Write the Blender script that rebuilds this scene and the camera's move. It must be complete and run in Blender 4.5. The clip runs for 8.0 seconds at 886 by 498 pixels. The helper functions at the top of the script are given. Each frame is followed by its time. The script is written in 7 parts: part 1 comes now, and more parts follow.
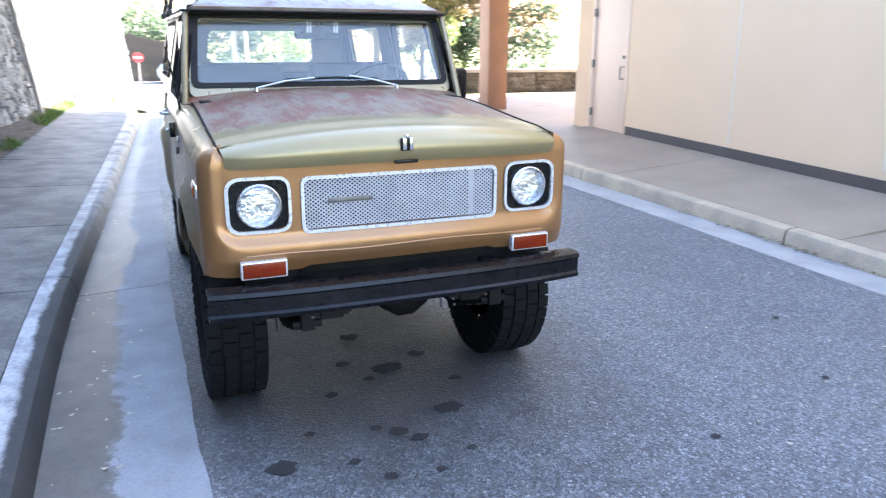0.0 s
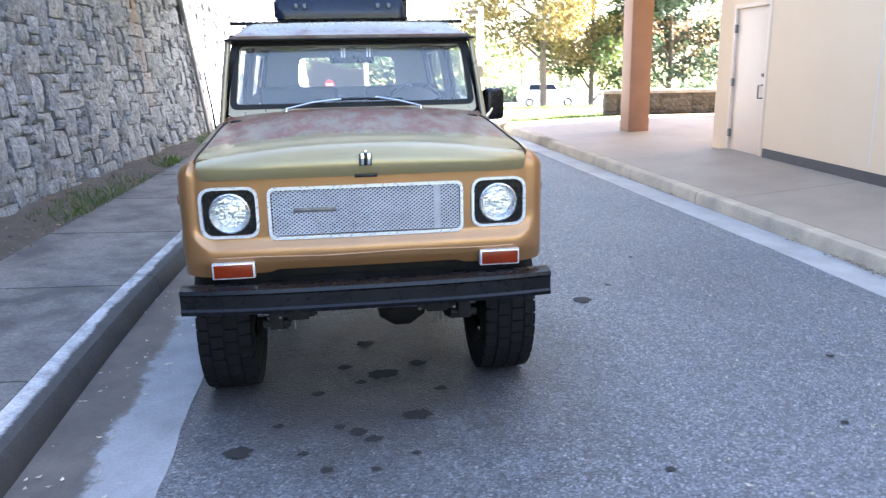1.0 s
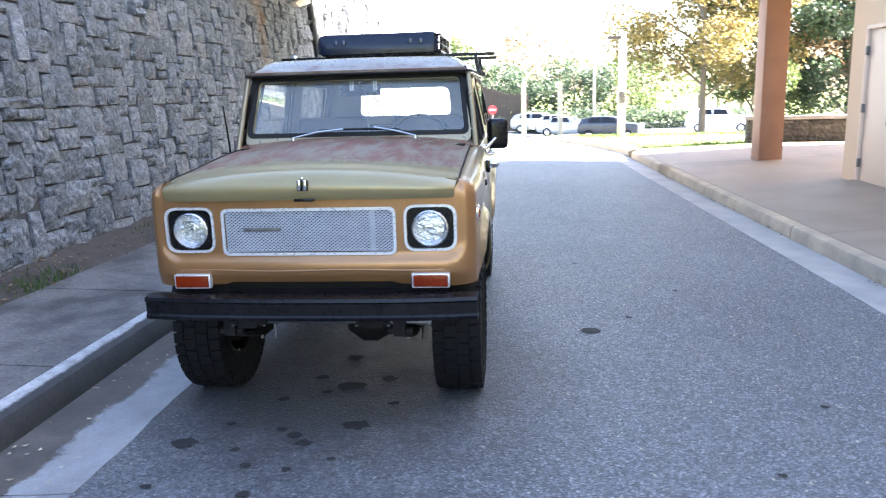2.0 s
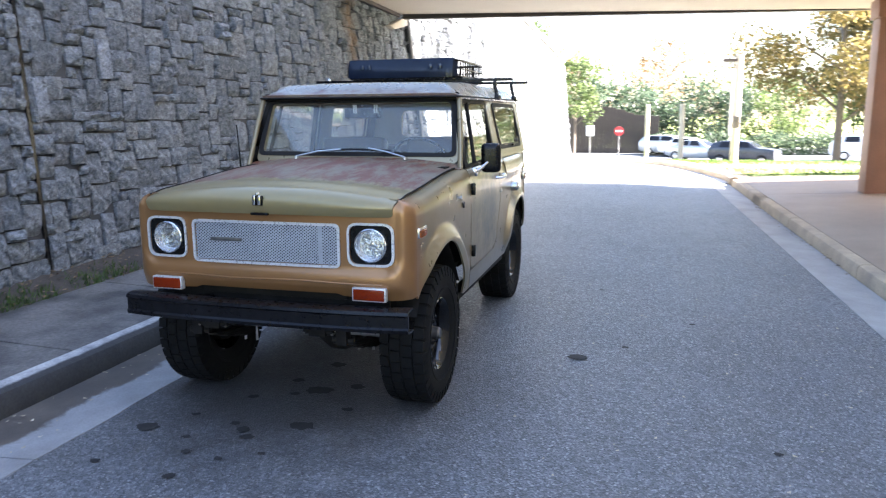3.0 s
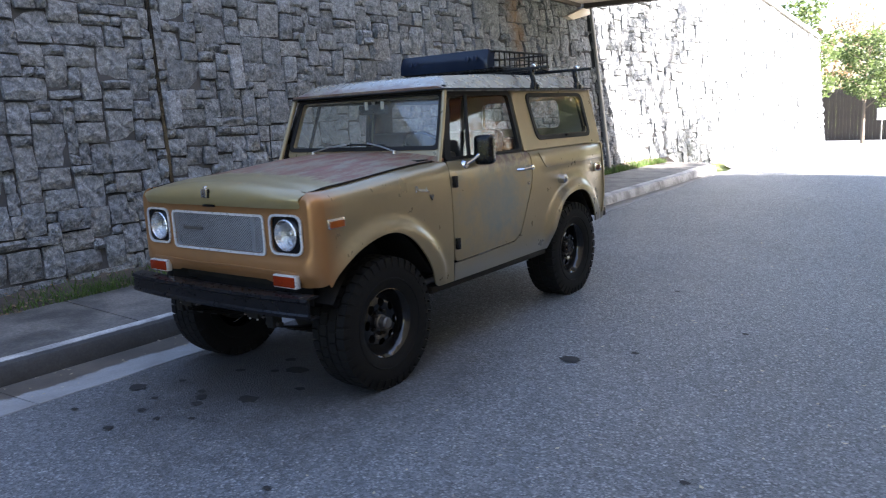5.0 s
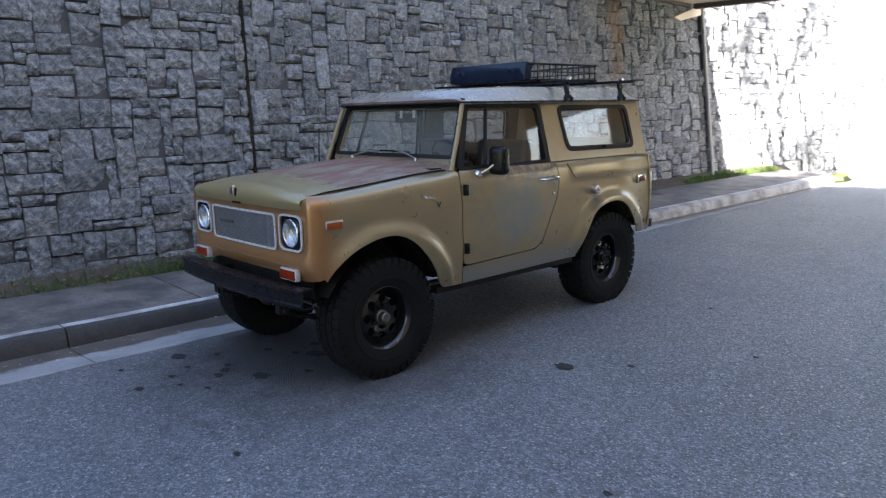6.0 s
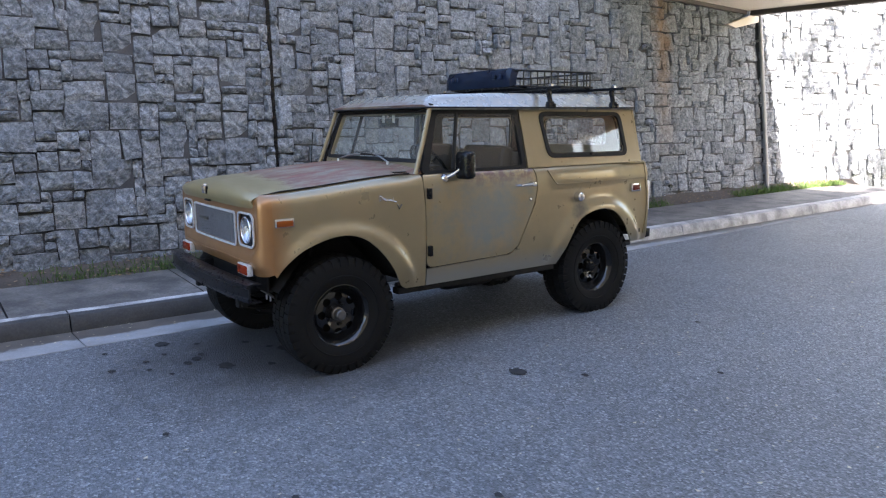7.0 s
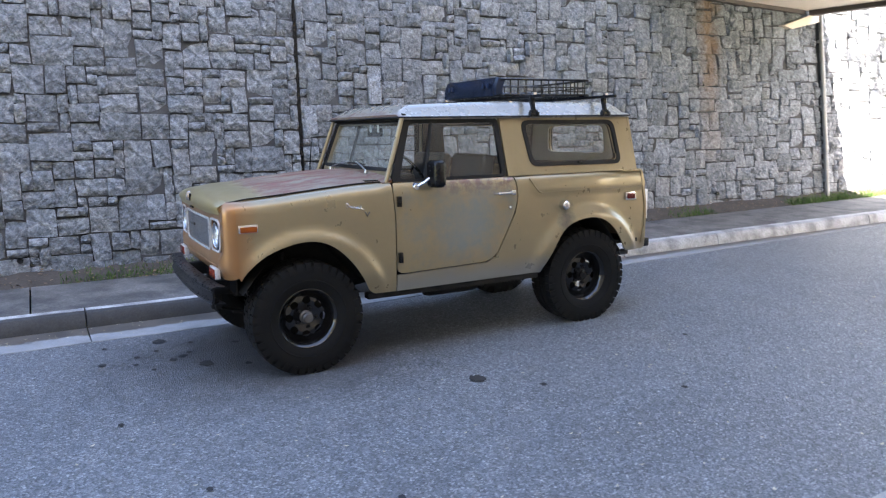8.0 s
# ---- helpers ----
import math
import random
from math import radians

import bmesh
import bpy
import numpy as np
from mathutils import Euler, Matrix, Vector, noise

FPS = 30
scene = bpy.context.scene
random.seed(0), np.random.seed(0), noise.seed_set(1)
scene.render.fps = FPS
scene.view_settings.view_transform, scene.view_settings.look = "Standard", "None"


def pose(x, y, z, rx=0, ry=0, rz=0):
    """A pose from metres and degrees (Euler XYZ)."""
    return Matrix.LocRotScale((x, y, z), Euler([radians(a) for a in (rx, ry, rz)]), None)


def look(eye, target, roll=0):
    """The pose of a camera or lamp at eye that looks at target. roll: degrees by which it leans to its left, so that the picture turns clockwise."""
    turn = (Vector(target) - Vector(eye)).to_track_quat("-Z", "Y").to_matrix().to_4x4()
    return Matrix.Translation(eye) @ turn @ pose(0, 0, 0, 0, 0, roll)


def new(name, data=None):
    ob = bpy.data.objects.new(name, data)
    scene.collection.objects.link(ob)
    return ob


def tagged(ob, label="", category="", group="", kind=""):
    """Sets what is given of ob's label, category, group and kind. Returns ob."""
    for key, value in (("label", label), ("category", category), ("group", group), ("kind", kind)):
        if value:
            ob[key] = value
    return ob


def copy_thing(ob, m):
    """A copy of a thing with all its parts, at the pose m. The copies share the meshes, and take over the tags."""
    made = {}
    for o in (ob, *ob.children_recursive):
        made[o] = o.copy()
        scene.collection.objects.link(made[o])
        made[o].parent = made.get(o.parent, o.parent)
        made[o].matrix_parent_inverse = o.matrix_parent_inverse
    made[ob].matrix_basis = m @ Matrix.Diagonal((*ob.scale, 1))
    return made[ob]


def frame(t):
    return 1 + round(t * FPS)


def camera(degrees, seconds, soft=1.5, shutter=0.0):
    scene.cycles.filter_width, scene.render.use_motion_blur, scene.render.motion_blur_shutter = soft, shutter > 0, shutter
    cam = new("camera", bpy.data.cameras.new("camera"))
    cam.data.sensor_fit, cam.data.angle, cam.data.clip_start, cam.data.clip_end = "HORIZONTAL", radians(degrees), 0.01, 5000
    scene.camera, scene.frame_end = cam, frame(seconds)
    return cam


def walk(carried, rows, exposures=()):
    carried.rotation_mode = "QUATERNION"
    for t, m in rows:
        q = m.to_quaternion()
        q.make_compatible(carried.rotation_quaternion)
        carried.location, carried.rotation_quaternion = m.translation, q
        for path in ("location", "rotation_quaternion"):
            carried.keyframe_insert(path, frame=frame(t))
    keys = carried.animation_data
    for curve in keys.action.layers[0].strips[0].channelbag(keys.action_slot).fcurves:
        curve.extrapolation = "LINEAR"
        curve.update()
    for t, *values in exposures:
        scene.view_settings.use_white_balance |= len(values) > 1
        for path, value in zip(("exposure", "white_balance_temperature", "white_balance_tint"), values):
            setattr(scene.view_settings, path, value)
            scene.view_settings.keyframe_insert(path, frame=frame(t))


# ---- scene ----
cam = camera(61.7, 8.0, soft=1.15, shutter=0.4)
PATH = [
    (0, (-0.285, 0.139, 1.621), (0.466, 1.913, 1.085), 0.18),
    (0.5, (0.141, -0.090, 1.599), (0.613, 1.782, 1.076), -1.24),
    (1, (0.604, -0.241, 1.600), (0.891, 1.680, 1.126), -1.12),
    (1.5, (1.112, -0.355, 1.608), (1.184, 1.602, 1.198), -2.11),
    (1.7, (1.357, -0.442, 1.612), (1.319, 1.515, 1.201), -1.81),
    (2.8, (2.502, -0.480, 1.636), (2.073, 1.442, 1.285), -0.97),
    (3, (2.676, -0.471, 1.644), (2.162, 1.430, 1.294), -0.28),
    (3.5, (3.154, -0.338, 1.616), (2.422, 1.492, 1.276), -0.05),
    (4, (3.619, -0.178, 1.603), (2.667, 1.549, 1.272), -1.64),
    (4.2, (3.823, -0.107, 1.612), (2.794, 1.574, 1.269), -0.08),
    (5.3, (4.637, 0.455, 1.570), (3.416, 2.001, 1.231), -2.49),
    (5.5, (4.829, 0.508, 1.567), (3.553, 2.014, 1.248), -0.33),
    (6, (5.247, 0.669, 1.697), (3.804, 2.006, 1.340), -1.06),
    (6.5, (5.529, 1.002, 1.678), (4.008, 2.252, 1.323), -0.44),
    (7, (5.885, 1.291, 1.658), (4.287, 2.446, 1.327), -0.42),
    (7.5, (6.229, 1.602, 1.681), (4.569, 2.662, 1.335), -1.60),
    (8, (6.431, 1.979, 1.676), (4.699, 2.929, 1.362), -0.80),
]
walk(cam, [(t, look(eye, target, roll)) for t, eye, target, roll in PATH], exposures=[(0.0, 5.32, 6350, 17), (0.5, 5.20, 6350, 17), (1.2, 5.18, 6350, 17), (3.0, 4.56, 6350, 17), (5.6, 4.15, 6400, 17), (7.0, 4.60, 6450, 18), (8.0, 5.0, 6550, 18)])

# ---------------------------------------------------------------- light
SUN = Vector((0.80, 0.06, 0.44)).normalized()
world = bpy.data.worlds.new("sky")
scene.world = world
world.use_nodes = True
_wt = world.node_tree
_sky = _wt.nodes.new("ShaderNodeTexSky")
_sky.sky_type = "NISHITA"
_sky.sun_disc = False
_sky.sun_elevation = math.asin(SUN.z)
_sky.sun_rotation = math.atan2(SUN.x, SUN.y)
_sky.air_density, _sky.dust_density, _sky.ozone_density = 1.0, 1.6, 1.0
_wt.links.new(_sky.outputs[0], _wt.nodes["Background"].inputs[0])
_wt.nodes["Background"].inputs[1].default_value = 0.05
sun_data = bpy.data.lights.new("sun", "SUN")
sun_data.energy, sun_data.angle, sun_data.color = 5.0, radians(0.6), (1.0, 0.93, 0.82)
sun = new("sun", sun_data)
sun.matrix_world = look(SUN * 60, (0, 0, 0))


# ---------------------------------------------------------------- materials
def tree_of(name):
    m = bpy.data.materials.new(name)
    m.use_nodes = True
    nt = m.node_tree
    return m, nt, nt.nodes["Principled BSDF"]


def node(nt, kind, **sockets):
    n = nt.nodes.new(kind)
    for k, v in sockets.items():
        n.inputs[k.replace("_", " ")].default_value = v
    return n


def coords(nt, space="Object"):
    return nt.nodes.new("ShaderNodeTexCoord").outputs[space]


def noise_of(nt, vec, scale, detail=4.0, rough=0.6):
    n = node(nt, "ShaderNodeTexNoise", Scale=scale, Detail=detail, Roughness=rough)
    nt.links.new(vec, n.inputs["Vector"])
    return n.outputs["Fac"]


def ramp(nt, fac, lo, hi, a=0.0, b=1.0):
    n = node(nt, "ShaderNodeMapRange")
    n.inputs["From Min"].default_value, n.inputs["From Max"].default_value = lo, hi
    n.inputs["To Min"].default_value, n.inputs["To Max"].default_value = a, b
    nt.links.new(fac, n.inputs["Value"])
    return n.outputs["Result"]


def mixed(nt, fac, a, b, blend="MIX"):
    n = nt.nodes.new("ShaderNodeMix")
    n.data_type, n.blend_type = "RGBA", blend
    for s, v in ((n.inputs[0], fac), (n.inputs[6], a), (n.inputs[7], b)):
        if hasattr(v, "is_linked"):
            nt.links.new(v, s)
        elif isinstance(v, (int, float)):
            s.default_value = v
        else:
            s.default_value = (*v, 1.0)
    return n.outputs[2]


def math_of(nt, op, a, b=0.0):
    n = nt.nodes.new("ShaderNodeMath")
    n.operation = op
    for s, v in zip(n.inputs, (a, b)):
        if hasattr(v, "is_linked"):
            nt.links.new(v, s)
        else:
            s.default_value = v
    return n.outputs[0]


def bumped(nt, bsdf, height, strength, distance):
    n = node(nt, "ShaderNodeBump", Strength=strength, Distance=distance)
    nt.links.new(height, n.inputs["Height"])
    nt.links.new(n.outputs[0], bsdf.inputs["Normal"])


def surface(name, c1, c2, scale=3.0, rough=0.6, metal=0.0, fine=60.0, bump=0.2, depth=0.003, var=0.1, spread=0.25, island=False):
    """A worn surface: two colours in soft patches, fine grain in colour, gloss and relief."""
    m, nt, b = tree_of(name)
    v = coords(nt)
    big, small = noise_of(nt, v, scale), noise_of(nt, v, fine, 3.0)
    col = mixed(nt, ramp(nt, big, 0.5 - spread, 0.5 + spread), c1, c2)
    col = mixed(nt, 1.0, col, ramp(nt, small, 0.2, 0.8, 1 - var, 1 + var), "MULTIPLY")
    if island:
        r = math_of(nt, "FRACT", math_of(nt, "ADD", nt.nodes.new("ShaderNodeObjectInfo").outputs["Random"], nt.nodes.new("ShaderNodeNewGeometry").outputs["Random Per Island"]))
        col = mixed(nt, 1.0, col, ramp(nt, r, 0, 1, 0.72, 1.22), "MULTIPLY")
    nt.links.new(col, b.inputs["Base Color"])
    nt.links.new(ramp(nt, small, 0.2, 0.8, rough - 0.08, min(1.0, rough + 0.08)), b.inputs["Roughness"])
    b.inputs["Metallic"].default_value = metal
    if bump:
        bumped(nt, b, small, bump, depth)
    return m


def glassy(name, tint, gloss=0.02, veil=0.0):
    m, nt, b = tree_of(name)
    nt.nodes.remove(b)
    t = nt.nodes.new("ShaderNodeBsdfTransparent")
    t.inputs[0].default_value = (*tint, 1)
    g = nt.nodes.new("ShaderNodeBsdfGlossy")
    g.inputs["Roughness"].default_value = gloss
    lw = node(nt, "ShaderNodeLayerWeight", Blend=0.5)
    f = math_of(nt, "ADD", math_of(nt, "MULTIPLY", math_of(nt, "POWER", lw.outputs["Facing"], 5.0), 0.85), 0.044)
    mx = nt.nodes.new("ShaderNodeMixShader")
    nt.links.new(f, mx.inputs[0])
    # pale diffuse film paints in the sky's veiling reflection along with dust
    film = nt.nodes.new("ShaderNodeBsdfDiffuse")
    film.inputs[0].default_value = (0.56, 0.57, 0.52, 1)
    veiled = nt.nodes.new("ShaderNodeMixShader")
    nt.links.new(ramp(nt, noise_of(nt, coords(nt), 6.0, 5.0), 0.25, 0.75, veil * 0.6, veil * 1.4), veiled.inputs[0])
    nt.links.new(t.outputs[0], veiled.inputs[1])
    nt.links.new(film.outputs[0], veiled.inputs[2])
    nt.links.new(veiled.outputs[0], mx.inputs[1])
    nt.links.new(g.outputs[0], mx.inputs[2])
    nt.links.new(mx.outputs[0], nt.nodes["Material Output"].inputs[0])
    return m


def stone_material(name, c1, c2, c3, rust=False):
    m, nt, b = tree_of(name)
    v = coords(nt)
    r = math_of(nt, "FRACT", math_of(nt, "ADD", nt.nodes.new("ShaderNodeObjectInfo").outputs["Random"], nt.nodes.new("ShaderNodeNewGeometry").outputs["Random Per Island"]))
    col = mixed(nt, ramp(nt, noise_of(nt, v, 13.0, 6.0, 0.7), 0.36, 0.64), c1, c2)
    col = mixed(nt, ramp(nt, r, 0.72, 1.0, 0.0, 0.45), col, c3)
    col = mixed(nt, 1.0, col, ramp(nt, r, 0, 0.7, 0.78, 1.2), "MULTIPLY")
    grain = noise_of(nt, v, 62.0, 5.0, 0.85)
    lumps = noise_of(nt, v, 24.0, 5.0, 0.72)
    col = mixed(nt, 1.0, col, ramp(nt, grain, 0.36, 0.64, 0.66, 1.34), "MULTIPLY")
    col = mixed(nt, 1.0, col, ramp(nt, lumps, 0.36, 0.64, 0.70, 1.30), "MULTIPLY")
    if rust:
        # a rusty run of water below the bridge, ragged in width
        where = nt.nodes.new("ShaderNodeSeparateXYZ")
        nt.links.new(nt.nodes.new("ShaderNodeNewGeometry").outputs["Position"], where.inputs[0])
        off = math_of(nt, "ABSOLUTE", math_of(nt, "SUBTRACT", where.outputs[1], 11.55))
        off = math_of(nt, "ADD", off, math_of(nt, "MULTIPLY", noise_of(nt, v, 3.0, 4.0), 0.5))
        run = math_of(nt, "MULTIPLY", ramp(nt, off, 0.30, 0.52, 0.75, 0.0), ramp(nt, where.outputs[2], 0.9, 3.0))
        col = mixed(nt, run, col, (0.20, 0.115, 0.058))
    nt.links.new(col, b.inputs["Base Color"])
    b.inputs["Roughness"].default_value = 0.80
    relief = math_of(nt, "ADD", math_of(nt, "ADD", math_of(nt, "MULTIPLY", noise_of(nt, v, 10.0, 4.0, 0.6), 1.5), math_of(nt, "MULTIPLY", lumps, 0.75)), math_of(nt, "MULTIPLY", grain, 0.14))
    bumped(nt, b, relief, 1.0, 0.062)
    return m


def asphalt_material(name):
    m, nt, b = tree_of(name)
    v = coords(nt)
    big, mid = noise_of(nt, v, 0.7, 3.0), noise_of(nt, v, 5.0, 5.0)
    col = mixed(nt, ramp(nt, big, 0.3, 0.7), (0.103, 0.110, 0.119), (0.138, 0.146, 0.155))
    col = mixed(nt, 1.0, col, ramp(nt, mid, 0.25, 0.75, 0.86, 1.12), "MULTIPLY")
    vor = node(nt, "ShaderNodeTexVoronoi", Scale=98.0)
    nt.links.new(v, vor.inputs["Vector"])
    sep = nt.nodes.new("ShaderNodeSeparateColor")
    nt.links.new(vor.outputs["Color"], sep.inputs[0])
    chips = node(nt, "ShaderNodeTexVoronoi", Scale=47.0)
    nt.links.new(v, chips.inputs["Vector"])
    csep = nt.nodes.new("ShaderNodeSeparateColor")
    nt.links.new(chips.outputs["Color"], csep.inputs[0])
    col = mixed(nt, 1.0, col, ramp(nt, sep.outputs[0], 0.0, 1.0, 0.55, 1.40), "MULTIPLY")
    col = mixed(nt, 1.0, col, ramp(nt, csep.outputs[2], 0.0, 1.0, 0.72, 1.25), "MULTIPLY")
    pale = math_of(nt, "MULTIPLY", ramp(nt, sep.outputs[1], 0.86, 0.90), 0.42)
    col = mixed(nt, pale, col, (0.42, 0.44, 0.45))
    stone_bit = math_of(nt, "MULTIPLY", ramp(nt, csep.outputs[1], 0.95, 0.96), ramp(nt, chips.outputs["Distance"], 0.30, 0.42, 0.55, 0.0))
    col = mixed(nt, stone_bit, col, (0.50, 0.51, 0.50))
    # the drip stain round the parked truck, with its shadow darkened into the asphalt
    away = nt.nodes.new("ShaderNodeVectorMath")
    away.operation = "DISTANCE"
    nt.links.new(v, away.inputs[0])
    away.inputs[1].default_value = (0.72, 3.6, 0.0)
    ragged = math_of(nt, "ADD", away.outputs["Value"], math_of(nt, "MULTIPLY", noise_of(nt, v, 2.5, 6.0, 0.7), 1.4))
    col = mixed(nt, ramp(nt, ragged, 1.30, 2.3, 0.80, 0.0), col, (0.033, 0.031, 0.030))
    nt.links.new(col, b.inputs["Base Color"])
    nt.links.new(ramp(nt, mid, 0.2, 0.8, 0.46, 0.66), b.inputs["Roughness"])
    bumped(nt, b, math_of(nt, "ADD", vor.outputs["Distance"], math_of(nt, "MULTIPLY", mid, 0.3)), 0.8, 0.010)
    return m


def paint(name, base, worn, patch=None, patch_col=None, patch2_col=None, metal=0.35, rough=0.36, chip=0.79, axis=None, lo=0.0, hi=1.0, fade=None, psize=(0.0, 2.6, 3.0), coat=0.28):
    """Faded car paint: slow fading, chips, and where given a patch that grows along one axis or round a point."""
    m, nt, b = tree_of(name)
    v = coords(nt)
    col = mixed(nt, ramp(nt, noise_of(nt, v, 2.2, 4.0), 0.3, 0.7), base, worn)
    col = mixed(nt, 1.0, col, ramp(nt, noise_of(nt, v, 12.0, 4.0), 0.2, 0.8, 0.95, 1.05), "MULTIPLY")
    if fade:
        fc, f0, f1, fa = fade
        fs = nt.nodes.new("ShaderNodeSeparateXYZ")
        nt.links.new(v, fs.inputs[0])
        fy = math_of(nt, "ADD", fs.outputs[fa], math_of(nt, "MULTIPLY", noise_of(nt, v, 5.0, 4.0), 0.10))
        col = mixed(nt, ramp(nt, fy, f0, f1, 1.0, 0.0), col, fc)
    r = ramp(nt, noise_of(nt, v, 9.0, 5.0), 0.25, 0.75, rough - 0.02, rough + 0.05)
    met = metal
    if axis is not None:
        sep = nt.nodes.new("ShaderNodeSeparateXYZ")
        nt.links.new(v, sep.inputs[0])
        stretch = node(nt, "ShaderNodeMapping")
        stretch.inputs["Scale"].default_value = patch
        nt.links.new(v, stretch.inputs[0])
        edge = math_of(nt, "ADD", ramp(nt, sep.outputs[axis], lo, hi, -0.75, 0.62), math_of(nt, "MULTIPLY", math_of(nt, "ADD", math_of(nt, "MULTIPLY", noise_of(nt, stretch.outputs[0], 4.0, 4.0, 0.6), 0.6), math_of(nt, "MULTIPLY", noise_of(nt, stretch.outputs[0], 17.0, 8.0, 0.75), 0.8)), 0.95))
        k = ramp(nt, edge, 0.48, 0.64)
        k2 = math_of(nt, "MULTIPLY", ramp(nt, edge, 0.50, 0.62), ramp(nt, noise_of(nt, stretch.outputs[0], 10.0, 9.0, 0.78), 0.42, 0.56, 0.0, 0.90))
        col = mixed(nt, k, col, patch_col)
        col = mixed(nt, k2, col, patch2_col)
        r = math_of(nt, "ADD", r, math_of(nt, "MULTIPLY", k, 0.20))
        met = math_of(nt, "MULTIPLY", math_of(nt, "SUBTRACT", 1.0, k), metal)
    elif patch is not None:
        off = nt.nodes.new("ShaderNodeVectorMath")
        off.operation = "SUBTRACT"
        nt.links.new(v, off.inputs[0])
        off.inputs[1].default_value = patch
        sc = nt.nodes.new("ShaderNodeVectorMath")
        sc.operation = "MULTIPLY"
        nt.links.new(off.outputs[0], sc.inputs[0])
        sc.inputs[1].default_value = psize
        ln = nt.nodes.new("ShaderNodeVectorMath")
        ln.operation = "LENGTH"
        nt.links.new(sc.outputs[0], ln.inputs[0])
        edge = math_of(nt, "SUBTRACT", math_of(nt, "ADD", math_of(nt, "MULTIPLY", noise_of(nt, v, 5.5, 3.0, 0.5), 2.2), math_of(nt, "MULTIPLY", noise_of(nt, v, 19.0, 8.0, 0.75), 1.5)), math_of(nt, "ADD", ln.outputs["Value"], 1.05))
        k = math_of(nt, "MULTIPLY", ramp(nt, edge, -0.35, 0.55, 0.0, 0.88), ramp(nt, noise_of(nt, v, 8.0, 6.0, 0.7), 0.35, 0.6, 0.55, 1.0))
        col = mixed(nt, k, col, patch_col)
        top = nt.nodes.new("ShaderNodeSeparateXYZ")
        nt.links.new(v, top.inputs[0])
        k3 = math_of(nt, "MULTIPLY", ramp(nt, top.outputs[2], 1.20, 1.34), ramp(nt, noise_of(nt, v, 11.0, 6.0, 0.7), 0.42, 0.55))
        k3 = math_of(nt, "MULTIPLY", k3, ramp(nt, top.outputs[1], 0.95, 1.15))
        if patch2_col:
            col = mixed(nt, k3, col, patch2_col)
        r = math_of(nt, "ADD", r, math_of(nt, "MULTIPLY", k, 0.2))
        met = math_of(nt, "MULTIPLY", math_of(nt, "SUBTRACT", 1.0, k), metal)
    if chip < 0.75:
        spots = ramp(nt, noise_of(nt, v, 23.0, 6.0, 0.75), chip, chip + 0.05, 0.0, 0.55)
        col = mixed(nt, spots, col, (0.16, 0.12, 0.09))
    nt.links.new(col, b.inputs["Base Color"])
    nt.links.new(r, b.inputs["Roughness"])
    if hasattr(met, "is_linked"):
        nt.links.new(met, b.inputs["Metallic"])
    else:
        b.inputs["Metallic"].default_value = met
    b.inputs["Coat Weight"].default_value = coat
    b.inputs["Coat Roughness"].default_value = 0.16
    bumped(nt, b, noise_of(nt, v, 5.0, 1.0), 0.05, 0.006)
    return m


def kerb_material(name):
    """Pale concrete, much darker on the face with a ragged edge, less so further along."""
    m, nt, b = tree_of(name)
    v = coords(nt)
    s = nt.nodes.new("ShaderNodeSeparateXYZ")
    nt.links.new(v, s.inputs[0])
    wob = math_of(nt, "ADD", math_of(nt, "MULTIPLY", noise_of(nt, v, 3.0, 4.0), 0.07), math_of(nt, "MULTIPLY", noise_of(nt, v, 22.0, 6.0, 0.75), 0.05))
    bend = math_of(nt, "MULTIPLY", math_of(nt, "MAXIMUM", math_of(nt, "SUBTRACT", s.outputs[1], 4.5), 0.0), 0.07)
    face_dark = ramp(nt, math_of(nt, "SUBTRACT", math_of(nt, "ADD", s.outputs[0], wob), bend), -0.795, -0.770, 0.0, 0.95)
    face_dark = math_of(nt, "MULTIPLY", face_dark, ramp(nt, s.outputs[1], 6.2, 8.6, 1.0, 0.25))
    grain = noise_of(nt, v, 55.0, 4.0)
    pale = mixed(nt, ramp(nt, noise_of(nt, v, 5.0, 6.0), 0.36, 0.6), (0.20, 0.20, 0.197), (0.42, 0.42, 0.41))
    col = mixed(nt, face_dark, pale, (0.018, 0.017, 0.016))
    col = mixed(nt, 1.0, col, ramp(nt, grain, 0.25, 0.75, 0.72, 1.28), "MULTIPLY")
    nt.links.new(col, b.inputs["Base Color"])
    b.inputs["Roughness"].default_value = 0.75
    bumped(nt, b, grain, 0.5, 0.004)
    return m


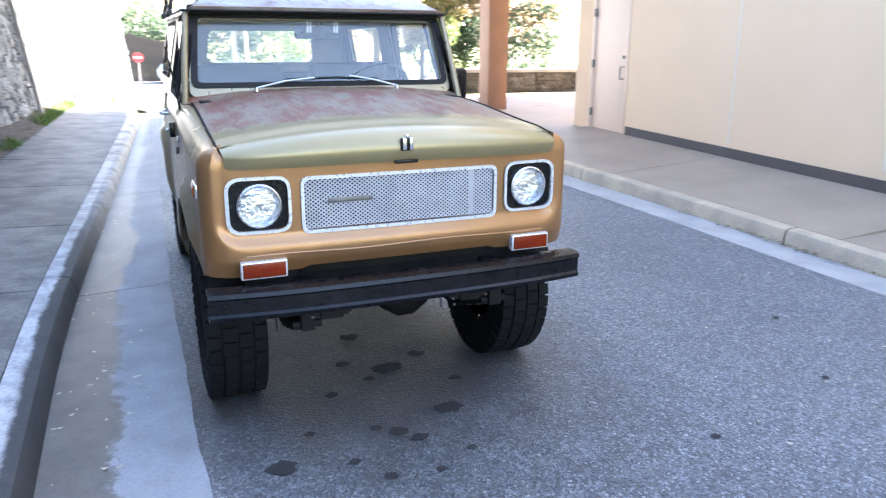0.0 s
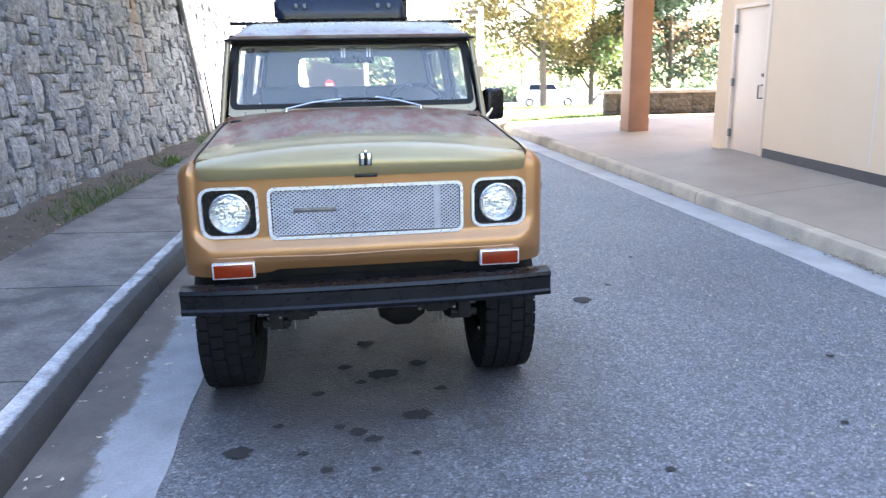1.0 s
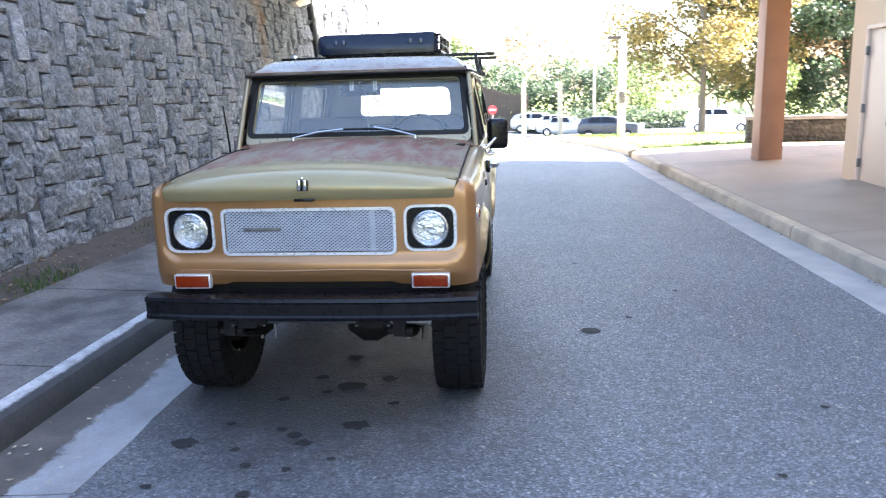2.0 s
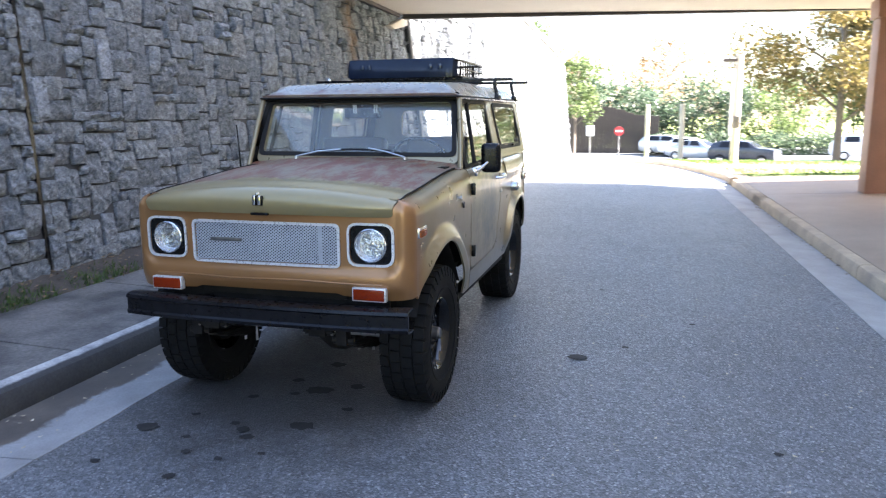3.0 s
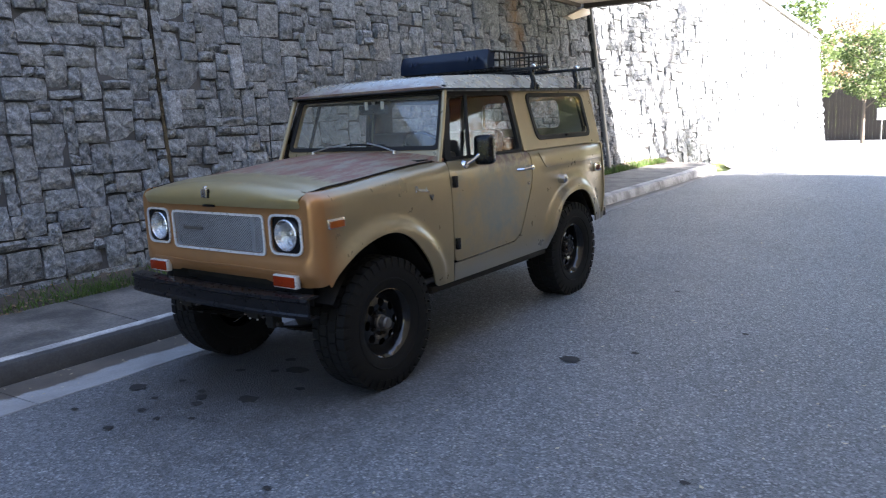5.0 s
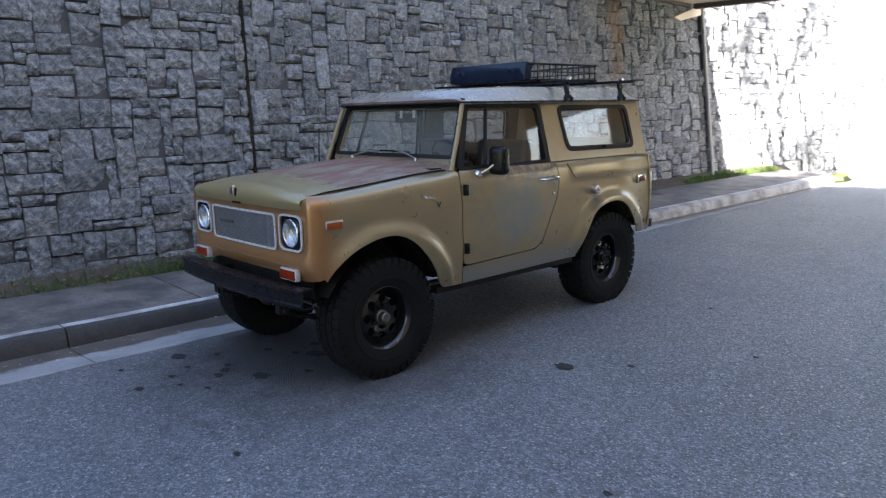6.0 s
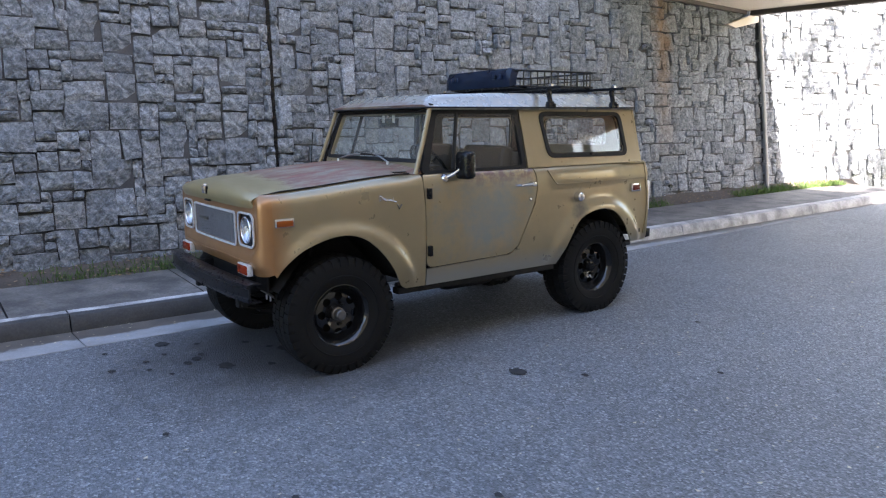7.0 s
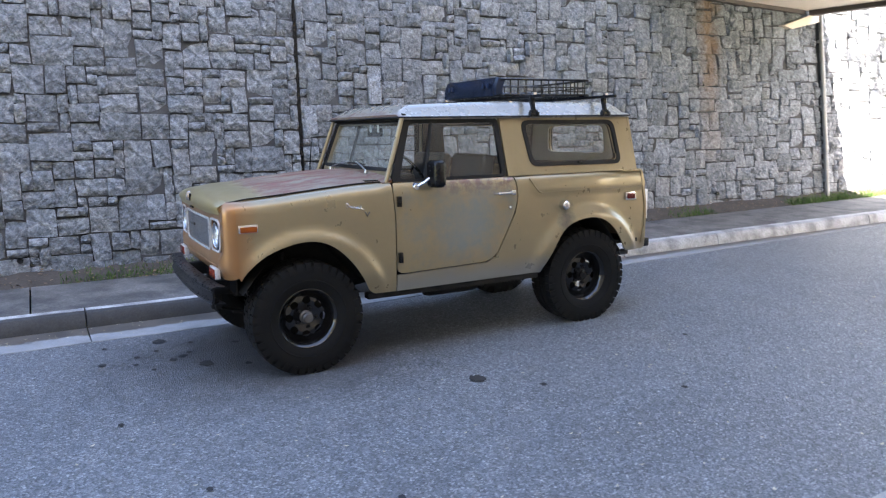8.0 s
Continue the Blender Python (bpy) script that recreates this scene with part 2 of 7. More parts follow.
def gutter_material(name):
    """Pale concrete towards the asphalt, dark silt along the kerb with a ragged edge."""
    m, nt, b = tree_of(name)
    v = coords(nt)
    s = nt.nodes.new("ShaderNodeSeparateXYZ")
    nt.links.new(v, s.inputs[0])
    wob = math_of(nt, "ADD", math_of(nt, "MULTIPLY", noise_of(nt, v, 1.3, 3.0), 0.26), math_of(nt, "MULTIPLY", noise_of(nt, v, 7.0, 8.0, 0.78), 0.32))
    bend = math_of(nt, "MULTIPLY", math_of(nt, "MAXIMUM", math_of(nt, "SUBTRACT", s.outputs[1], 4.5), 0.0), 0.05)
    silt = ramp(nt, math_of(nt, "SUBTRACT", math_of(nt, "ADD", s.outputs[0], wob), bend), -0.185, -0.145, 1.0, 0.0)
    grain = noise_of(nt, v, 70.0, 3.0)
    pale = mixed(nt, ramp(nt, noise_of(nt, v, 3.0, 5.0), 0.3, 0.7), (0.29, 0.295, 0.30), (0.20, 0.20, 0.20))
    mud = mixed(nt, ramp(nt, noise_of(nt, v, 4.0, 6.0), 0.3, 0.7), (0.060, 0.053, 0.047), (0.125, 0.108, 0.090))
    col = mixed(nt, silt, pale, mud)
    col = mixed(nt, 1.0, col, ramp(nt, grain, 0.2, 0.8, 0.82, 1.18), "MULTIPLY")
    nt.links.new(col, b.inputs["Base Color"])
    nt.links.new(ramp(nt, silt, 0.0, 1.0, 0.7, 0.45), b.inputs["Roughness"])
    bumped(nt, b, grain, 0.3, 0.003)
    return m


GOLD, GOLD2 = (0.280, 0.224, 0.130), (0.256, 0.205, 0.120)
M = dict(
    asphalt=asphalt_material("asphalt"),
    concrete=surface("concrete", (0.36, 0.36, 0.355), (0.17, 0.17, 0.167), 3.0, 0.8, fine=60, bump=0.4, var=0.3),
    walkway=surface("walkway concrete", (0.128, 0.122, 0.113), (0.048, 0.047, 0.045), 2.6, 0.65, fine=38, bump=0.9, depth=0.006, var=0.55, spread=0.12),
    gutter=gutter_material("gutter concrete"),
    kerbside=kerb_material("dark-faced kerb concrete"),
    bounce_road=surface("road lightened for sun bounce", (0.52, 0.505, 0.48), (0.45, 0.435, 0.415), 0.8, 0.8, fine=60, bump=0.3, var=0.15),
    paver=surface("washed aggregate", (0.31, 0.238, 0.172), (0.215, 0.165, 0.120), 1.2, 0.65, fine=90, bump=0.4, var=0.25),
    curb2=surface("curb concrete", (0.48, 0.375, 0.25), (0.27, 0.22, 0.165), 3.0, 0.85, fine=60, bump=0.3, var=0.18),
    stone=stone_material("granite", (0.106, 0.120, 0.135), (0.226, 0.247, 0.270), (0.168, 0.166, 0.160), rust=True),
    palestone=stone_material("pale granite", (0.20, 0.22, 0.245), (0.25, 0.27, 0.30), (0.22, 0.235, 0.26)),
    shaded_stone=stone_material("stone darkened for shade", (0.055, 0.054, 0.052), (0.10, 0.097, 0.092), (0.085, 0.07, 0.055)),
    mortar=surface("mortar", (0.030, 0.031, 0.034), (0.060, 0.061, 0.064), 4.0, 0.95, fine=50, bump=0.4, var=0.2),
    soffit=surface("soffit paint", (0.60, 0.54, 0.46), (0.52, 0.46, 0.39), 0.8, 0.8, fine=50, bump=0.1, var=0.05),
    stucco=surface("stucco", (0.66, 0.470, 0.300), (0.60, 0.425, 0.272), 0.7, 0.85, fine=120, bump=0.3, depth=0.002, var=0.06),
    doorpaint=surface("door paint", (0.64, 0.47, 0.335), (0.59, 0.43, 0.305), 1.0, 0.5, fine=80, bump=0.05, var=0.04),
    column=surface("stained column", (0.27, 0.135, 0.078), (0.21, 0.105, 0.06), 2.0, 0.6, fine=40, bump=0.15, var=0.15),
    dark=surface("dark base trim", (0.07, 0.055, 0.05), (0.05, 0.04, 0.035), 3.0, 0.7),
    soil=surface("soil and litter", (0.032, 0.026, 0.020), (0.065, 0.053, 0.042), 5.0, 0.95, fine=45, bump=0.8, depth=0.01, var=0.35),
    turf=surface("turf", (0.11, 0.17, 0.035), (0.20, 0.22, 0.06), 1.2, 0.9, fine=60, bump=0.6, depth=0.01, var=0.3),
    gold=paint("gold paint", GOLD, GOLD2, metal=0.50, rough=0.28),
    # grey towards the bottom is the asphalt's reflection put into the paint
    quarter=paint("quarter paint with fuel stain", GOLD, GOLD2, patch=(0.8, 2.215, 0.985), patch_col=(0.05, 0.044, 0.036), metal=0.50, rough=0.28, psize=(0.0, 12.0, 7.0), fade=((0.235, 0.225, 0.195), 0.64, 0.76, 2)),
    fender=paint("fender paint", GOLD, GOLD2, metal=0.50, rough=0.28, fade=((0.31, 0.160, 0.066), -0.43, -0.27, 1)),
    copper=paint("copper gold paint", (0.34, 0.168, 0.064), (0.29, 0.150, 0.062), metal=0.5, rough=0.30, chip=0.95),
    door=paint("door paint with primer", GOLD, GOLD2, patch=(0.8, 1.28, 1.02), patch_col=(0.140, 0.160, 0.158), patch2_col=(0.11, 0.058, 0.056), metal=0.50, rough=0.28, psize=(0.0, 2.3, 2.6)),
    hood=paint("hood paint", (0.275, 0.215, 0.100), (0.285, 0.235, 0.122), patch=(1.2, 0.42, 1.0), patch_col=(0.200, 0.165, 0.112), patch2_col=(0.150, 0.042, 0.020), coat=0.15, metal=0.35, rough=0.30, axis=1, lo=-0.62, hi=0.16),
    roof=paint("worn roof paint", (0.30, 0.275, 0.225), (0.22, 0.195, 0.15), patch=(0.5, 1.0, 1.0), patch_col=(0.20, 0.165, 0.125), patch2_col=(0.13, 0.07, 0.05), metal=0.30, rough=0.26, coat=0.3, axis=1, lo=1.0, hi=0.60),
    black=surface("black paint", (0.0045, 0.0045, 0.005), (0.008, 0.008, 0.0085), 6.0, 0.24, fine=40, bump=0.15, var=0.3),
    rimblack=surface("gloss black wheel paint", (0.004, 0.004, 0.0045), (0.007, 0.007, 0.0075), 9.0, 0.13, fine=35, bump=0.25, depth=0.004, var=0.3),
    blackworn=surface("scuffed black paint", (0.0035, 0.0035, 0.0045), (0.010, 0.010, 0.012), 8.0, 0.30, metal=0.0, fine=30, bump=0.2, var=0.4),
    under=surface("greasy underbody", (0.006, 0.0055, 0.005), (0.018, 0.016, 0.014), 9.0, 0.7, fine=40, bump=0.3, var=0.4),
    rubber=surface("tyre rubber", (0.0036, 0.0036, 0.0037), (0.0066, 0.0065, 0.0064), 5.0, 0.80, fine=80, bump=0.2, var=0.2),
    bright=surface("bright trim", (0.66, 0.66, 0.66), (0.56, 0.56, 0.57), 12.0, 0.30, metal=0.35, bump=0.03, var=0.04),
    chrome=surface("chrome", (0.72, 0.72, 0.72), (0.62, 0.62, 0.63), 12.0, 0.16, metal=1.0, bump=0.03, var=0.04),
    alu=surface("aluminium", (0.60, 0.60, 0.60), (0.50, 0.50, 0.50), 12.0, 0.32, metal=1.0, bump=0.05, var=0.06),
    greysteel=surface("hub steel", (0.19, 0.18, 0.17), (0.10, 0.095, 0.09), 20.0, 0.45, metal=0.8, bump=0.1),
    amber=surface("amber lens", (0.20, 0.020, 0.003), (0.14, 0.014, 0.003), 14.0, 0.14, fine=120, bump=0.3, var=0.15),
    orange=surface("orange lens", (0.28, 0.07, 0.010), (0.20, 0.045, 0.008), 10.0, 0.22, fine=120, bump=0.3, var=0.15),
    redlens=surface("red lens", (0.12, 0.016, 0.012), (0.09, 0.014, 0.012), 10.0, 0.25, fine=120, bump=0.3),
    glass=glassy("window glass", (0.96, 0.97, 0.965), veil=0.004),
    screen=glassy("windshield glass", (0.95, 0.965, 0.955), veil=0.055),
    clear=glassy("lamp glass", (0.95, 0.96, 0.96)),
    gasket=surface("rubber gasket", (0.009, 0.008, 0.008), (0.014, 0.013, 0.012), 8.0, 0.6),
    liner=surface("grey headliner", (0.44, 0.425, 0.37), (0.37, 0.36, 0.31), 4.0, 0.8),
    sidetrim=surface("brown side trim", (0.030, 0.018, 0.012), (0.020, 0.012, 0.009), 4.0, 0.6),
    palestrip=surface("pale gutter concrete", (0.39, 0.375, 0.35), (0.25, 0.242, 0.23), 2.0, 0.8, fine=70, bump=0.3, var=0.16),
    reflector=surface("pressed reflector", (0.78, 0.78, 0.79), (0.66, 0.66, 0.67), 12.0, 0.10, metal=1.0, fine=40, bump=0.8, depth=0.012, var=0.05),
    vinyl=surface("black vinyl", (0.018, 0.014, 0.012), (0.026, 0.020, 0.017), 6.0, 0.5, fine=90, bump=0.2),
    # black plastic, with the sky's blue reflection put into its colour
    fairing=surface("glossy black plastic tinted sky blue", (0.011, 0.019, 0.042), (0.017, 0.028, 0.056), 3.0, 0.16, fine=5, bump=0.22, depth=0.012, var=0.15),
    board=surface("dark stained boards", (0.030, 0.024, 0.020), (0.055, 0.043, 0.034), 3.0, 0.85, fine=30, bump=0.4, var=0.3),
    mesh=surface("bright mesh", (0.42, 0.42, 0.43), (0.32, 0.32, 0.335), 10.0, 0.35, metal=0.9, bump=0.05),
    galv=surface("grey downpipe", (0.17, 0.17, 0.17), (0.24, 0.24, 0.235), 5.0, 0.5, metal=0.3, bump=0.1),
    weathered=surface("weathered post", (0.42, 0.38, 0.31), (0.34, 0.30, 0.24), 6.0, 0.85, fine=60, bump=0.4, var=0.2),
    bark=surface("bark", (0.085, 0.065, 0.05), (0.14, 0.115, 0.09), 9.0, 0.95, fine=40, bump=0.8, depth=0.01, var=0.3),
    leafgreen=surface("green leaves", (0.048, 0.080, 0.026), (0.085, 0.115, 0.036), 1.5, 0.6, bump=0, var=0.2, island=True),
    leafdark=surface("evergreen leaves", (0.040, 0.068, 0.042), (0.062, 0.092, 0.052), 1.5, 0.5, bump=0, var=0.2, island=True),
    leafgold=surface("yellowing leaves", (0.150, 0.135, 0.045), (0.200, 0.135, 0.050), 1.2, 0.6, bump=0, var=0.25, island=True),
    leafrust=surface("rusty leaves", (0.22, 0.13, 0.07), (0.18, 0.13, 0.08), 1.2, 0.7, bump=0, var=0.25, island=True),
    grassblade=surface("grass blades", (0.045, 0.095, 0.018), (0.08, 0.13, 0.028), 3.0, 0.7, bump=0, var=0.2, island=True),
    litter=surface("dry leaves", (0.12, 0.08, 0.045), (0.19, 0.13, 0.065), 3.0, 0.8, bump=0, var=0.3, island=True),
    roadleaf=surface("pale leaf bits", (0.42, 0.36, 0.25), (0.50, 0.46, 0.36), 3.0, 0.8, bump=0, var=0.2, island=True),
    oil=surface("oil stain", (0.010, 0.010, 0.010), (0.026, 0.024, 0.023), 20.0, 0.8, fine=120, bump=0.3),
    carsilver=surface("silver car paint", (0.50, 0.51, 0.52), (0.46, 0.47, 0.48), 2.0, 0.25, metal=0.4, bump=0),
    cardark=surface("dark blue car paint", (0.035, 0.04, 0.05), (0.045, 0.05, 0.06), 2.0, 0.25, metal=0.3, bump=0),
    carwhite=surface("white car paint", (0.72, 0.72, 0.71), (0.66, 0.66, 0.66), 2.0, 0.3, bump=0),
    carglass=surface("tinted car glass", (0.02, 0.022, 0.025), (0.03, 0.03, 0.035), 2.0, 0.08, bump=0),
    signred=surface("red sign face", (0.50, 0.03, 0.035), (0.44, 0.03, 0.03), 4.0, 0.4, bump=0),
    signwhite=surface("white sign face", (0.75, 0.75, 0.74), (0.68, 0.68, 0.68), 4.0, 0.4, bump=0),
)

for m in (M["rubber"], M["under"], M["gasket"], M["amber"], M["orange"], M["redlens"], M["black"], M["blackworn"]):
    m.node_tree.nodes["Principled BSDF"].inputs["Specular IOR Level"].default_value = 0.22

# leaves let some light through
for key in ("leafgreen", "leafdark", "leafgold", "leafrust", "grassblade"):
    nt = M[key].node_tree
    bsdf = nt.nodes["Principled BSDF"]
    thin = nt.nodes.new("ShaderNodeBsdfTranslucent")
    nt.links.new(bsdf.inputs["Base Color"].links[0].from_socket, thin.inputs[0])
    both = nt.nodes.new("ShaderNodeMixShader")
    both.inputs[0].default_value = 0.45
    nt.links.new(bsdf.outputs[0], both.inputs[1])
    nt.links.new(thin.outputs[0], both.inputs[2])
    nt.links.new(both.outputs[0], nt.nodes["Material Output"].inputs[0])

# ---------------------------------------------------------------- building helpers
def mesh_object(name, verts, faces, material, parent=None, smooth=35.0, label=""):
    me = bpy.data.meshes.new(name)
    me.from_pydata([tuple(v) for v in verts], [], faces)
    me.materials.append(material)
    finish(me, smooth)
    ob = new(name, me)
    ob.parent = parent
    return tagged(ob, label)


def finish(me, smooth):
    me.update()
    if smooth:
        me.polygons.foreach_set("use_smooth", [True] * len(me.polygons))
        me.set_sharp_from_angle(angle=radians(smooth))


def part(name, bm, material, parent=None, label="", smooth=35.0):
    me = bpy.data.meshes.new(name)
    bm.to_mesh(me)
    bm.free()
    me.materials.append(material)
    finish(me, smooth)
    ob = new(name, me)
    ob.parent = parent
    return tagged(ob, label)


def thing(name, m, label, category, group=""):
    ob = new(name)
    ob.empty_display_size = 0.1
    ob.matrix_world = m
    return tagged(ob, label, category, group)


def add_box(bm, x0, x1, y0, y1, z0, z1, bevel=0.0, m=None, seg=2):
    b = bmesh.new()
    bmesh.ops.create_cube(b, size=1.0)
    for v in b.verts:
        v.co = Vector(((x0 + x1) / 2 + v.co.x * (x1 - x0), (y0 + y1) / 2 + v.co.y * (y1 - y0), (z0 + z1) / 2 + v.co.z * (z1 - z0)))
    if bevel:
        bmesh.ops.bevel(b, geom=list(b.edges), offset=bevel, segments=seg, affect="EDGES", profile=0.6)
    join(bm, b, m)


def join(bm, other, m=None):
    if m is not None:
        other.transform(m)
    tmp = bpy.data.meshes.new("tmp")
    other.to_mesh(tmp)
    other.free()
    bm.from_mesh(tmp)
    bpy.data.meshes.remove(tmp)


def box(x0, x1, y0, y1, z0, z1, bevel=0.0, m=None, seg=2):
    bm = bmesh.new()
    add_box(bm, x0, x1, y0, y1, z0, z1, bevel, m, seg)
    return bm


def add_lathe(bm, profile, seg=32, axis="X", m=None, closed=False):
    """Turns (radius, along) pairs round an axis."""
    b = bmesh.new()
    rings = []
    for r, h in profile:
        ring = []
        for i in range(seg):
            a = 2 * math.pi * i / seg
            c, s = r * math.cos(a), r * math.sin(a)
            ring.append(b.verts.new({"X": (h, c, s), "Y": (c, h, s), "Z": (c, s, h)}[axis]))
        rings.append(ring)
    pairs = list(zip(rings, rings[1:])) + ([(rings[-1], rings[0])] if closed else [])
    for r0, r1 in pairs:
        for i in range(seg):
            b.faces.new((r0[i], r0[(i + 1) % seg], r1[(i + 1) % seg], r1[i]))
    if not closed:
        for ring in (rings[0], rings[-1]):
            b.faces.new(ring)
    bmesh.ops.remove_doubles(b, verts=b.verts, dist=1e-6)
    bmesh.ops.recalc_face_normals(b, faces=b.faces)
    join(bm, b, m)


def lathe(profile, seg=32, axis="X", m=None, closed=False):
    bm = bmesh.new()
    add_lathe(bm, profile, seg, axis, m, closed)
    return bm


def add_tube(bm, pts, r, seg=8, taper=None):
    """A round bar along a line of points."""
    pts = [Vector(p) for p in pts]
    rings = []
    for i, p in enumerate(pts):
        d = (pts[min(i + 1, len(pts) - 1)] - pts[max(i - 1, 0)]).normalized()
        u = d.cross(Vector((0, 0, 1)) if abs(d.z) < 0.9 else Vector((1, 0, 0))).normalized()
        w = d.cross(u)
        rr = r if taper is None else r * (1 + (taper - 1) * i / (len(pts) - 1))
        rings.append([bm.verts.new(p + rr * (math.cos(2 * math.pi * k / seg) * u + math.sin(2 * math.pi * k / seg) * w)) for k in range(seg)])
    for a, b in zip(rings, rings[1:]):
        for k in range(seg):
            bm.faces.new((a[k], a[(k + 1) % seg], b[(k + 1) % seg], b[k]))
    bm.faces.new(rings[0][::-1])
    bm.faces.new(rings[-1])


def tube(pts, r, seg=8, taper=None):
    bm = bmesh.new()
    add_tube(bm, pts, r, seg, taper)
    return bm


def inside(p, poly):
    x, y = p
    hit = False
    for (x0, y0), (x1, y1) in zip(poly, poly[1:] + poly[:1]):
        if (y0 > y) != (y1 > y) and x < (x1 - x0) * (y - y0) / (y1 - y0) + x0:
            hit = not hit
    return hit


def dense(poly, step):
    out = []
    for (x0, y0), (x1, y1) in zip(poly, poly[1:] + poly[:1]):
        n = max(1, int(math.hypot(x1 - x0, y1 - y0) / step + 0.5))
        out += [(x0 + (x1 - x0) * i / n, y0 + (y1 - y0) * i / n) for i in range(n)]
    return out


def rounded(x0, x1, y0, y1, r, n=5):
    out = []
    for cx, cy, a in ((x1 - r, y1 - r, 0), (x0 + r, y1 - r, 90), (x0 + r, y0 + r, 180), (x1 - r, y0 + r, 270)):
        out += [(cx + r * math.cos(radians(a + 90 * i / n)), cy + r * math.sin(radians(a + 90 * i / n))) for i in range(n + 1)]
    return out


def round_poly(poly, r, n=4):
    """The polygon with rounded corners."""
    out = []
    k = len(poly)
    for i, p in enumerate(poly):
        a, b, c = Vector(poly[i - 1]), Vector(p), Vector(poly[(i + 1) % k])
        d1, d2 = (a - b), (c - b)
        q = min(r, d1.length * 0.45, d2.length * 0.45)
        s, e = b + d1.normalized() * q, b + d2.normalized() * q
        for j in range(n + 1):
            t = j / n
            out.append(tuple((1 - t) ** 2 * s + 2 * t * (1 - t) * b + t * t * e))
    return out


def sheet(name, outline, holes, place, step, thick, material, parent, facing, label="", smooth=35.0):
    """A pressed panel: outline and holes in two coordinates, placed in space by place(u, v), with a thickness behind it."""
    from mathutils.geometry import delaunay_2d_cdt
    rings = [dense(outline, step)] + [dense(h, step) for h in holes]
    pts, edges = [], []
    for ring in rings:
        n = len(pts)
        pts += [Vector(p) for p in ring]
        edges += [(n + i, n + (i + 1) % len(ring)) for i in range(len(ring))]
    us, vs = [p[0] for p in rings[0]], [p[1] for p in rings[0]]
    border = np.array([tuple(p) for p in pts])
    u = min(us) + step * 0.6
    while u < max(us):
        v = min(vs) + step * 0.6
        while v < max(vs):
            if inside((u, v), rings[0]) and not any(inside((u, v), h) for h in rings[1:]) and np.min(np.hypot(border[:, 0] - u, border[:, 1] - v)) > step * 0.45:
                pts.append(Vector((u, v)))
            v += step
        u += step
    vv, _, ff, *_ = delaunay_2d_cdt(pts, edges, [], 0, 1e-5)
    keep = []
    for f in ff:
        c = sum((vv[i] for i in f), Vector((0, 0))) / len(f)
        if inside(c, rings[0]) and not any(inside(c, h) for h in rings[1:]):
            keep.append(tuple(f))
    P = np.array([place(p[0], p[1]) for p in vv], float)
    F = np.array(keep)
    nrm = np.cross(P[F[:, 1]] - P[F[:, 0]], P[F[:, 2]] - P[F[:, 0]])
    if (nrm.sum(0) @ np.array(facing, float)) < 0:
        F = F[:, ::-1]
        nrm = -nrm
    vn = np.zeros_like(P)
    for k in range(3):
        np.add.at(vn, F[:, k], nrm)
    vn /= np.maximum(np.linalg.norm(vn, axis=1, keepdims=True), 1e-9)
    n = len(P)
    faces = [tuple(map(int, f)) for f in F] + [tuple(int(i) + n for i in f[::-1]) for f in F]
    verts = list(map(tuple, P)) + list(map(tuple, P - thick * vn))
    seen = {}
    for f in F:
        for a, b in ((f[0], f[1]), (f[1], f[2]), (f[2], f[0])):
            seen[(int(a), int(b))] = True
    for a, b in list(seen):
        if (b, a) not in seen:
            faces.append((b, a, a + n, b + n))
    return mesh_object(name, verts, faces, material, parent, smooth, label)


def swept(name, section, path, material, label="", parent=None, kind="", smooth=30.0, closed=True):
    """A section of (x, z) pairs swept along rows of (dx, y, dz)."""
    verts, faces, k = [], [], len(section)
    for dx, y, dz in path:
        verts += [(x + dx, y, z + dz) for x, z in section]
    for i in range(len(path) - 1):
        for j in range(k if closed else k - 1):
            a, b = i * k + j, i * k + (j + 1) % k
            faces.append((a, b, b + k, a + k))
    if closed:
        faces += [tuple(range(k))[::-1], tuple(range((len(path) - 1) * k, len(path) * k))]
    ob = mesh_object(name, verts, faces, material, parent, smooth, label)
    b = bmesh.new()
    b.from_mesh(ob.data)
    bmesh.ops.recalc_face_normals(b, faces=b.faces)
    b.to_mesh(ob.data)
    b.free()
    finish(ob.data, smooth)
    return tagged(ob, kind=kind)


def smooth_line(pts, n=6):
    """A soft curve through the points."""
    out = []
    for i in range(len(pts) - 1):
        p0, p1, p2, p3 = (Vector(pts[max(0, min(len(pts) - 1, i + k))]) for k in (-1, 0, 1, 2))
        for j in range(n):
            t = j / n
            out.append(tuple(0.5 * (2 * p1 + (p2 - p0) * t + (2 * p0 - 5 * p1 + 4 * p2 - p3) * t * t + (3 * p1 - p0 - 3 * p2 + p3) * t ** 3)))
    return out + [tuple(pts[-1])]


def ease(v, a, b):
    t = min(1.0, max(0.0, (v - a) / (b - a)))
    return t * t * (3 - 2 * t)


# ---------------------------------------------------------------- ground
WALL_X, JOINT_Y, BEND_Y, SOFFIT_Z = -2.485, 4.90, 13.95, 3.58


def past(y, y0):
    """How far y lies beyond y0, rounded off over a metre."""
    return max(0.0, y - y0) if abs(y - y0) > 1.0 else (y - y0 + 1.0) ** 2 / 4.0


def face_x(y, z):
    """The stone wall's face: straight beside the truck, then turning in towards the road, leaning back more and more."""
    return WALL_X + 0.112 * past(y, 7.5) - (0.05 + 0.075 * ease(y, 8.0, 14.0)) * (z - 1.5)


def kerb_in(y):
    """The kerb's bend towards the road."""
    return 0.07 * past(min(y, 14.0), 4.5)


def bed_in(y):
    return 0.078 * past(min(y, 16.0), 4.5)


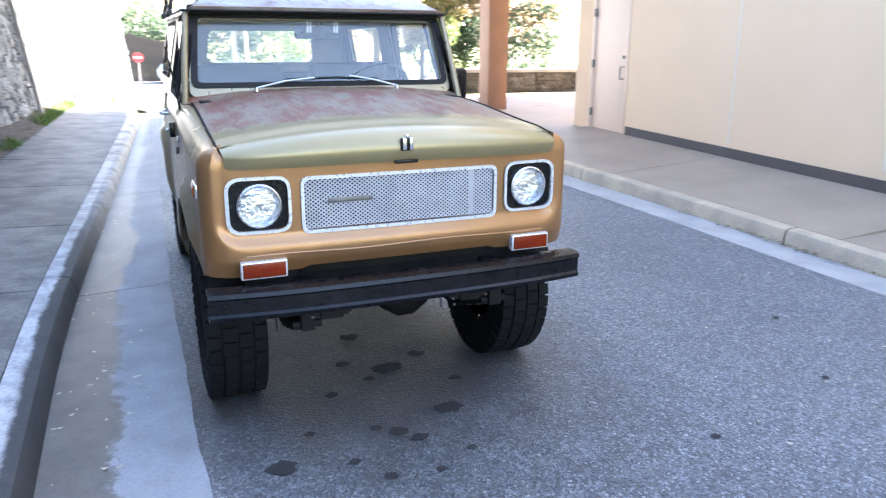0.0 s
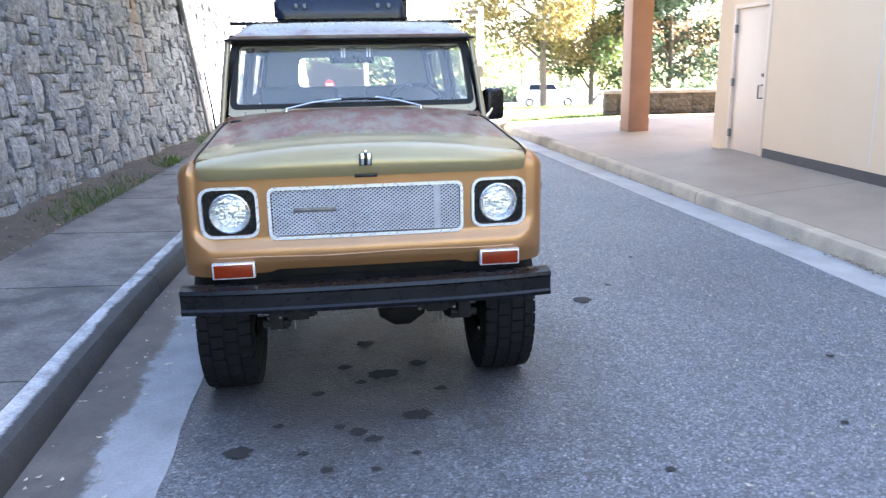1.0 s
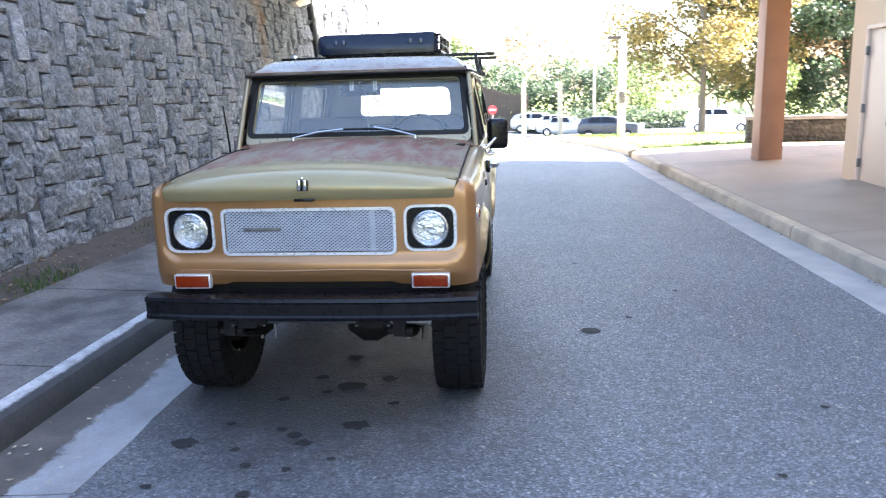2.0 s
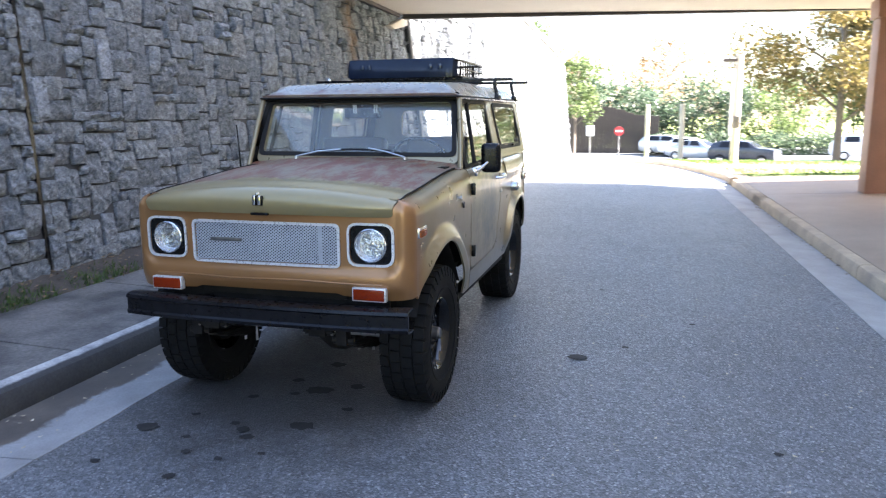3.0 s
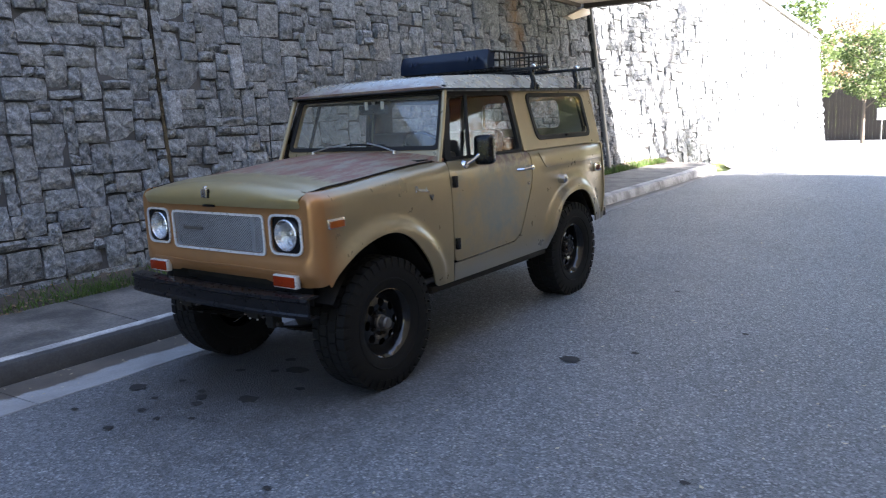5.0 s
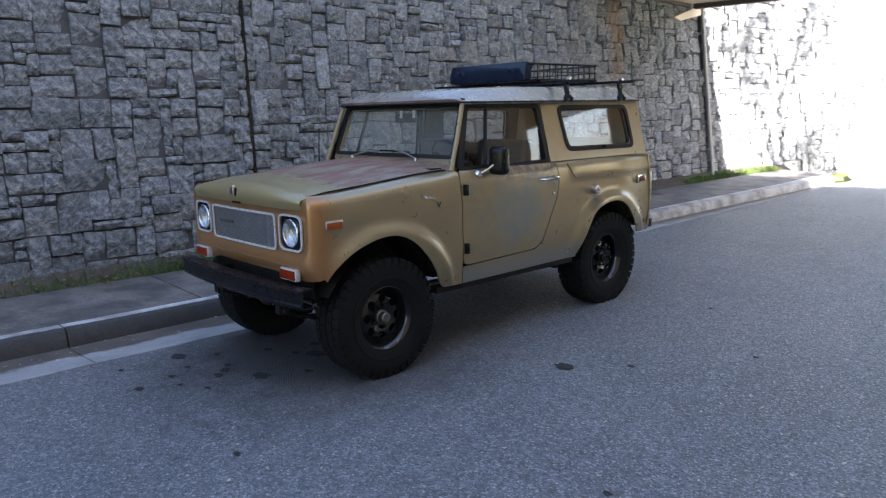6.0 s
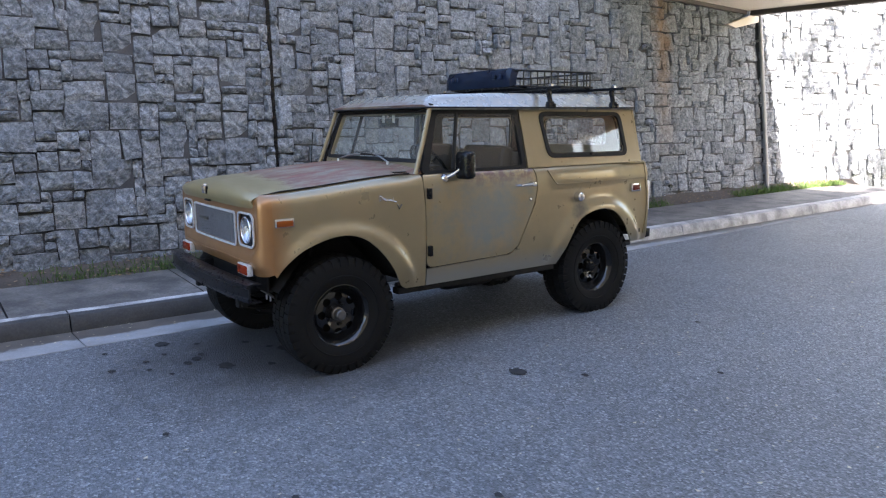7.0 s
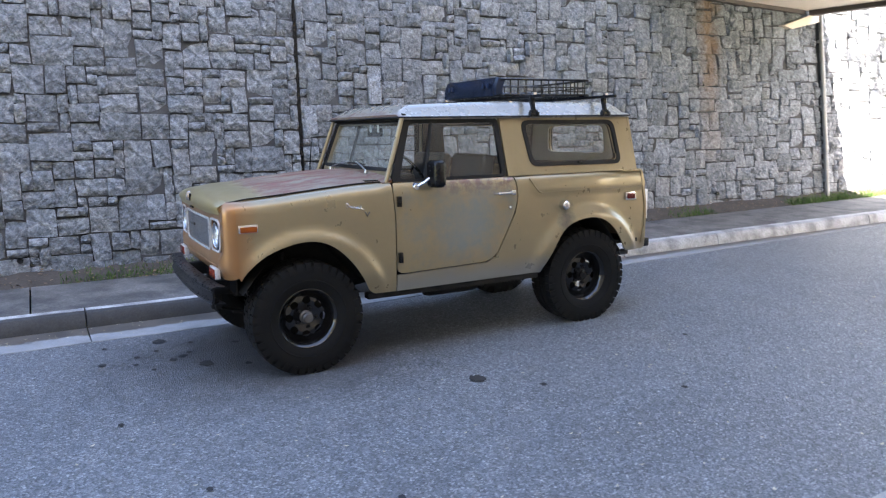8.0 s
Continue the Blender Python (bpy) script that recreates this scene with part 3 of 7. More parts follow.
def lie(x, y):
    """Height of the ground: level round the truck, a crossfall to the far gutter, a slight rise towards the bridge, falling away to the car park."""
    rise = 0.026 * min(past(y, 4.0), 11.0) * (1 - ease(y, 20, 34))
    gutter_dip = 0.10 * ease(x, 1.8, 4.4) * (1 - ease(x, 5.0, 6.6)) * (1 - ease(y, 14.0, 20.0))
    return rise - 1.35 * ease(y, 20, 46) - gutter_dip


def edge_y(x):
    """Where the far edge of the bridge stands."""
    return 13.65 + 0.15 * (x + 2.0)


def terrain(name, xs, ys, lift, material, label, kind="structure"):
    verts = [(x, y, lie(x, y) + lift(x, y)) for y in ys for x in xs]
    k = len(xs)
    faces = [(j * k + i, j * k + i + 1, (j + 1) * k + i + 1, (j + 1) * k + i) for j in range(len(ys) - 1) for i in range(k - 1)]
    return tagged(mesh_object(name, verts, faces, material, None, 60, label), kind=kind)


def steps(a, b, n):
    return [a + (b - a) * i / n for i in range(n + 1)]


ground_xs = [-900, -300, -120, -60, -40] + steps(-30, 0, 15) + steps(0.5, 8.0, 15) + steps(10, 40, 15) + [60, 120, 300, 900]
ground_ys = [-900, -300, -120, -60] + steps(-40, 80, 60) + [120, 300, 900, 2500]
terrain("ground", ground_xs, ground_ys, lambda x, y: -0.06, M["turf"], "mown grass and bare earth running out to the woods")

LEFT_X, RIGHT_X, BUILD_X = -0.14, 4.54, 6.66


def right_line(y):
    """The road's edge on the building's side; past the bridge it bends across towards the wall's side."""
    return RIGHT_X - 0.046 * past(min(y, 16.0), 5.3) - 0.17 * max(0.0, y - 17.0) ** 1.08 - 0.02 * max(0.0, y - 34.0) ** 2


def kerb_gap(y):
    """Width of the gutter between asphalt and kerb, closing beyond the bridge."""
    return 0.40 * (1 - ease(y, 16.0, 22.0)) + 0.01


road_verts, road_faces, road_rows = [], [], steps(-22, 16, 76) + steps(16.5, 50, 67)
for y in road_rows:
    l = LEFT_X - 0.05 + 0.028 * past(min(y, 16.0), 4.5) - ease(y, 16, 18) * 0.6 - max(0.0, y - 28) * 1.1
    r = right_line(y) + (kerb_gap(y) if y > 16.2 else 0.0)
    for i in range(13):
        x = l + (r - l) * i / 12
        road_verts.append((x, y, lie(x, y)))
far_faces = []
for j in range(len(road_rows) - 1):
    for i in range(12):
        a = j * 13 + i
        (road_faces if road_rows[j] < 16 else far_faces).append((a, a + 1, a + 14, a + 13))
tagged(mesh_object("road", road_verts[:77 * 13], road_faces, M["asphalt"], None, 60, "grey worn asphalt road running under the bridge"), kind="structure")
cut = 76 * 13
# paler copy of the road, lightened as sunlit ground to bounce onto the wall
tagged(mesh_object("road", road_verts[cut:], [tuple(k - cut for k in f) for f in far_faces], M["bounce_road"], None, 60, "pale road lightened for sun bounce, bending away beyond the bridge"), kind="structure")


def along(x, ys):
    return [(0.0, y, lie(x, y)) for y in ys]


def loft(name, section, ys, material, label):
    """A long piece whose cross-section (x, height over the ground) is given at each y."""
    verts, faces, k = [], [], len(section(0.0))
    for y in ys:
        verts += [(x, y, lie(x, y) + h) for x, h in section(y)]
    for a in range(len(ys) - 1):
        for b in range(k):
            faces.append((a * k + b, a * k + (b + 1) % k, (a + 1) * k + (b + 1) % k, (a + 1) * k + b))
    faces += [tuple(range(k))[::-1], tuple((len(ys) - 1) * k + b for b in range(k))]
    ob = mesh_object(name, verts, faces, material, None, 30, label)
    b = bmesh.new()
    b.from_mesh(ob.data)
    bmesh.ops.recalc_face_normals(b, faces=b.faces)
    b.to_mesh(ob.data)
    b.free()
    finish(ob.data, 30)
    return tagged(ob, kind="structure")


# gutter, kerb and walk on the wall's side
def gutter_section(y):
    a, c = LEFT_X + 0.028 * past(min(y, 16.0), 4.5), kerb_in(y)
    a += 0.02 * noise.noise(Vector((y * 1.7, 0.3, 5.0))) + 0.012 * noise.noise(Vector((y * 7.0, 0.3, 9.0)))
    return [(a, 0.005), (a, -0.15), (-0.86 + c, -0.15), (-0.86 + c, -0.012), (-0.70 + c, -0.020), (a - 0.25 * (a + 0.70 - c), -0.004)]


JOINTS = [-7.8, -4.75, -1.7, 2.28, 5.3, 8.35, 9.9, 12.9, 15.9]
for a, b in zip(JOINTS, JOINTS[1:]):
    loft("gutter", gutter_section, steps(a + 0.005, b - 0.005, 24), M["gutter"], "stained concrete gutter pan beside the asphalt")
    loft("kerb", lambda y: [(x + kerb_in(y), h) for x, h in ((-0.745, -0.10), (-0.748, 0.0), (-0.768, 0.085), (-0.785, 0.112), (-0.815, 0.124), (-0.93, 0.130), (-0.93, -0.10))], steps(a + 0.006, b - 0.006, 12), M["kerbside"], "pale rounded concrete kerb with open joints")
WALKJ = [-6.3, -4.6, -2.9, -1.2, 0.35, 1.85, 3.45, 5.05, 6.65, 8.25, 9.85, 11.45, 13.05, 14.65, 16.2]
for a, b in zip(WALKJ, WALKJ[1:]):
    loft("pavement", lambda y: [(-0.938 + kerb_in(y), 0.126), (-0.95 + kerb_in(y), 0.132), (-2.06 + bed_in(y), 0.168), (-2.07 + bed_in(y), 0.16), (-2.07 + bed_in(y), 0.0), (-0.938 + kerb_in(y), 0.0)], steps(a + 0.008, b - 0.008, 6), M["walkway"], "dark weathered concrete walk slab below the stone wall")
bed_rows = steps(-8, 16.5, 120)
bed_v, bed_f = [], []


def bed_place(y, f):
    """A spot on the planting bed: f runs from the walk's edge to the wall."""
    x0 = -2.04 + bed_in(y)
    x = x0 + (face_x(y, 0.3) - 0.03 - x0) * f
    n = noise.noise(Vector((x * 5, y * 3, 0.0)))
    return x, y, lie(x, y) + 0.150 + 0.13 * f + 0.022 * n


for y in bed_rows:
    bed_v += [bed_place(y, i / 4) for i in range(5)]
for j in range(len(bed_rows) - 1):
    for i in range(4):
        a = j * 5 + i
        bed_f.append((a, a + 1, a + 6, a + 5))
tagged(mesh_object("planting_bed", bed_v, bed_f, M["soil"], None, 60, "narrow bed of soil and litter at the wall foot"), kind="structure")

# gutter, kerb and pavement on the building's side
loft("gutter", lambda y: [(right_line(y), 0.004), (right_line(y) + 0.405, -0.012), (right_line(y) + 0.405, -0.15), (right_line(y), -0.15)], steps(-22, 16.4, 80), M["palestrip"], "pale concrete gutter strip along the asphalt")
KERB2 = [(0.407, -0.10), (0.417, 0.08), (0.435, 0.118), (0.462, 0.130), (0.560, 0.133), (0.560, -0.10)]
for a in steps(-13.6, 14.0, 9)[:-1] + [13.0]:
    b = min(a + 3.055, 16.4)
    loft("kerb", lambda y: [(right_line(y) + x, h) for x, h in KERB2], steps(a + 0.006, b - 0.006, 8), M["curb2"], "tan weathered concrete kerb beside the pavement")
for a in steps(-14.0, 16.6, 10)[:-1]:
    far = 7.6 if a > 9 else BUILD_X + 0.01 if a > 3 else 9.0
    loft("pavement", lambda y: [(right_line(y) + 0.568, 0.0), (right_line(y) + 0.568, 0.133), (far, 0.150), (far, 0.0)], steps(a + 0.005, a + 3.055, 6), M["paver"], "brown washed aggregate pavement before the building")
swept("pavement", [(7.61, 0.0), (7.61, 0.148), (14.0, 0.148), (14.0, 0.0)], along(8, steps(10.9, 16.65, 2)), M["paver"], "brown washed aggregate pavement round the building corner", kind="structure")

# grass, path and car park beyond the bridge
def patch(name, y0, y1, x_of, x1, lift, material, label):
    ys, k = steps(y0, y1, max(4, int((y1 - y0) * 2))), 9
    v = [(x_of(y) + (x1 - x_of(y)) * (i / (k - 1)) ** 2, y, 0) for y in ys for i in range(k)]
    v = [(x, y, lie(x, y) + lift) for x, y, _ in v]
    f = [(j * k + i, j * k + i + 1, (j + 1) * k + i + 1, (j + 1) * k + i) for j in range(len(ys) - 1) for i in range(k - 1)]
    return tagged(mesh_object(name, v, f, material, None, 60, label), kind="structure")


patch("lawn", 16.66, 18.7, lambda y: right_line(y) + kerb_gap(y) + 0.38, 40, 0.13, M["turf"], "sunlit strip of mown lawn by the pavement")
patch("path", 18.7, 20.0, lambda y: right_line(y) + kerb_gap(y) + 0.36, 40, 0.12, M["palestrip"], "sunlit pale concrete path between two lawns")
patch("lawn", 20.0, 27.5, lambda y: right_line(y) + kerb_gap(y) + 0.36, 40, 0.11, M["turf"], "sunlit lawn island beside the bending road")
patch("lawn", 27.5, 44.0, lambda y: right_line(y) + 0.3, 6.0 - 2.0, 0.09, M["turf"], "tapering lawn island with leaning posts")
patch("car_park", 27.5, 75.0, lambda y: 4.0 if y < 44 else -10, 70, 0.0, M["asphalt"], "sunlit grey car park behind the lawn")
kv = [(0.0, y, 0.0) for y in steps(16.4, 44, 40)]
swept("kerb", [(0.0, -0.05), (0.0, 0.10), (0.06, 0.13), (0.20, 0.14), (0.40, 0.14), (0.40, -0.05)], [(right_line(y) + kerb_gap(y), y, lie(right_line(y), y)) for _, y, _ in kv], M["curb2"], "tan kerb following the lawn round the bend", kind="structure")

# ---------------------------------------------------------------- bridge and building
def soffit_z(y):
    return SOFFIT_Z + 0.055 * (13.9 - y)


bridge_v = [(x, y, soffit_z(y)) for x, y in ((-9, 10.2), (16, 10.2), (16, edge_y(16)), (-9, edge_y(-9)))]
bridge_v += [(x, y, 6.5) for x, y, _ in bridge_v]
tagged(mesh_object("ceiling", bridge_v, [(3, 2, 1, 0), (4, 5, 6, 7), (0, 1, 5, 4), (1, 2, 6, 5), (2, 3, 7, 6), (3, 0, 4, 7)], M["soffit"], None, 30, "cream painted underside of the bridge"), kind="structure")
drip = bmesh.new()
add_box(drip, -1.95, 16.4, -0.10, 0.06, SOFFIT_Z - 0.07, SOFFIT_Z + 0.9, 0.012)
ob = part("trim", drip, M["dark"], None, "dark brown fascia along the far bridge edge")
ob.matrix_world = Matrix.Translation((0, edge_y(0) + 0.07, 0)) @ pose(0, 0, 0, 0, 0, math.degrees(math.atan(0.15)))
tagged(ob, kind="structure")
# dark strip drawn for the brown shadow line where wall meets soffit
strip = [(face_x(y, 3.5) + d, y, z) for y in (10.3, 12.0, 13.6) for d, z in ((0.02, soffit_z(y) - 0.06), (0.10, soffit_z(y) - 0.06), (0.10, soffit_z(y)), (0.02, soffit_z(y)))]
strip_f = [(a + b, a + (b + 1) % 4, a + 4 + (b + 1) % 4, a + 4 + b) for a in (0, 4) for b in range(4)] + [(3, 2, 1, 0), (8, 9, 10, 11)]
tagged(mesh_object("trim", strip, strip_f, M["dark"], None, 30, "thin dark shadow-line strip between wall and bridge underside"), kind="structure")

CORNER_Y = 10.90
DOOR0, DOOR1 = 9.52, 10.47
# height of 11.2 and the unseen set-back walls are added to block the sun
bw = bmesh.new()
for y0, y1, z0, z1 in ((3.9, DOOR0, 0.12, 11.2), (DOOR1, CORNER_Y, 0.12, 11.2), (DOOR0, DOOR1, 2.42, 11.2)):
    add_box(bw, BUILD_X, BUILD_X + 0.3, y0, y1, z0, z1)
add_box(bw, BUILD_X + 0.3, 16, CORNER_Y - 0.3, CORNER_Y, 0.12, 11.2)
add_box(bw, BUILD_X + 0.3, 9.0, 3.9, 4.2, 0.12, 11.2)
add_box(bw, 9.0, 9.3, -14, 4.2, 0.12, 11.2)
add_box(bw, 9.3, 16, -14, -13.7, 0.12, 11.2)
add_box(bw, 15.7, 16, -13.7, CORNER_Y - 0.3, 0.12, 11.2)
add_box(bw, 9.3, 15.7, -13.7, 4.2, 10.9, 11.2)
add_box(bw, BUILD_X + 0.3, 15.7, 4.2, CORNER_Y - 0.3, 10.9, 11.2)
wall_e = tagged(part("wall_east", bw, M["stucco"], None, "tan stucco building wall with faint vertical joints"), kind="structure")
for y in (7.35, 5.2):
    part("joint_strip", box(BUILD_X - 0.004, BUILD_X + 0.004, y, y + 0.018, 0.40, 4.6), M["soffit"], wall_e)
base_v = [(BUILD_X + d, y, lie(BUILD_X, y) + h) for y in steps(3.92, DOOR0 - 0.06, 8) for d, h in ((-0.025, 0.14), (-0.001, 0.14), (-0.001, 0.27), (-0.022, 0.27))]
base_f = [(4 * a + b, 4 * a + (b + 1) % 4, 4 * a + 4 + (b + 1) % 4, 4 * a + 4 + b) for a in range(8) for b in range(4)] + [(3, 2, 1, 0), (32, 33, 34, 35)]
tagged(mesh_object("baseboard", base_v, base_f, M["dark"], None, 30, "dark brown base strip along the stucco wall"), kind="structure")
door = new("door_1")
tagged(door, "closed cream steel service door in the stucco wall", "door", kind="structure")
part("door_leaf", box(BUILD_X + 0.02, BUILD_X + 0.07, DOOR0 + 0.05, DOOR1 - 0.05, 0.275, 2.36, 0.003), M["doorpaint"], door)
fr = bmesh.new()
for y0, y1, z0, z1 in ((DOOR0 + 0.002, DOOR0 + 0.05, 0.25, 2.418), (DOOR1 - 0.05, DOOR1 - 0.002, 0.25, 2.418), (DOOR0 + 0.05, DOOR1 - 0.05, 2.362, 2.418), (DOOR0 + 0.05, DOOR1 - 0.05, 0.22, 0.272)):
    add_box(fr, BUILD_X - 0.02, BUILD_X + 0.12, y0, y1, z0, z1, 0.004)
part("door_frame", fr, M["doorpaint"], door)
for z in (0.50, 1.25, 2.02):
    part("hinge", box(BUILD_X - 0.03, BUILD_X + 0.015, DOOR1 - 0.075, DOOR1 - 0.045, z, z + 0.12, 0.004), M["greysteel"], door)
part("door_handle", tube([(BUILD_X + 0.02, DOOR0 + 0.12, 1.10), (BUILD_X - 0.05, DOOR0 + 0.12, 1.10), (BUILD_X - 0.05, DOOR0 + 0.12, 1.28), (BUILD_X + 0.02, DOOR0 + 0.12, 1.28)], 0.012), M["greysteel"], door)
part("lock", lathe([(0.025, -0.02), (0.025, 0.015)], 16, "X", Matrix.Translation((BUILD_X + 0.012, DOOR0 + 0.12, 1.42))), M["greysteel"], door)

col = bmesh.new()
add_box(col, 6.27, 6.69, 13.40, 13.82, 0.30, SOFFIT_Z, 0.02)
add_box(col, 6.23, 6.73, 13.36, 13.86, 3.20, 3.50, 0.015)
tagged(part("column", col, M["column"], None, "square reddish brown timber column carrying the bridge"), category="column", kind="structure")
beam = part("beam", box(6.75, 12.0, 13.45, 13.75, 3.15, 3.56, 0.012), M["column"], None, "reddish brown timber beam under the bridge")
tagged(beam, kind="structure")


# ---------------------------------------------------------------- the truck
TRUCK = pose(0.760, 3.585, -0.031, 0.30, 0.0, -0.6)
truck = thing("offroad_truck", TRUCK, "faded gold two-door offroad truck with rusty hood and black wheels", "truck")
AXLE_R, WHEEL_R, WHEEL_Z = 2.46, 0.404, 0.428


def belt(y):
    return 1.268 + 0.072 * ease(y, -0.55, 0.62)


def arch_swell(y, z):
    s = 0.0
    for cy, cz in ((0.01, 0.46), (2.47, 0.46)):
        d = math.hypot(y - cy, (z - cz) * 1.02)
        s = max(s, (0.026 * ease(-d, -0.63, -0.545) + 0.010 * ease(-d, -0.592, -0.566)) * ease(z, 0.50, 0.72) * ease(y, -0.47, -0.30))
    return s


def flank(y, z):
    """The half width of the body at a height."""
    w = 0.826 - 0.16 * max(0.0, 0.80 - z) ** 1.6 - 0.10 * max(0.0, z - 1.12) ** 1.5
    w -= 0.055 * ease(y, 2.55, 3.12) + 0.012 * ease(-y, 0.05, 0.55) + 0.015 * ease(y, 0.8, 2.2)
    if z > 1.196:
        w += 0.008 * ease(y, 1.86, 1.94) * ease(z, 1.196, 1.204) * ease(-z, -1.34, -1.30)
    return w + arch_swell(y, z)


def shoulder(side):
    """Places (y, s): s is the height, and past the belt it runs on inwards over the fender's rounded top."""
    def place(y, s):
        top = belt(y)
        inset = 0.100 - 0.058 * ease(y, 0.50, 0.66)
        r0 = top - 0.075
        if s <= r0:
            return (side * flank(y, s), y, s)
        a = min(1.0, (s - r0) / 0.115) * math.pi / 2
        return (side * (flank(y, r0) - inset * (1 - math.cos(a))), y, r0 + 0.075 * math.sin(a))
    return place


FTOP = 0.040
front_arch = smooth_line([(-0.450, 0.745), (-0.39, 0.82), (-0.28, 0.905), (-0.10, 0.966), (0.06, 0.972), (0.20, 0.915), (0.32, 0.80), (0.405, 0.675), (0.462, 0.575), (0.505, 0.548)], 4)
rear_arch = smooth_line([(1.97, 0.545), (2.045, 0.67), (2.10, 0.765), (2.20, 0.895), (2.35, 0.955), (2.52, 0.962), (2.66, 0.905), (2.77, 0.80), (2.835, 0.705), (2.885, 0.640)], 4)
door_line = round_poly([(0.660, 1.340), (0.680, 1.10), (0.680, 0.672), (1.455, 0.690), (1.540, 0.735), (1.715, 1.06), (1.742, 1.18), (1.735, 1.26), (1.712, 1.340)], 0.06)
for side in (1, -1):
    facing = (side, 0, 0)
    fender = [(-0.470, belt(-0.47) + FTOP), (-0.470, 0.775)] + front_arch + [(0.672, 0.545), (0.672, 1.10), (0.652, belt(0.65) + FTOP)]
    fender_ob = sheet("front_fender", fender, [], shoulder(side), 0.028, 0.012, M["fender"], truck, facing)
    # rocker and quarter panel round the door
    q = [(0.680, 0.545), (0.682, 0.664), (1.460, 0.682), (1.546, 0.730), (1.723, 1.055), (1.750, 1.18), (1.743, 1.26), (1.720, belt(1.7) + FTOP), (3.085, belt(3) + FTOP), (3.125, 1.22), (3.150, 0.95), (3.140, 0.66), (3.12, 0.632)] + rear_arch[::-1] + [(1.90, 0.548)]
    quarter_ob = sheet("quarter_panel", q, [], shoulder(side), 0.032, 0.012, M["quarter"] if side > 0 else M["gold"], truck, facing)
    # dark strip standing in for the shade below the sill
    part("sill_flange", box(min(side * 0.70, side * 0.785), max(side * 0.70, side * 0.785), 0.46, 1.96, 0.500, 0.546, 0.008), M["under"], truck)
    part("body_crease", tube([(side * (flank(y, z) + 0.0005), y, z) for y, z in [(1.860, 1.318), (1.885, 1.285), (1.92, 1.235), (1.95, 1.205), (1.98, 1.198)] + [(1.98 + 1.12 * i / 14, 1.198) for i in range(1, 15)]], 0.006, 8), M["gold"], quarter_ob)
    # door with its own window frame
    dl = [(y, z + FTOP * ease(z, 1.30, 1.34)) for y, z in door_line]
    door_ob = sheet("door", dl, [], shoulder(side), 0.05, 0.02, M["door"] if side > 0 else M["gold"], truck, facing)
    for z in (1.205, 0.795):
        part("hinge", box(min(side * 0.815, side * 0.850), max(side * 0.815, side * 0.850), 0.688, 0.720, z - 0.038, z + 0.038, 0.006), M["black"], door_ob)
    hb = bmesh.new()
    add_tube(hb, [(side * 0.815, 1.525, 1.212), (side * 0.860, 1.54, 1.215), (side * 0.862, 1.60, 1.218), (side * 0.858, 1.66, 1.218)], 0.011, 8)
    add_box(hb, min(side * 0.81, side * 0.865), max(side * 0.81, side * 0.865), 1.655, 1.695, 1.20, 1.238, 0.008)
    part("door_handle", hb, M["chrome"], door_ob, "chrome pull handle")
    part("lock", lathe([(0.012, 0.0), (0.012, 0.012), (0.007, 0.016)], 12, "X", Matrix.Translation((side * 0.818, 1.665, 1.10)) @ Matrix.Diagonal((side, 1, 1, 1))), M["chrome"], door_ob)


    def hard(y, z, s=side):
        return (s * (0.788 - 0.092 * ((z - 1.34) / 0.46)), y, z)


    frame_out = round_poly([(0.668, 1.342), (0.815, 1.798), (1.628, 1.798), (1.660, 1.342)], 0.045)
    frame_in = round_poly([(0.735, 1.362), (0.860, 1.760), (1.592, 1.760), (1.622, 1.362)], 0.03)
    sheet("window_frame", frame_out, [frame_in], hard, 0.06, 0.03, M["gasket"], door_ob, facing, "dark brown window frame")
    part("vent_bar", tube([hard(0.945, 1.360), hard(1.040, 1.765)], 0.014), M["gasket"], door_ob)
    pane = sheet("window_pane", frame_in, [], lambda y, z, s=side: (s * (0.757 - 0.056 * ((z - 1.34) / 0.46)), y, z), 0.2, 0.004, M["glass"], door_ob, facing)
    pane.visible_shadow = False
    # hardtop side with its long window
    top_out = [(1.642, 1.806), (1.674, 1.342), (3.000, 1.342), (2.970, 1.806)]
    win_out = round_poly([(1.835, 1.776), (2.790, 1.770), (2.832, 1.400), (1.895, 1.410)], 0.075)
    win_in = round_poly([(1.872, 1.745), (2.757, 1.740), (2.795, 1.432), (1.928, 1.440)], 0.055)
    top_ob = sheet("hardtop_side", top_out, [win_in], hard, 0.06, 0.025, M["gold"], truck, facing)
    sheet("gasket", win_out, [win_in], lambda y, z, s=side: (s * (0.796 - 0.092 * ((z - 1.34) / 0.46)), y, z), 0.08, 0.02, M["gasket"], top_ob, facing, "black rubber window surround")
    pane = sheet("window_pane", win_in, [], lambda y, z, s=side: (s * (0.765 - 0.056 * ((z - 1.34) / 0.46)), y, z), 0.2, 0.004, M["glass"], top_ob, facing)
    pane.visible_shadow = False
    part("window_latch", box(min(side * 0.775, side * 0.80), max(side * 0.775, side * 0.80), 2.36, 2.40, 1.420, 1.438, 0.004), M["black"], top_ob)
    # pillar beside the windshield
    pil = bmesh.new()
    add_tube(pil, [(side * 0.765, 0.632, 1.338), (side * 0.742, 0.72, 1.58), (side * 0.716, 0.795, 1.80)], 0.017, 10)
    part("windshield_pillar", pil, M["gold"], truck)
    # side marker lamps
    mk = part("marker_lamp", box(min(side * 0.800, side * 0.826), max(side * 0.800, side * 0.826), -0.452, -0.322, 1.062, 1.118, 0.006), M["chrome"], fender_ob, "chrome-framed amber side marker")
    part("lens", box(min(side * 0.822, side * 0.832), max(side * 0.822, side * 0.832), -0.440, -0.330, 1.066, 1.104, 0.004), M["orange"], mk)
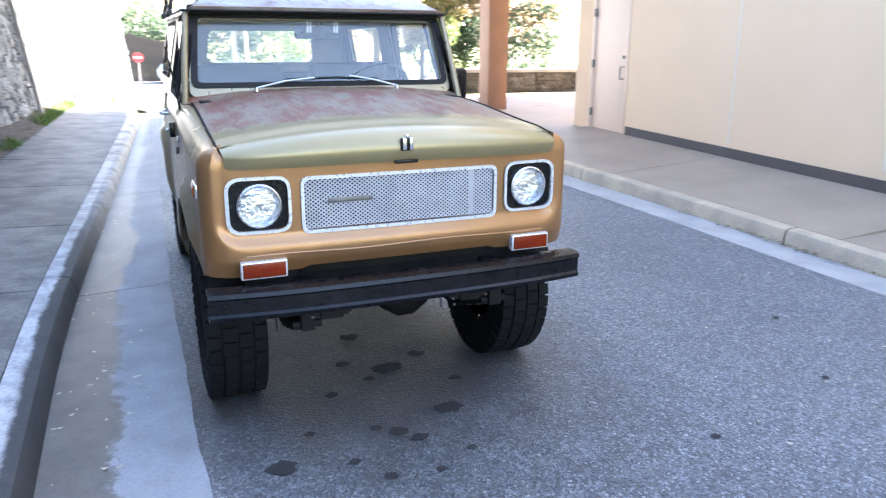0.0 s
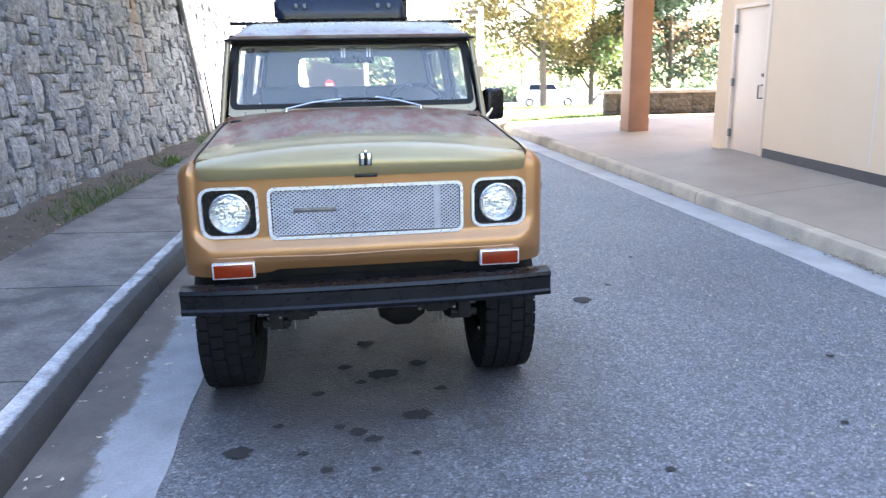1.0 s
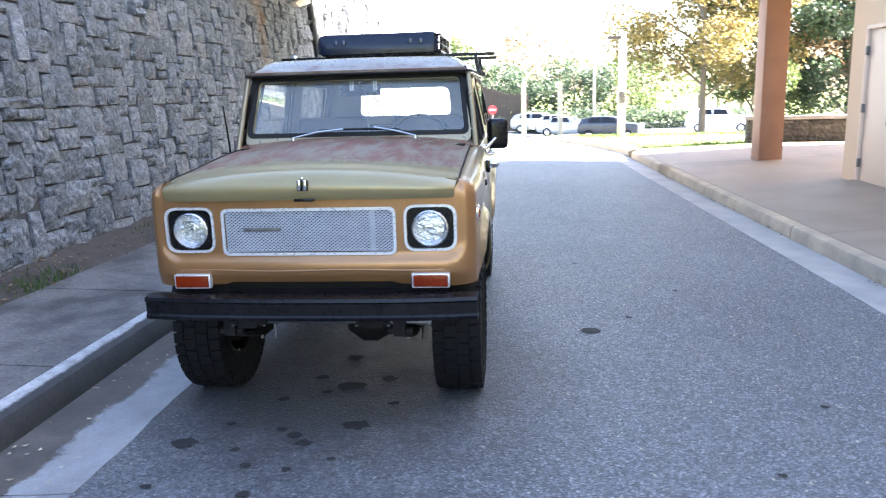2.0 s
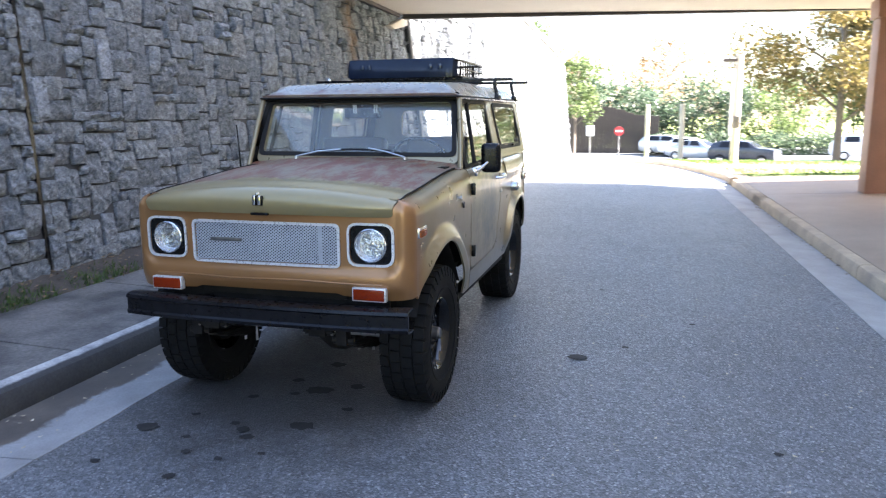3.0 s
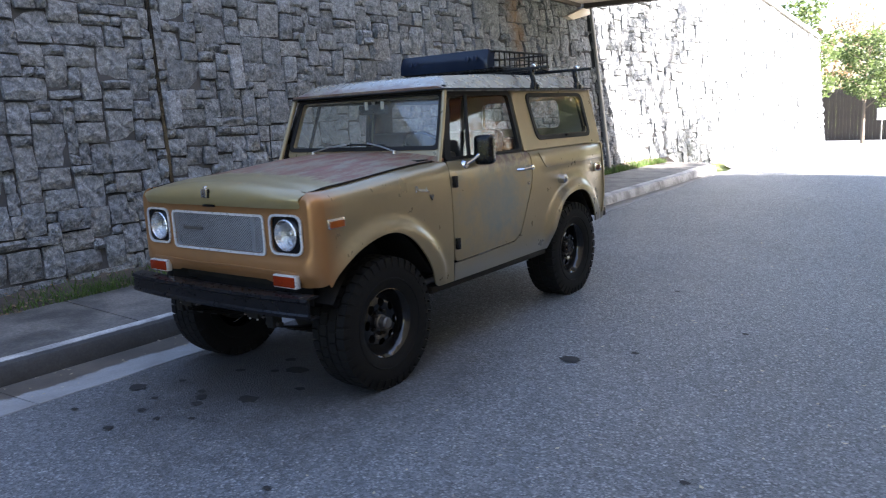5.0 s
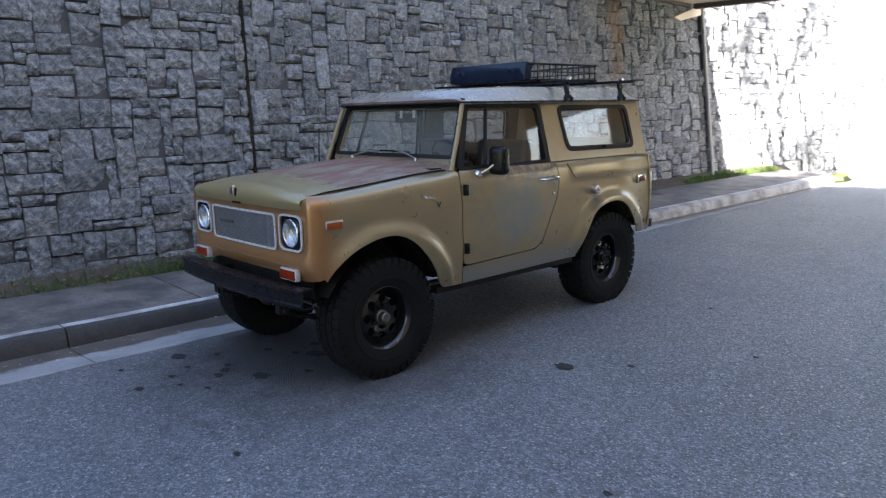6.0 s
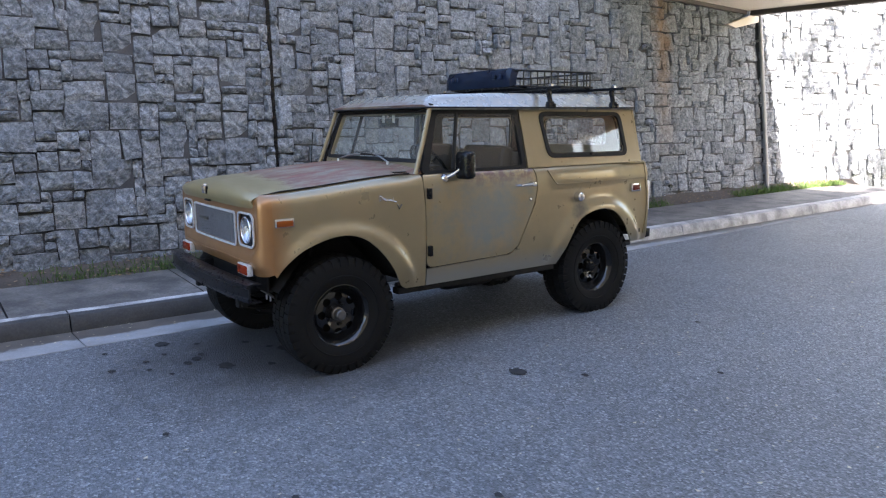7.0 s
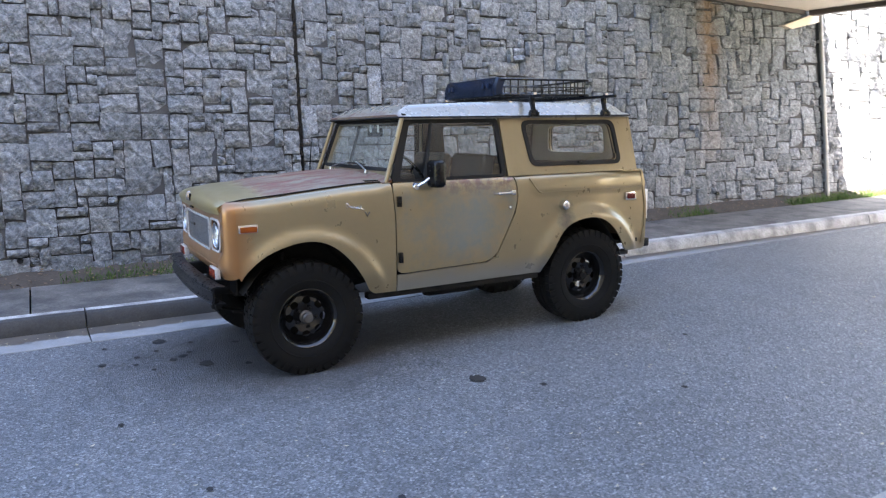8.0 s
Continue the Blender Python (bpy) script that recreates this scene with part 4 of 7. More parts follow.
    mk = part("marker_lamp", box(min(side * 0.772, side * 0.806), max(side * 0.772, side * 0.806), 2.865, 2.985, 1.082, 1.152, 0.006), M["chrome"], quarter_ob, "chrome-framed red side marker")
    part("lens", box(min(side * 0.800, side * 0.811), max(side * 0.800, side * 0.811), 2.885, 2.967, 1.094, 1.140, 0.004), M["redlens"], mk)
    # script and small badges, as plain shapes
    sc = bmesh.new()
    swirl = [(0.300, 1.178), (0.312, 1.190), (0.296, 1.200), (0.300, 1.214), (0.318, 1.212), (0.322, 1.196), (0.334, 1.186), (0.342, 1.196), (0.344, 1.182), (0.356, 1.182), (0.362, 1.194), (0.368, 1.180), (0.380, 1.180), (0.386, 1.192), (0.392, 1.174), (0.404, 1.178), (0.408, 1.204), (0.412, 1.172), (0.432, 1.168)]
    add_tube(sc, [(side * (flank(y, z) + 0.004), y, z) for y, z in swirl], 0.0026, 6)
    part("name_script", sc, M["chrome"], fender_ob, "small script badge")
    vb = bmesh.new()
    add_tube(vb, [(side * 0.830, 0.440, 1.150), (side * 0.832, 0.455, 1.118), (side * 0.830, 0.474, 1.146)], 0.006, 6)
    part("badge", vb, M["greysteel"], fender_ob, "small v-shaped badge")
    part("badge", box(min(side * 0.80, side * 0.818), max(side * 0.80, side * 0.818), 0.535, 0.590, 0.785, 0.80, 0.003), M["greysteel"], fender_ob)
    # wheel arch liners
    for y0, y1 in ((-0.44, 0.46), (2.03, 2.82)):
        lin = bmesh.new()
        pts = [(y0 + (y1 - y0) * i / 12, 0.56 + 0.44 * math.sin(math.pi * (0.06 + 0.88 * i / 12))) for i in range(13)]
        for (a, b), (c, d) in zip(pts, pts[1:]):
            vs = [lin.verts.new(p) for p in ((side * 0.80, a, b), (side * 0.80, c, d), (side * 0.45, c, d), (side * 0.45, a, b))]
            lin.faces.new(vs)
        vs = [lin.verts.new((side * 0.45, y, z)) for y, z in pts]
        lin.faces.new(vs)
        bmesh.ops.remove_doubles(lin, verts=lin.verts, dist=1e-4)
        part("wheel_liner", lin, M["under"], truck)

# fuel cap and stain, antenna, mirror on the driver's side
cap = part("fuel_cap", lathe([(0.0, 0.045), (0.026, 0.045), (0.036, 0.036), (0.040, 0.0), (0.040, -0.02)], 24, "X", Matrix.Translation((0.826, 2.19, 1.085))), M["chrome"], truck, "round chrome fuel cap")
part("grip", box(0.868, 0.880, 2.184, 2.196, 1.062, 1.108, 0.003), M["chrome"], cap)
part("antenna", tube([(-0.790, 0.57, 1.27), (-0.81, 0.59, 1.45), (-0.838, 0.62, 1.625)], 0.007, 6, 0.6), M["black"], truck, "thin black whip antenna")
mir = part("mirror_arm", tube([(0.815, 0.860, 1.305), (0.850, 0.905, 1.335), (0.895, 0.955, 1.385), (0.90, 0.975, 1.40)], 0.012, 10), M["chrome"], truck, "chrome mirror arm")
part("mirror_foot", lathe([(0.0, 0.022), (0.022, 0.020), (0.034, 0.0), (0.034, -0.02)], 18, "X", Matrix.Translation((0.806, 0.855, 1.303))), M["chrome"], mir)
mh = bmesh.new()
MH = Matrix.Translation((0.888, 1.005, 1.395)) @ pose(0, 0, 0, 0, 0, 12)
add_box(mh, -0.068, 0.068, -0.075, 0.024, -0.100, 0.100, 0.040, MH, 4)
part("mirror_head", mh, M["black"], mir, "black rounded mirror housing")
part("mirror_glass", box(-0.042, 0.042, 0.0245, 0.0265, -0.070, 0.070, 0.0, MH), M["chrome"], mir)


# hood
def hood_z(x, y):
    c = belt(y) + 0.018 + 0.062 * (1 - (abs(x) / 0.735) ** 2.2)
    for cx in (-0.36, 0.0, 0.36):
        c += 0.009 * math.exp(-((x - cx) / 0.018) ** 2) * ease(y, -0.25, -0.1)
    return c - 0.012


def hood_place(x, s):
    """s runs from the rear edge forwards and then down over the rounded nose."""
    y = s
    k = 0.012 * (abs(x) / 0.7) ** 2 + 0.034 * (abs(x) / 0.72) ** 8
    if y >= -0.50:
        return (x, y, hood_z(x, y) - 0.014 * ease(-y, 0.36, 0.50))
    a = min(1.0, (-0.50 - y) / 0.125)
    base = hood_z(x, -0.50) - 0.014
    ang = a * math.pi / 2
    yy = -0.50 - 0.112 * math.sin(ang) + k
    z = base - 0.085 * (1 - math.cos(ang)) * (base - 1.22) / 0.09
    if y < -0.625:
        z -= (-0.625 - y)
    yy += 3.2 * max(0.0, -0.580 - y) ** 2
    return (x * (1 - 0.015 * a), yy, z)


hood_out = round_poly([(-0.728, 0.595), (-0.728, -0.665), (0.728, -0.665), (0.728, 0.595)], 0.02)
hood_ob = sheet("hood", hood_out, [], hood_place, 0.026, 0.02, M["hood"], truck, (0, 0, 1), "olive hood with peeling clear coat and rusty red patches", 50)
em = bmesh.new()
for x0, x1 in ((-0.022, -0.006), (0.006, 0.022)):
    add_box(em, x0, x1, -0.628, -0.602, 1.236, 1.286, 0.004)
add_lathe(em, [(0.0, -0.008), (0.007, -0.006), (0.008, 0.014)], 10, "Y", Matrix.Translation((0, -0.614, 1.292)))
emb = part("hood_emblem", em, M["chrome"], hood_ob, "small chrome and black hood emblem")
part("emblem_plate", box(-0.027, 0.027, -0.615, -0.598, 1.232, 1.284, 0.005), M["black"], emb)
for side in (1, -1):
    seam = [(side * 0.7335, y, hood_place(side * 0.728, y)[2] + 0.001) for y in steps(0.60, -0.50, 22)]
    part("hood_seam", tube(seam, 0.005, 6), M["under"], hood_ob)
part("hood_latch", box(-0.05, 0.05, -0.605, -0.585, 1.180, 1.194, 0.004), M["black"], hood_ob)

# cowl and windshield
sheet("cowl", [(-0.775, 0.602), (0.775, 0.602), (0.765, 0.700), (-0.765, 0.700)], [], lambda x, y: (x, y, 1.388 - 0.045 * (abs(x) / 0.76) ** 2.5 + 0.25 * (y - 0.6)), 0.06, 0.02, M["hood"], truck, (0, 0, 1), "", 50)


def screen(x, z):
    return (x, 0.690 + (z - 1.42) * 0.36 + 0.01 * (abs(x) / 0.7) ** 2, z)


ws_o = round_poly([(-0.735, 1.372), (0.735, 1.372), (0.695, 1.820), (-0.695, 1.820)], 0.04)
ws_i = round_poly([(-0.690, 1.440), (0.690, 1.440), (0.655, 1.770), (-0.655, 1.770)], 0.03)
ws_m = round_poly([(-0.726, 1.414), (0.722, 1.414), (0.684, 1.806), (-0.690, 1.806)], 0.045)
ws = sheet("windshield_frame", ws_o, [ws_i], screen, 0.06, 0.035, M["gold"], truck, (0, -1, 0.3), "faded gold windshield frame")
sheet("gasket", ws_m, [ws_i], lambda x, z: tuple(Vector(screen(x, z)) + Vector((0, -0.007, 0.002))), 0.08, 0.006, M["gasket"], ws, (0, -1, 0.3), "black rubber windshield surround")
pane = sheet("windshield_pane", ws_i, [], lambda x, z: tuple(Vector(screen(x, z)) + Vector((0, 0.012, 0))), 0.25, 0.004, M["screen"], ws, (0, -1, 0.3))
pane.visible_shadow = False
for px, tip in ((-0.40, (-0.08, 0.665, 1.462)), (0.385, (0.12, 0.665, 1.470))):
    wp = bmesh.new()
    add_tube(wp, [(px, 0.640, 1.400), (px, 0.636, 1.414), ((px + tip[0]) / 2, 0.650, 1.448), tip], 0.0055, 8)
    add_lathe(wp, [(0.0, 0.008), (0.011, 0.006), (0.013, -0.014)], 14, "Z", Matrix.Translation((px, 0.637, 1.41)))
    w = part("wiper", wp, M["alu"], truck, "chrome wiper arm")
    d = -1 if px > 0 else 1
    part("wiper_blade", tube([(tip[0] - 0.16 * d, 0.668, 1.455), (tip[0] + 0.17 * d, 0.672, 1.462)], 0.007, 6), M["black"], w)


# roof
def roof_place(x, y):
    e = ease(abs(x), 0.56, 0.735)
    f = ease(-y, -0.95, -0.755)
    b = ease(y, 2.80, 2.985)
    z = 1.930 - 0.012 * (x / 0.7) ** 2 - 0.02 * ease(-y, -1.6, -0.8)
    k = max(e ** 1.4, f ** 1.5 * 0.8, b ** 1.4)
    return (x, y, z - (z - 1.808) * k)


roof_out = round_poly([(-0.735, 0.755), (0.735, 0.755), (0.735, 2.985), (-0.735, 2.985)], 0.07)
roof_ob = sheet("roof", roof_out, [], roof_place, 0.045, 0.02, M["roof"], truck, (0, 0, 1), "worn silver-white roof with rust along the front edge", 60)
rim = bmesh.new()
rp = round_poly([(-0.738, 0.750), (0.738, 0.750), (0.738, 2.988), (-0.738, 2.988)], 0.07)
add_tube(rim, [(x, y, 1.806) for x, y in rp] + [(rp[0][0], rp[0][1], 1.806)], 0.0065, 6)
part("drip_rail", rim, M["gasket"], roof_ob, "dark drip rail")
sheet("header", [(-0.715, 1.790), (0.715, 1.790), (0.705, 1.835), (-0.705, 1.835)], [], lambda x, z: (x, 0.800 + (z - 1.80) * 0.2, z), 0.1, 0.03, M["gasket"], roof_ob, (0, -1, 0))


# fascia with lamps and grille
def nose(s, z):
    """The front panel: a flat field for lamps and grille inside a raised rolled rim, turning round into the fenders."""
    a = abs(s)
    sg = 1 if s >= 0 else -1
    qx, qz = a - 0.745 + 0.085, 0.895 + 0.085 - z
    d = math.hypot(max(qx, 0.0), max(qz, 0.0)) - 0.085 + min(max(qx, qz), 0.0)
    push = -0.021 * ease(d, -0.012, 0.020) + 0.034 * ease(-z, -0.835, -0.745)
    if a <= 0.69:
        return (s, -0.560 + 0.014 * (a / 0.69) ** 2 + push, min(z, 1.24))
    w = min(1.0, (a - 0.69) / 0.165)
    t = w * math.pi / 2
    side_x = flank(-0.462, min(z, 1.193)) + 0.001
    x, y = 0.69 + (side_x - 0.69) * math.sin(t), -0.546 + 0.084 * (1 - math.cos(t)) + push * math.cos(t) ** 0.5
    if z > 1.193:
        b = min(1.0, (z - 1.193) / 0.115) * math.pi / 2
        d = 0.100 * (1 - math.cos(b)) * math.sin(t)
        x, y, z = x - d * math.sin(t), y + d * math.cos(t), 1.193 + 0.075 * math.sin(b)
    return (sg * x, y, z)


fas = [(-0.855, 1.306), (-0.76, 1.300), (-0.725, 1.250), (-0.695, 1.200), (0.695, 1.200), (0.725, 1.250), (0.76, 1.300), (0.855, 1.306), (0.855, 0.768), (0.80, 0.755), (0.70, 0.748), (0.44, 0.762), (0.40, 0.775), (-0.40, 0.775), (-0.44, 0.762), (-0.70, 0.748), (-0.80, 0.755), (-0.855, 0.768)]
hl_hole = {s: round_poly([(s * 0.595 - 0.112, 0.938), (s * 0.595 + 0.112, 0.938), (s * 0.595 + 0.112, 1.140), (s * 0.595 - 0.112, 1.140)], 0.045) for s in (1, -1)}
gr_hole = round_poly([(-0.418, 0.925), (0.418, 0.925), (0.418, 1.130), (-0.418, 1.130)], 0.025)
fascia = sheet("fascia", fas, [hl_hole[1], hl_hole[-1], gr_hole], nose, 0.021, 0.015, M["copper"], truck, (0, -1, 0), "coppery gold painted front panel", 50)


def offset(f, d):
    return lambda a, b: tuple(Vector(f(a, b)) + Vector((0, d, 0)))


for s in (1, -1):
    c = s * 0.595
    bez_o = round_poly([(c - 0.124, 0.926), (c + 0.124, 0.926), (c + 0.124, 1.152), (c - 0.124, 1.152)], 0.055)
    bz = sheet("headlamp_bezel", bez_o, [hl_hole[s]], offset(nose, -0.012), 0.05, 0.009, M["bright"], fascia, (0, -1, 0), "bright square headlamp trim")
    circle = [(c + 0.086 * math.cos(2 * math.pi * i / 28), 1.036 + 0.086 * math.sin(2 * math.pi * i / 28)) for i in range(28)]
    sheet("bezel_plate", hl_hole[s], [circle], lambda x, z: (x, -0.545, z), 0.05, 0.01, M["black"], bz, (0, -1, 0), "black recessed lamp plate")
    L = Matrix.Translation((c, -0.545, 1.036)) @ Matrix.Diagonal((0.935, 1, 0.935, 1))
    hlamp = part("headlamp", lathe([(0.094, 0.02), (0.094, -0.012), (0.088, -0.016), (0.084, -0.006), (0.070, 0.022), (0.045, 0.042), (0.02, 0.05), (0.0, 0.05)], 32, "Y", L), M["reflector"], fascia, "round sealed-beam headlamp")
    part("bulb_shield", lathe([(0.0, 0.012), (0.012, 0.014), (0.016, 0.03), (0.0, 0.045)], 16, "Y", L), M["chrome"], hlamp)
    lens = part("lens", lathe([(0.0, -0.026), (0.03, -0.024), (0.06, -0.019), (0.085, -0.010), (0.085, -0.006), (0.06, -0.015), (0.03, -0.020), (0.0, -0.022)], 32, "Y", L), M["clear"], hlamp, "fluted clear lamp glass")
    # turn lamp below
    t0, t1 = c - 0.092, c + 0.092
    tl = part("turn_lamp", box(t0, t1, -0.592, -0.556, 0.750, 0.822, 0.006), M["bright"], fascia, "chrome-framed amber turn lamp")
    part("lens", box(t0 + 0.008, t1 - 0.008, -0.599, -0.588, 0.757, 0.815, 0.005), M["amber"], tl)

part("crease", tube([tuple(Vector(nose(x, 0.838 + 0.003 * math.sin(9 * x))) + Vector((0, -0.001, 0))) for x in steps(-0.66, 0.66, 30)], 0.005, 8), M["copper"], fascia)
gr_o = round_poly([(-0.432, 0.911), (0.432, 0.911), (0.432, 1.144), (-0.432, 1.144)], 0.035)
gframe = sheet("grille_frame", gr_o, [gr_hole], offset(nose, -0.012), 0.06, 0.009, M["bright"], fascia, (0, -1, 0), "bright grille surround")
part("grille_backing", box(-0.42, 0.42, -0.53, -0.525, 0.92, 1.135), M["black"], fascia)
gm = bmesh.new()


def wire(x0, z0, x1, z1, w=0.0031):
    d = Vector((x1 - x0, 0, z1 - z0)).normalized()
    n = Vector((-d.z, 0, d.x)) * w
    a, b = Vector((x0, -0.556, z0)), Vector((x1, -0.556, z1))
    f = Vector((0, -0.0011, 0))
    vs = [gm.verts.new(p) for p in (a - n, b - n, b + f, a + f, a + n, b + n)]
    gm.faces.new((vs[0], vs[1], vs[2], vs[3]))
    gm.faces.new((vs[3], vs[2], vs[5], vs[4]))


step = 0.0205
k = -0.7
while k < 0.7:
    for sgn in (1, -1):
        x0, z0, x1, z1 = k, 0.928, k + sgn * 0.20 * 1.3, 1.128
        (xa, za), (xb, zb) = ((x0, z0), (x1, z1))
        for lim in (-0.415, 0.415):
            for one in (0, 1):
                (px, pz), (qx, qz) = ((xa, za), (xb, zb)) if one == 0 else ((xb, zb), (xa, za))
                if (lim < 0 and px < lim <= qx) or (lim > 0 and px > lim >= qx):
                    t = (lim - px) / (qx - px)
                    px, pz = lim, pz + t * (qz - pz)
                if one == 0:
                    xa, za = px, pz
                else:
                    xb, zb = px, pz
        if -0.4151 <= xa <= 0.4151 and -0.4151 <= xb <= 0.4151 and abs(xa - xb) > 0.004:
            wire(xa, za, xb, zb)
    k += step
part("grille_mesh", gm, M["mesh"], gframe, "bright expanded metal grille mesh", None)
for x in (0.315,):
    part("grille_bar", box(x - 0.012, x + 0.012, -0.553, -0.545, 0.926, 1.130, 0.003), M["mesh"], gframe)
part("name_plate", box(-0.322, -0.135, -0.566, -0.554, 1.030, 1.050, 0.004), M["greysteel"], gframe, "narrow grey name plate")

# bumper and front ironwork
bump = bmesh.new()
prof = [(-0.585, 0.728), (-0.640, 0.730), (-0.672, 0.722), (-0.678, 0.706), (-0.668, 0.696), (-0.668, 0.640), (-0.678, 0.630), (-0.672, 0.612), (-0.640, 0.604), (-0.585, 0.606), (-0.585, 0.614), (-0.655, 0.618), (-0.655, 0.716), (-0.585, 0.720)]
rings = []
for i in range(13):
    x = -0.822 + 1.644 * i / 12
    bow = 0.045 * (abs(x) / 0.82) ** 3
    rings.append([bump.verts.new((x, y + bow - 0.02, z)) for y, z in prof])
for a, b in zip(rings, rings[1:]):
    for j in range(len(prof)):
        bump.faces.new((a[j], a[(j + 1) % len(prof)], b[(j + 1) % len(prof)], b[j]))
bump.faces.new(rings[0])
bump.faces.new(rings[-1][::-1])
bmesh.ops.recalc_face_normals(bump, faces=bump.faces)
part("front_bumper", bump, M["blackworn"], truck, "scuffed black steel channel bumper", 40)
for x in (-0.33, 0.30):
    ib = bmesh.new()
    add_box(ib, x - 0.05, x + 0.05, -0.60, -0.50, 0.545, 0.625, 0.01)
    add_tube(ib, [(x - 0.085, -0.575, 0.565), (x + 0.085, -0.575, 0.565)], 0.014, 8)
    iron = part("spring_hanger", ib, M["under"], truck)
    for d in (-0.08, 0.08):
        part("bolt", lathe([(0.0, -0.014), (0.008, -0.012), (0.009, 0.0), (0.009, 0.02)], 8, "Y", Matrix.Translation((x + d, -0.575, 0.56))), M["greysteel"], iron)
# dark panel added to keep the gap over the bumper black
part("splash_pan", box(-0.66, 0.66, -0.455, -0.44, 0.62, 0.86, 0.006), M["under"], truck)
part("steering_box", box(-0.40, -0.26, -0.42, -0.16, 0.54, 0.72, 0.03), M["under"], truck)
part("steering_damper", tube([(-0.30, -0.24, 0.505), (0.12, -0.22, 0.50)], 0.020, 10), M["greysteel"], truck)
part("cooling_hose", tube([(-0.10, -0.45, 0.60), (0.02, -0.47, 0.56), (0.16, -0.46, 0.57), (0.24, -0.44, 0.62)], 0.012, 8), M["under"], truck)
for x in (-0.43, 0.43):
    part("frame_horn", box(x - 0.035, x + 0.035, -0.62, 0.6, 0.60, 0.70, 0.006), M["under"], truck)
    sh = bmesh.new()
    add_box(sh, x - 0.03, x + 0.03, -0.585, -0.515, 0.50, 0.615, 0.008)
    add_tube(sh, [(x - 0.06, -0.55, 0.52), (x + 0.06, -0.55, 0.52)], 0.018, 8)
    part("spring_shackle", sh, M["under"], truck)
    ls = bmesh.new()
    for n, (l, zoff) in enumerate(((0.52, 0), (0.44, -0.012), (0.34, -0.024), (0.24, -0.036), (0.15, -0.048))):
        pts = [(x, -l + 2 * l * i / 10, 0.50 - 0.085 * (1 - ((-l + 2 * l * i / 10) / 0.52) ** 2) + zoff) for i in range(11)]
        for (px, py, pz), (qx, qy, qz) in zip(pts, pts[1:]):
            v = [ls.verts.new(p) for p in ((x - 0.03, py, pz), (x + 0.03, py, pz), (x + 0.03, qy, qz), (x - 0.03, qy, qz), (x - 0.03, py, pz - 0.01), (x + 0.03, py, pz - 0.01), (x + 0.03, qy, qz - 0.01), (x - 0.03, qy, qz - 0.01))]
            for f in ((0, 1, 2, 3), (7, 6, 5, 4), (0, 4, 5, 1), (1, 5, 6, 2), (2, 6, 7, 3), (3, 7, 4, 0)):
                ls.faces.new([v[k] for k in f])
    part("leaf_spring", ls, M["under"], truck)
    sx = x + (0.10 if x > 0 else -0.10)
    so = part("shock_absorber", tube([(sx, 0.06, 0.36), (sx, -0.10, 0.86)], 0.024, 10), M["under"], truck)
    part("u_bolt", tube([(x - 0.04, -0.02, 0.30), (x - 0.04, -0.02, 0.47), (x + 0.04, -0.02, 0.47), (x + 0.04, -0.02, 0.30)], 0.008, 6), M["alu"], truck)
for ay in (0.0, AXLE_R):
    ax = bmesh.new()
    add_tube(ax, [(-0.62, ay, WHEEL_Z), (0.62, ay, WHEEL_Z)], 0.042, 12)
    add_lathe(ax, [(0.0, -0.14), (0.09, -0.12), (0.14, -0.04), (0.14, 0.04), (0.09, 0.12), (0.0, 0.14)], 20, "X", Matrix.Translation((0.18, ay, WHEEL_Z)))
    part("axle", ax, M["under"], truck)
    if ay:
        for x in (-0.45, 0.45):
            part("leaf_spring", box(x - 0.03, x + 0.03, ay - 0.62, ay + 0.55, 0.47, 0.52, 0.01), M["under"], truck)
part("tie_rod", tube([(-0.56, -0.16, 0.44), (-0.2, -0.17, 0.455), (0.56, -0.16, 0.44)], 0.014, 8), M["alu"], truck)
part("drag_link", tube([(0.40, -0.30, 0.52), (-0.52, -0.14, 0.47)], 0.013, 8), M["greysteel"], truck)
for x in (-0.43, 0.43):
    part("frame_rail", box(x - 0.035, x + 0.035, 0.6, 3.0, 0.58, 0.69, 0.006), M["under"], truck)
part("transmission", lathe([(0.0, 0.2), (0.13, 0.22), (0.15, 0.5), (0.10, 0.9), (0.13, 1.1), (0.11, 1.5), (0.0, 1.52)], 16, "Y", Matrix.Translation((0.0, 0.0, 0.58))), M["under"], truck)
part("exhaust_pipe", tube([(0.36, 0.7, 0.46), (0.38, 1.5, 0.45), (0.40, 2.1, 0.47), (0.58, 2.75, 0.60), (0.66, 3.02, 0.60)], 0.026, 10), M["greysteel"], truck)
part("muffler", lathe([(0.0, 0.9), (0.08, 0.92), (0.09, 0.96), (0.09, 1.36), (0.08, 1.40), (0.0, 1.42)], 16, "Y", Matrix.Translation((0.37, 0.2, 0.455))), M["under"], truck)
part("crossmember", box(-0.45, 0.45, 1.20, 1.32, 0.50, 0.58, 0.01), M["under"], truck)
part("floor_pan", box(-0.76, 0.76, 0.60, 3.05, 0.70, 0.74, 0.01), M["under"], truck)
part("inner_wall", box(-0.70, 0.70, 0.50, 0.60, 0.60, 1.36), M["under"], truck)
part("engine_bay", box(-0.44, 0.44, -0.50, 0.50, 0.72, 1.28, 0.03), M["under"], truck)

# tail
tail = [(-0.765, 0.67), (0.765, 0.67), (0.765, 1.345), (-0.765, 1.345)]
sheet("tailgate", round_poly(tail, 0.05), [], lambda x, z: (x, 3.092 + 0.05 * ease(z, 0.6, 0.9) * ease(-z, -1.345, -1.0), z), 0.12, 0.02, M["gold"], truck, (0, 1, 0))


def back(x, z):
    return (x, 2.998 - (z - 1.342) * 0.065, z)


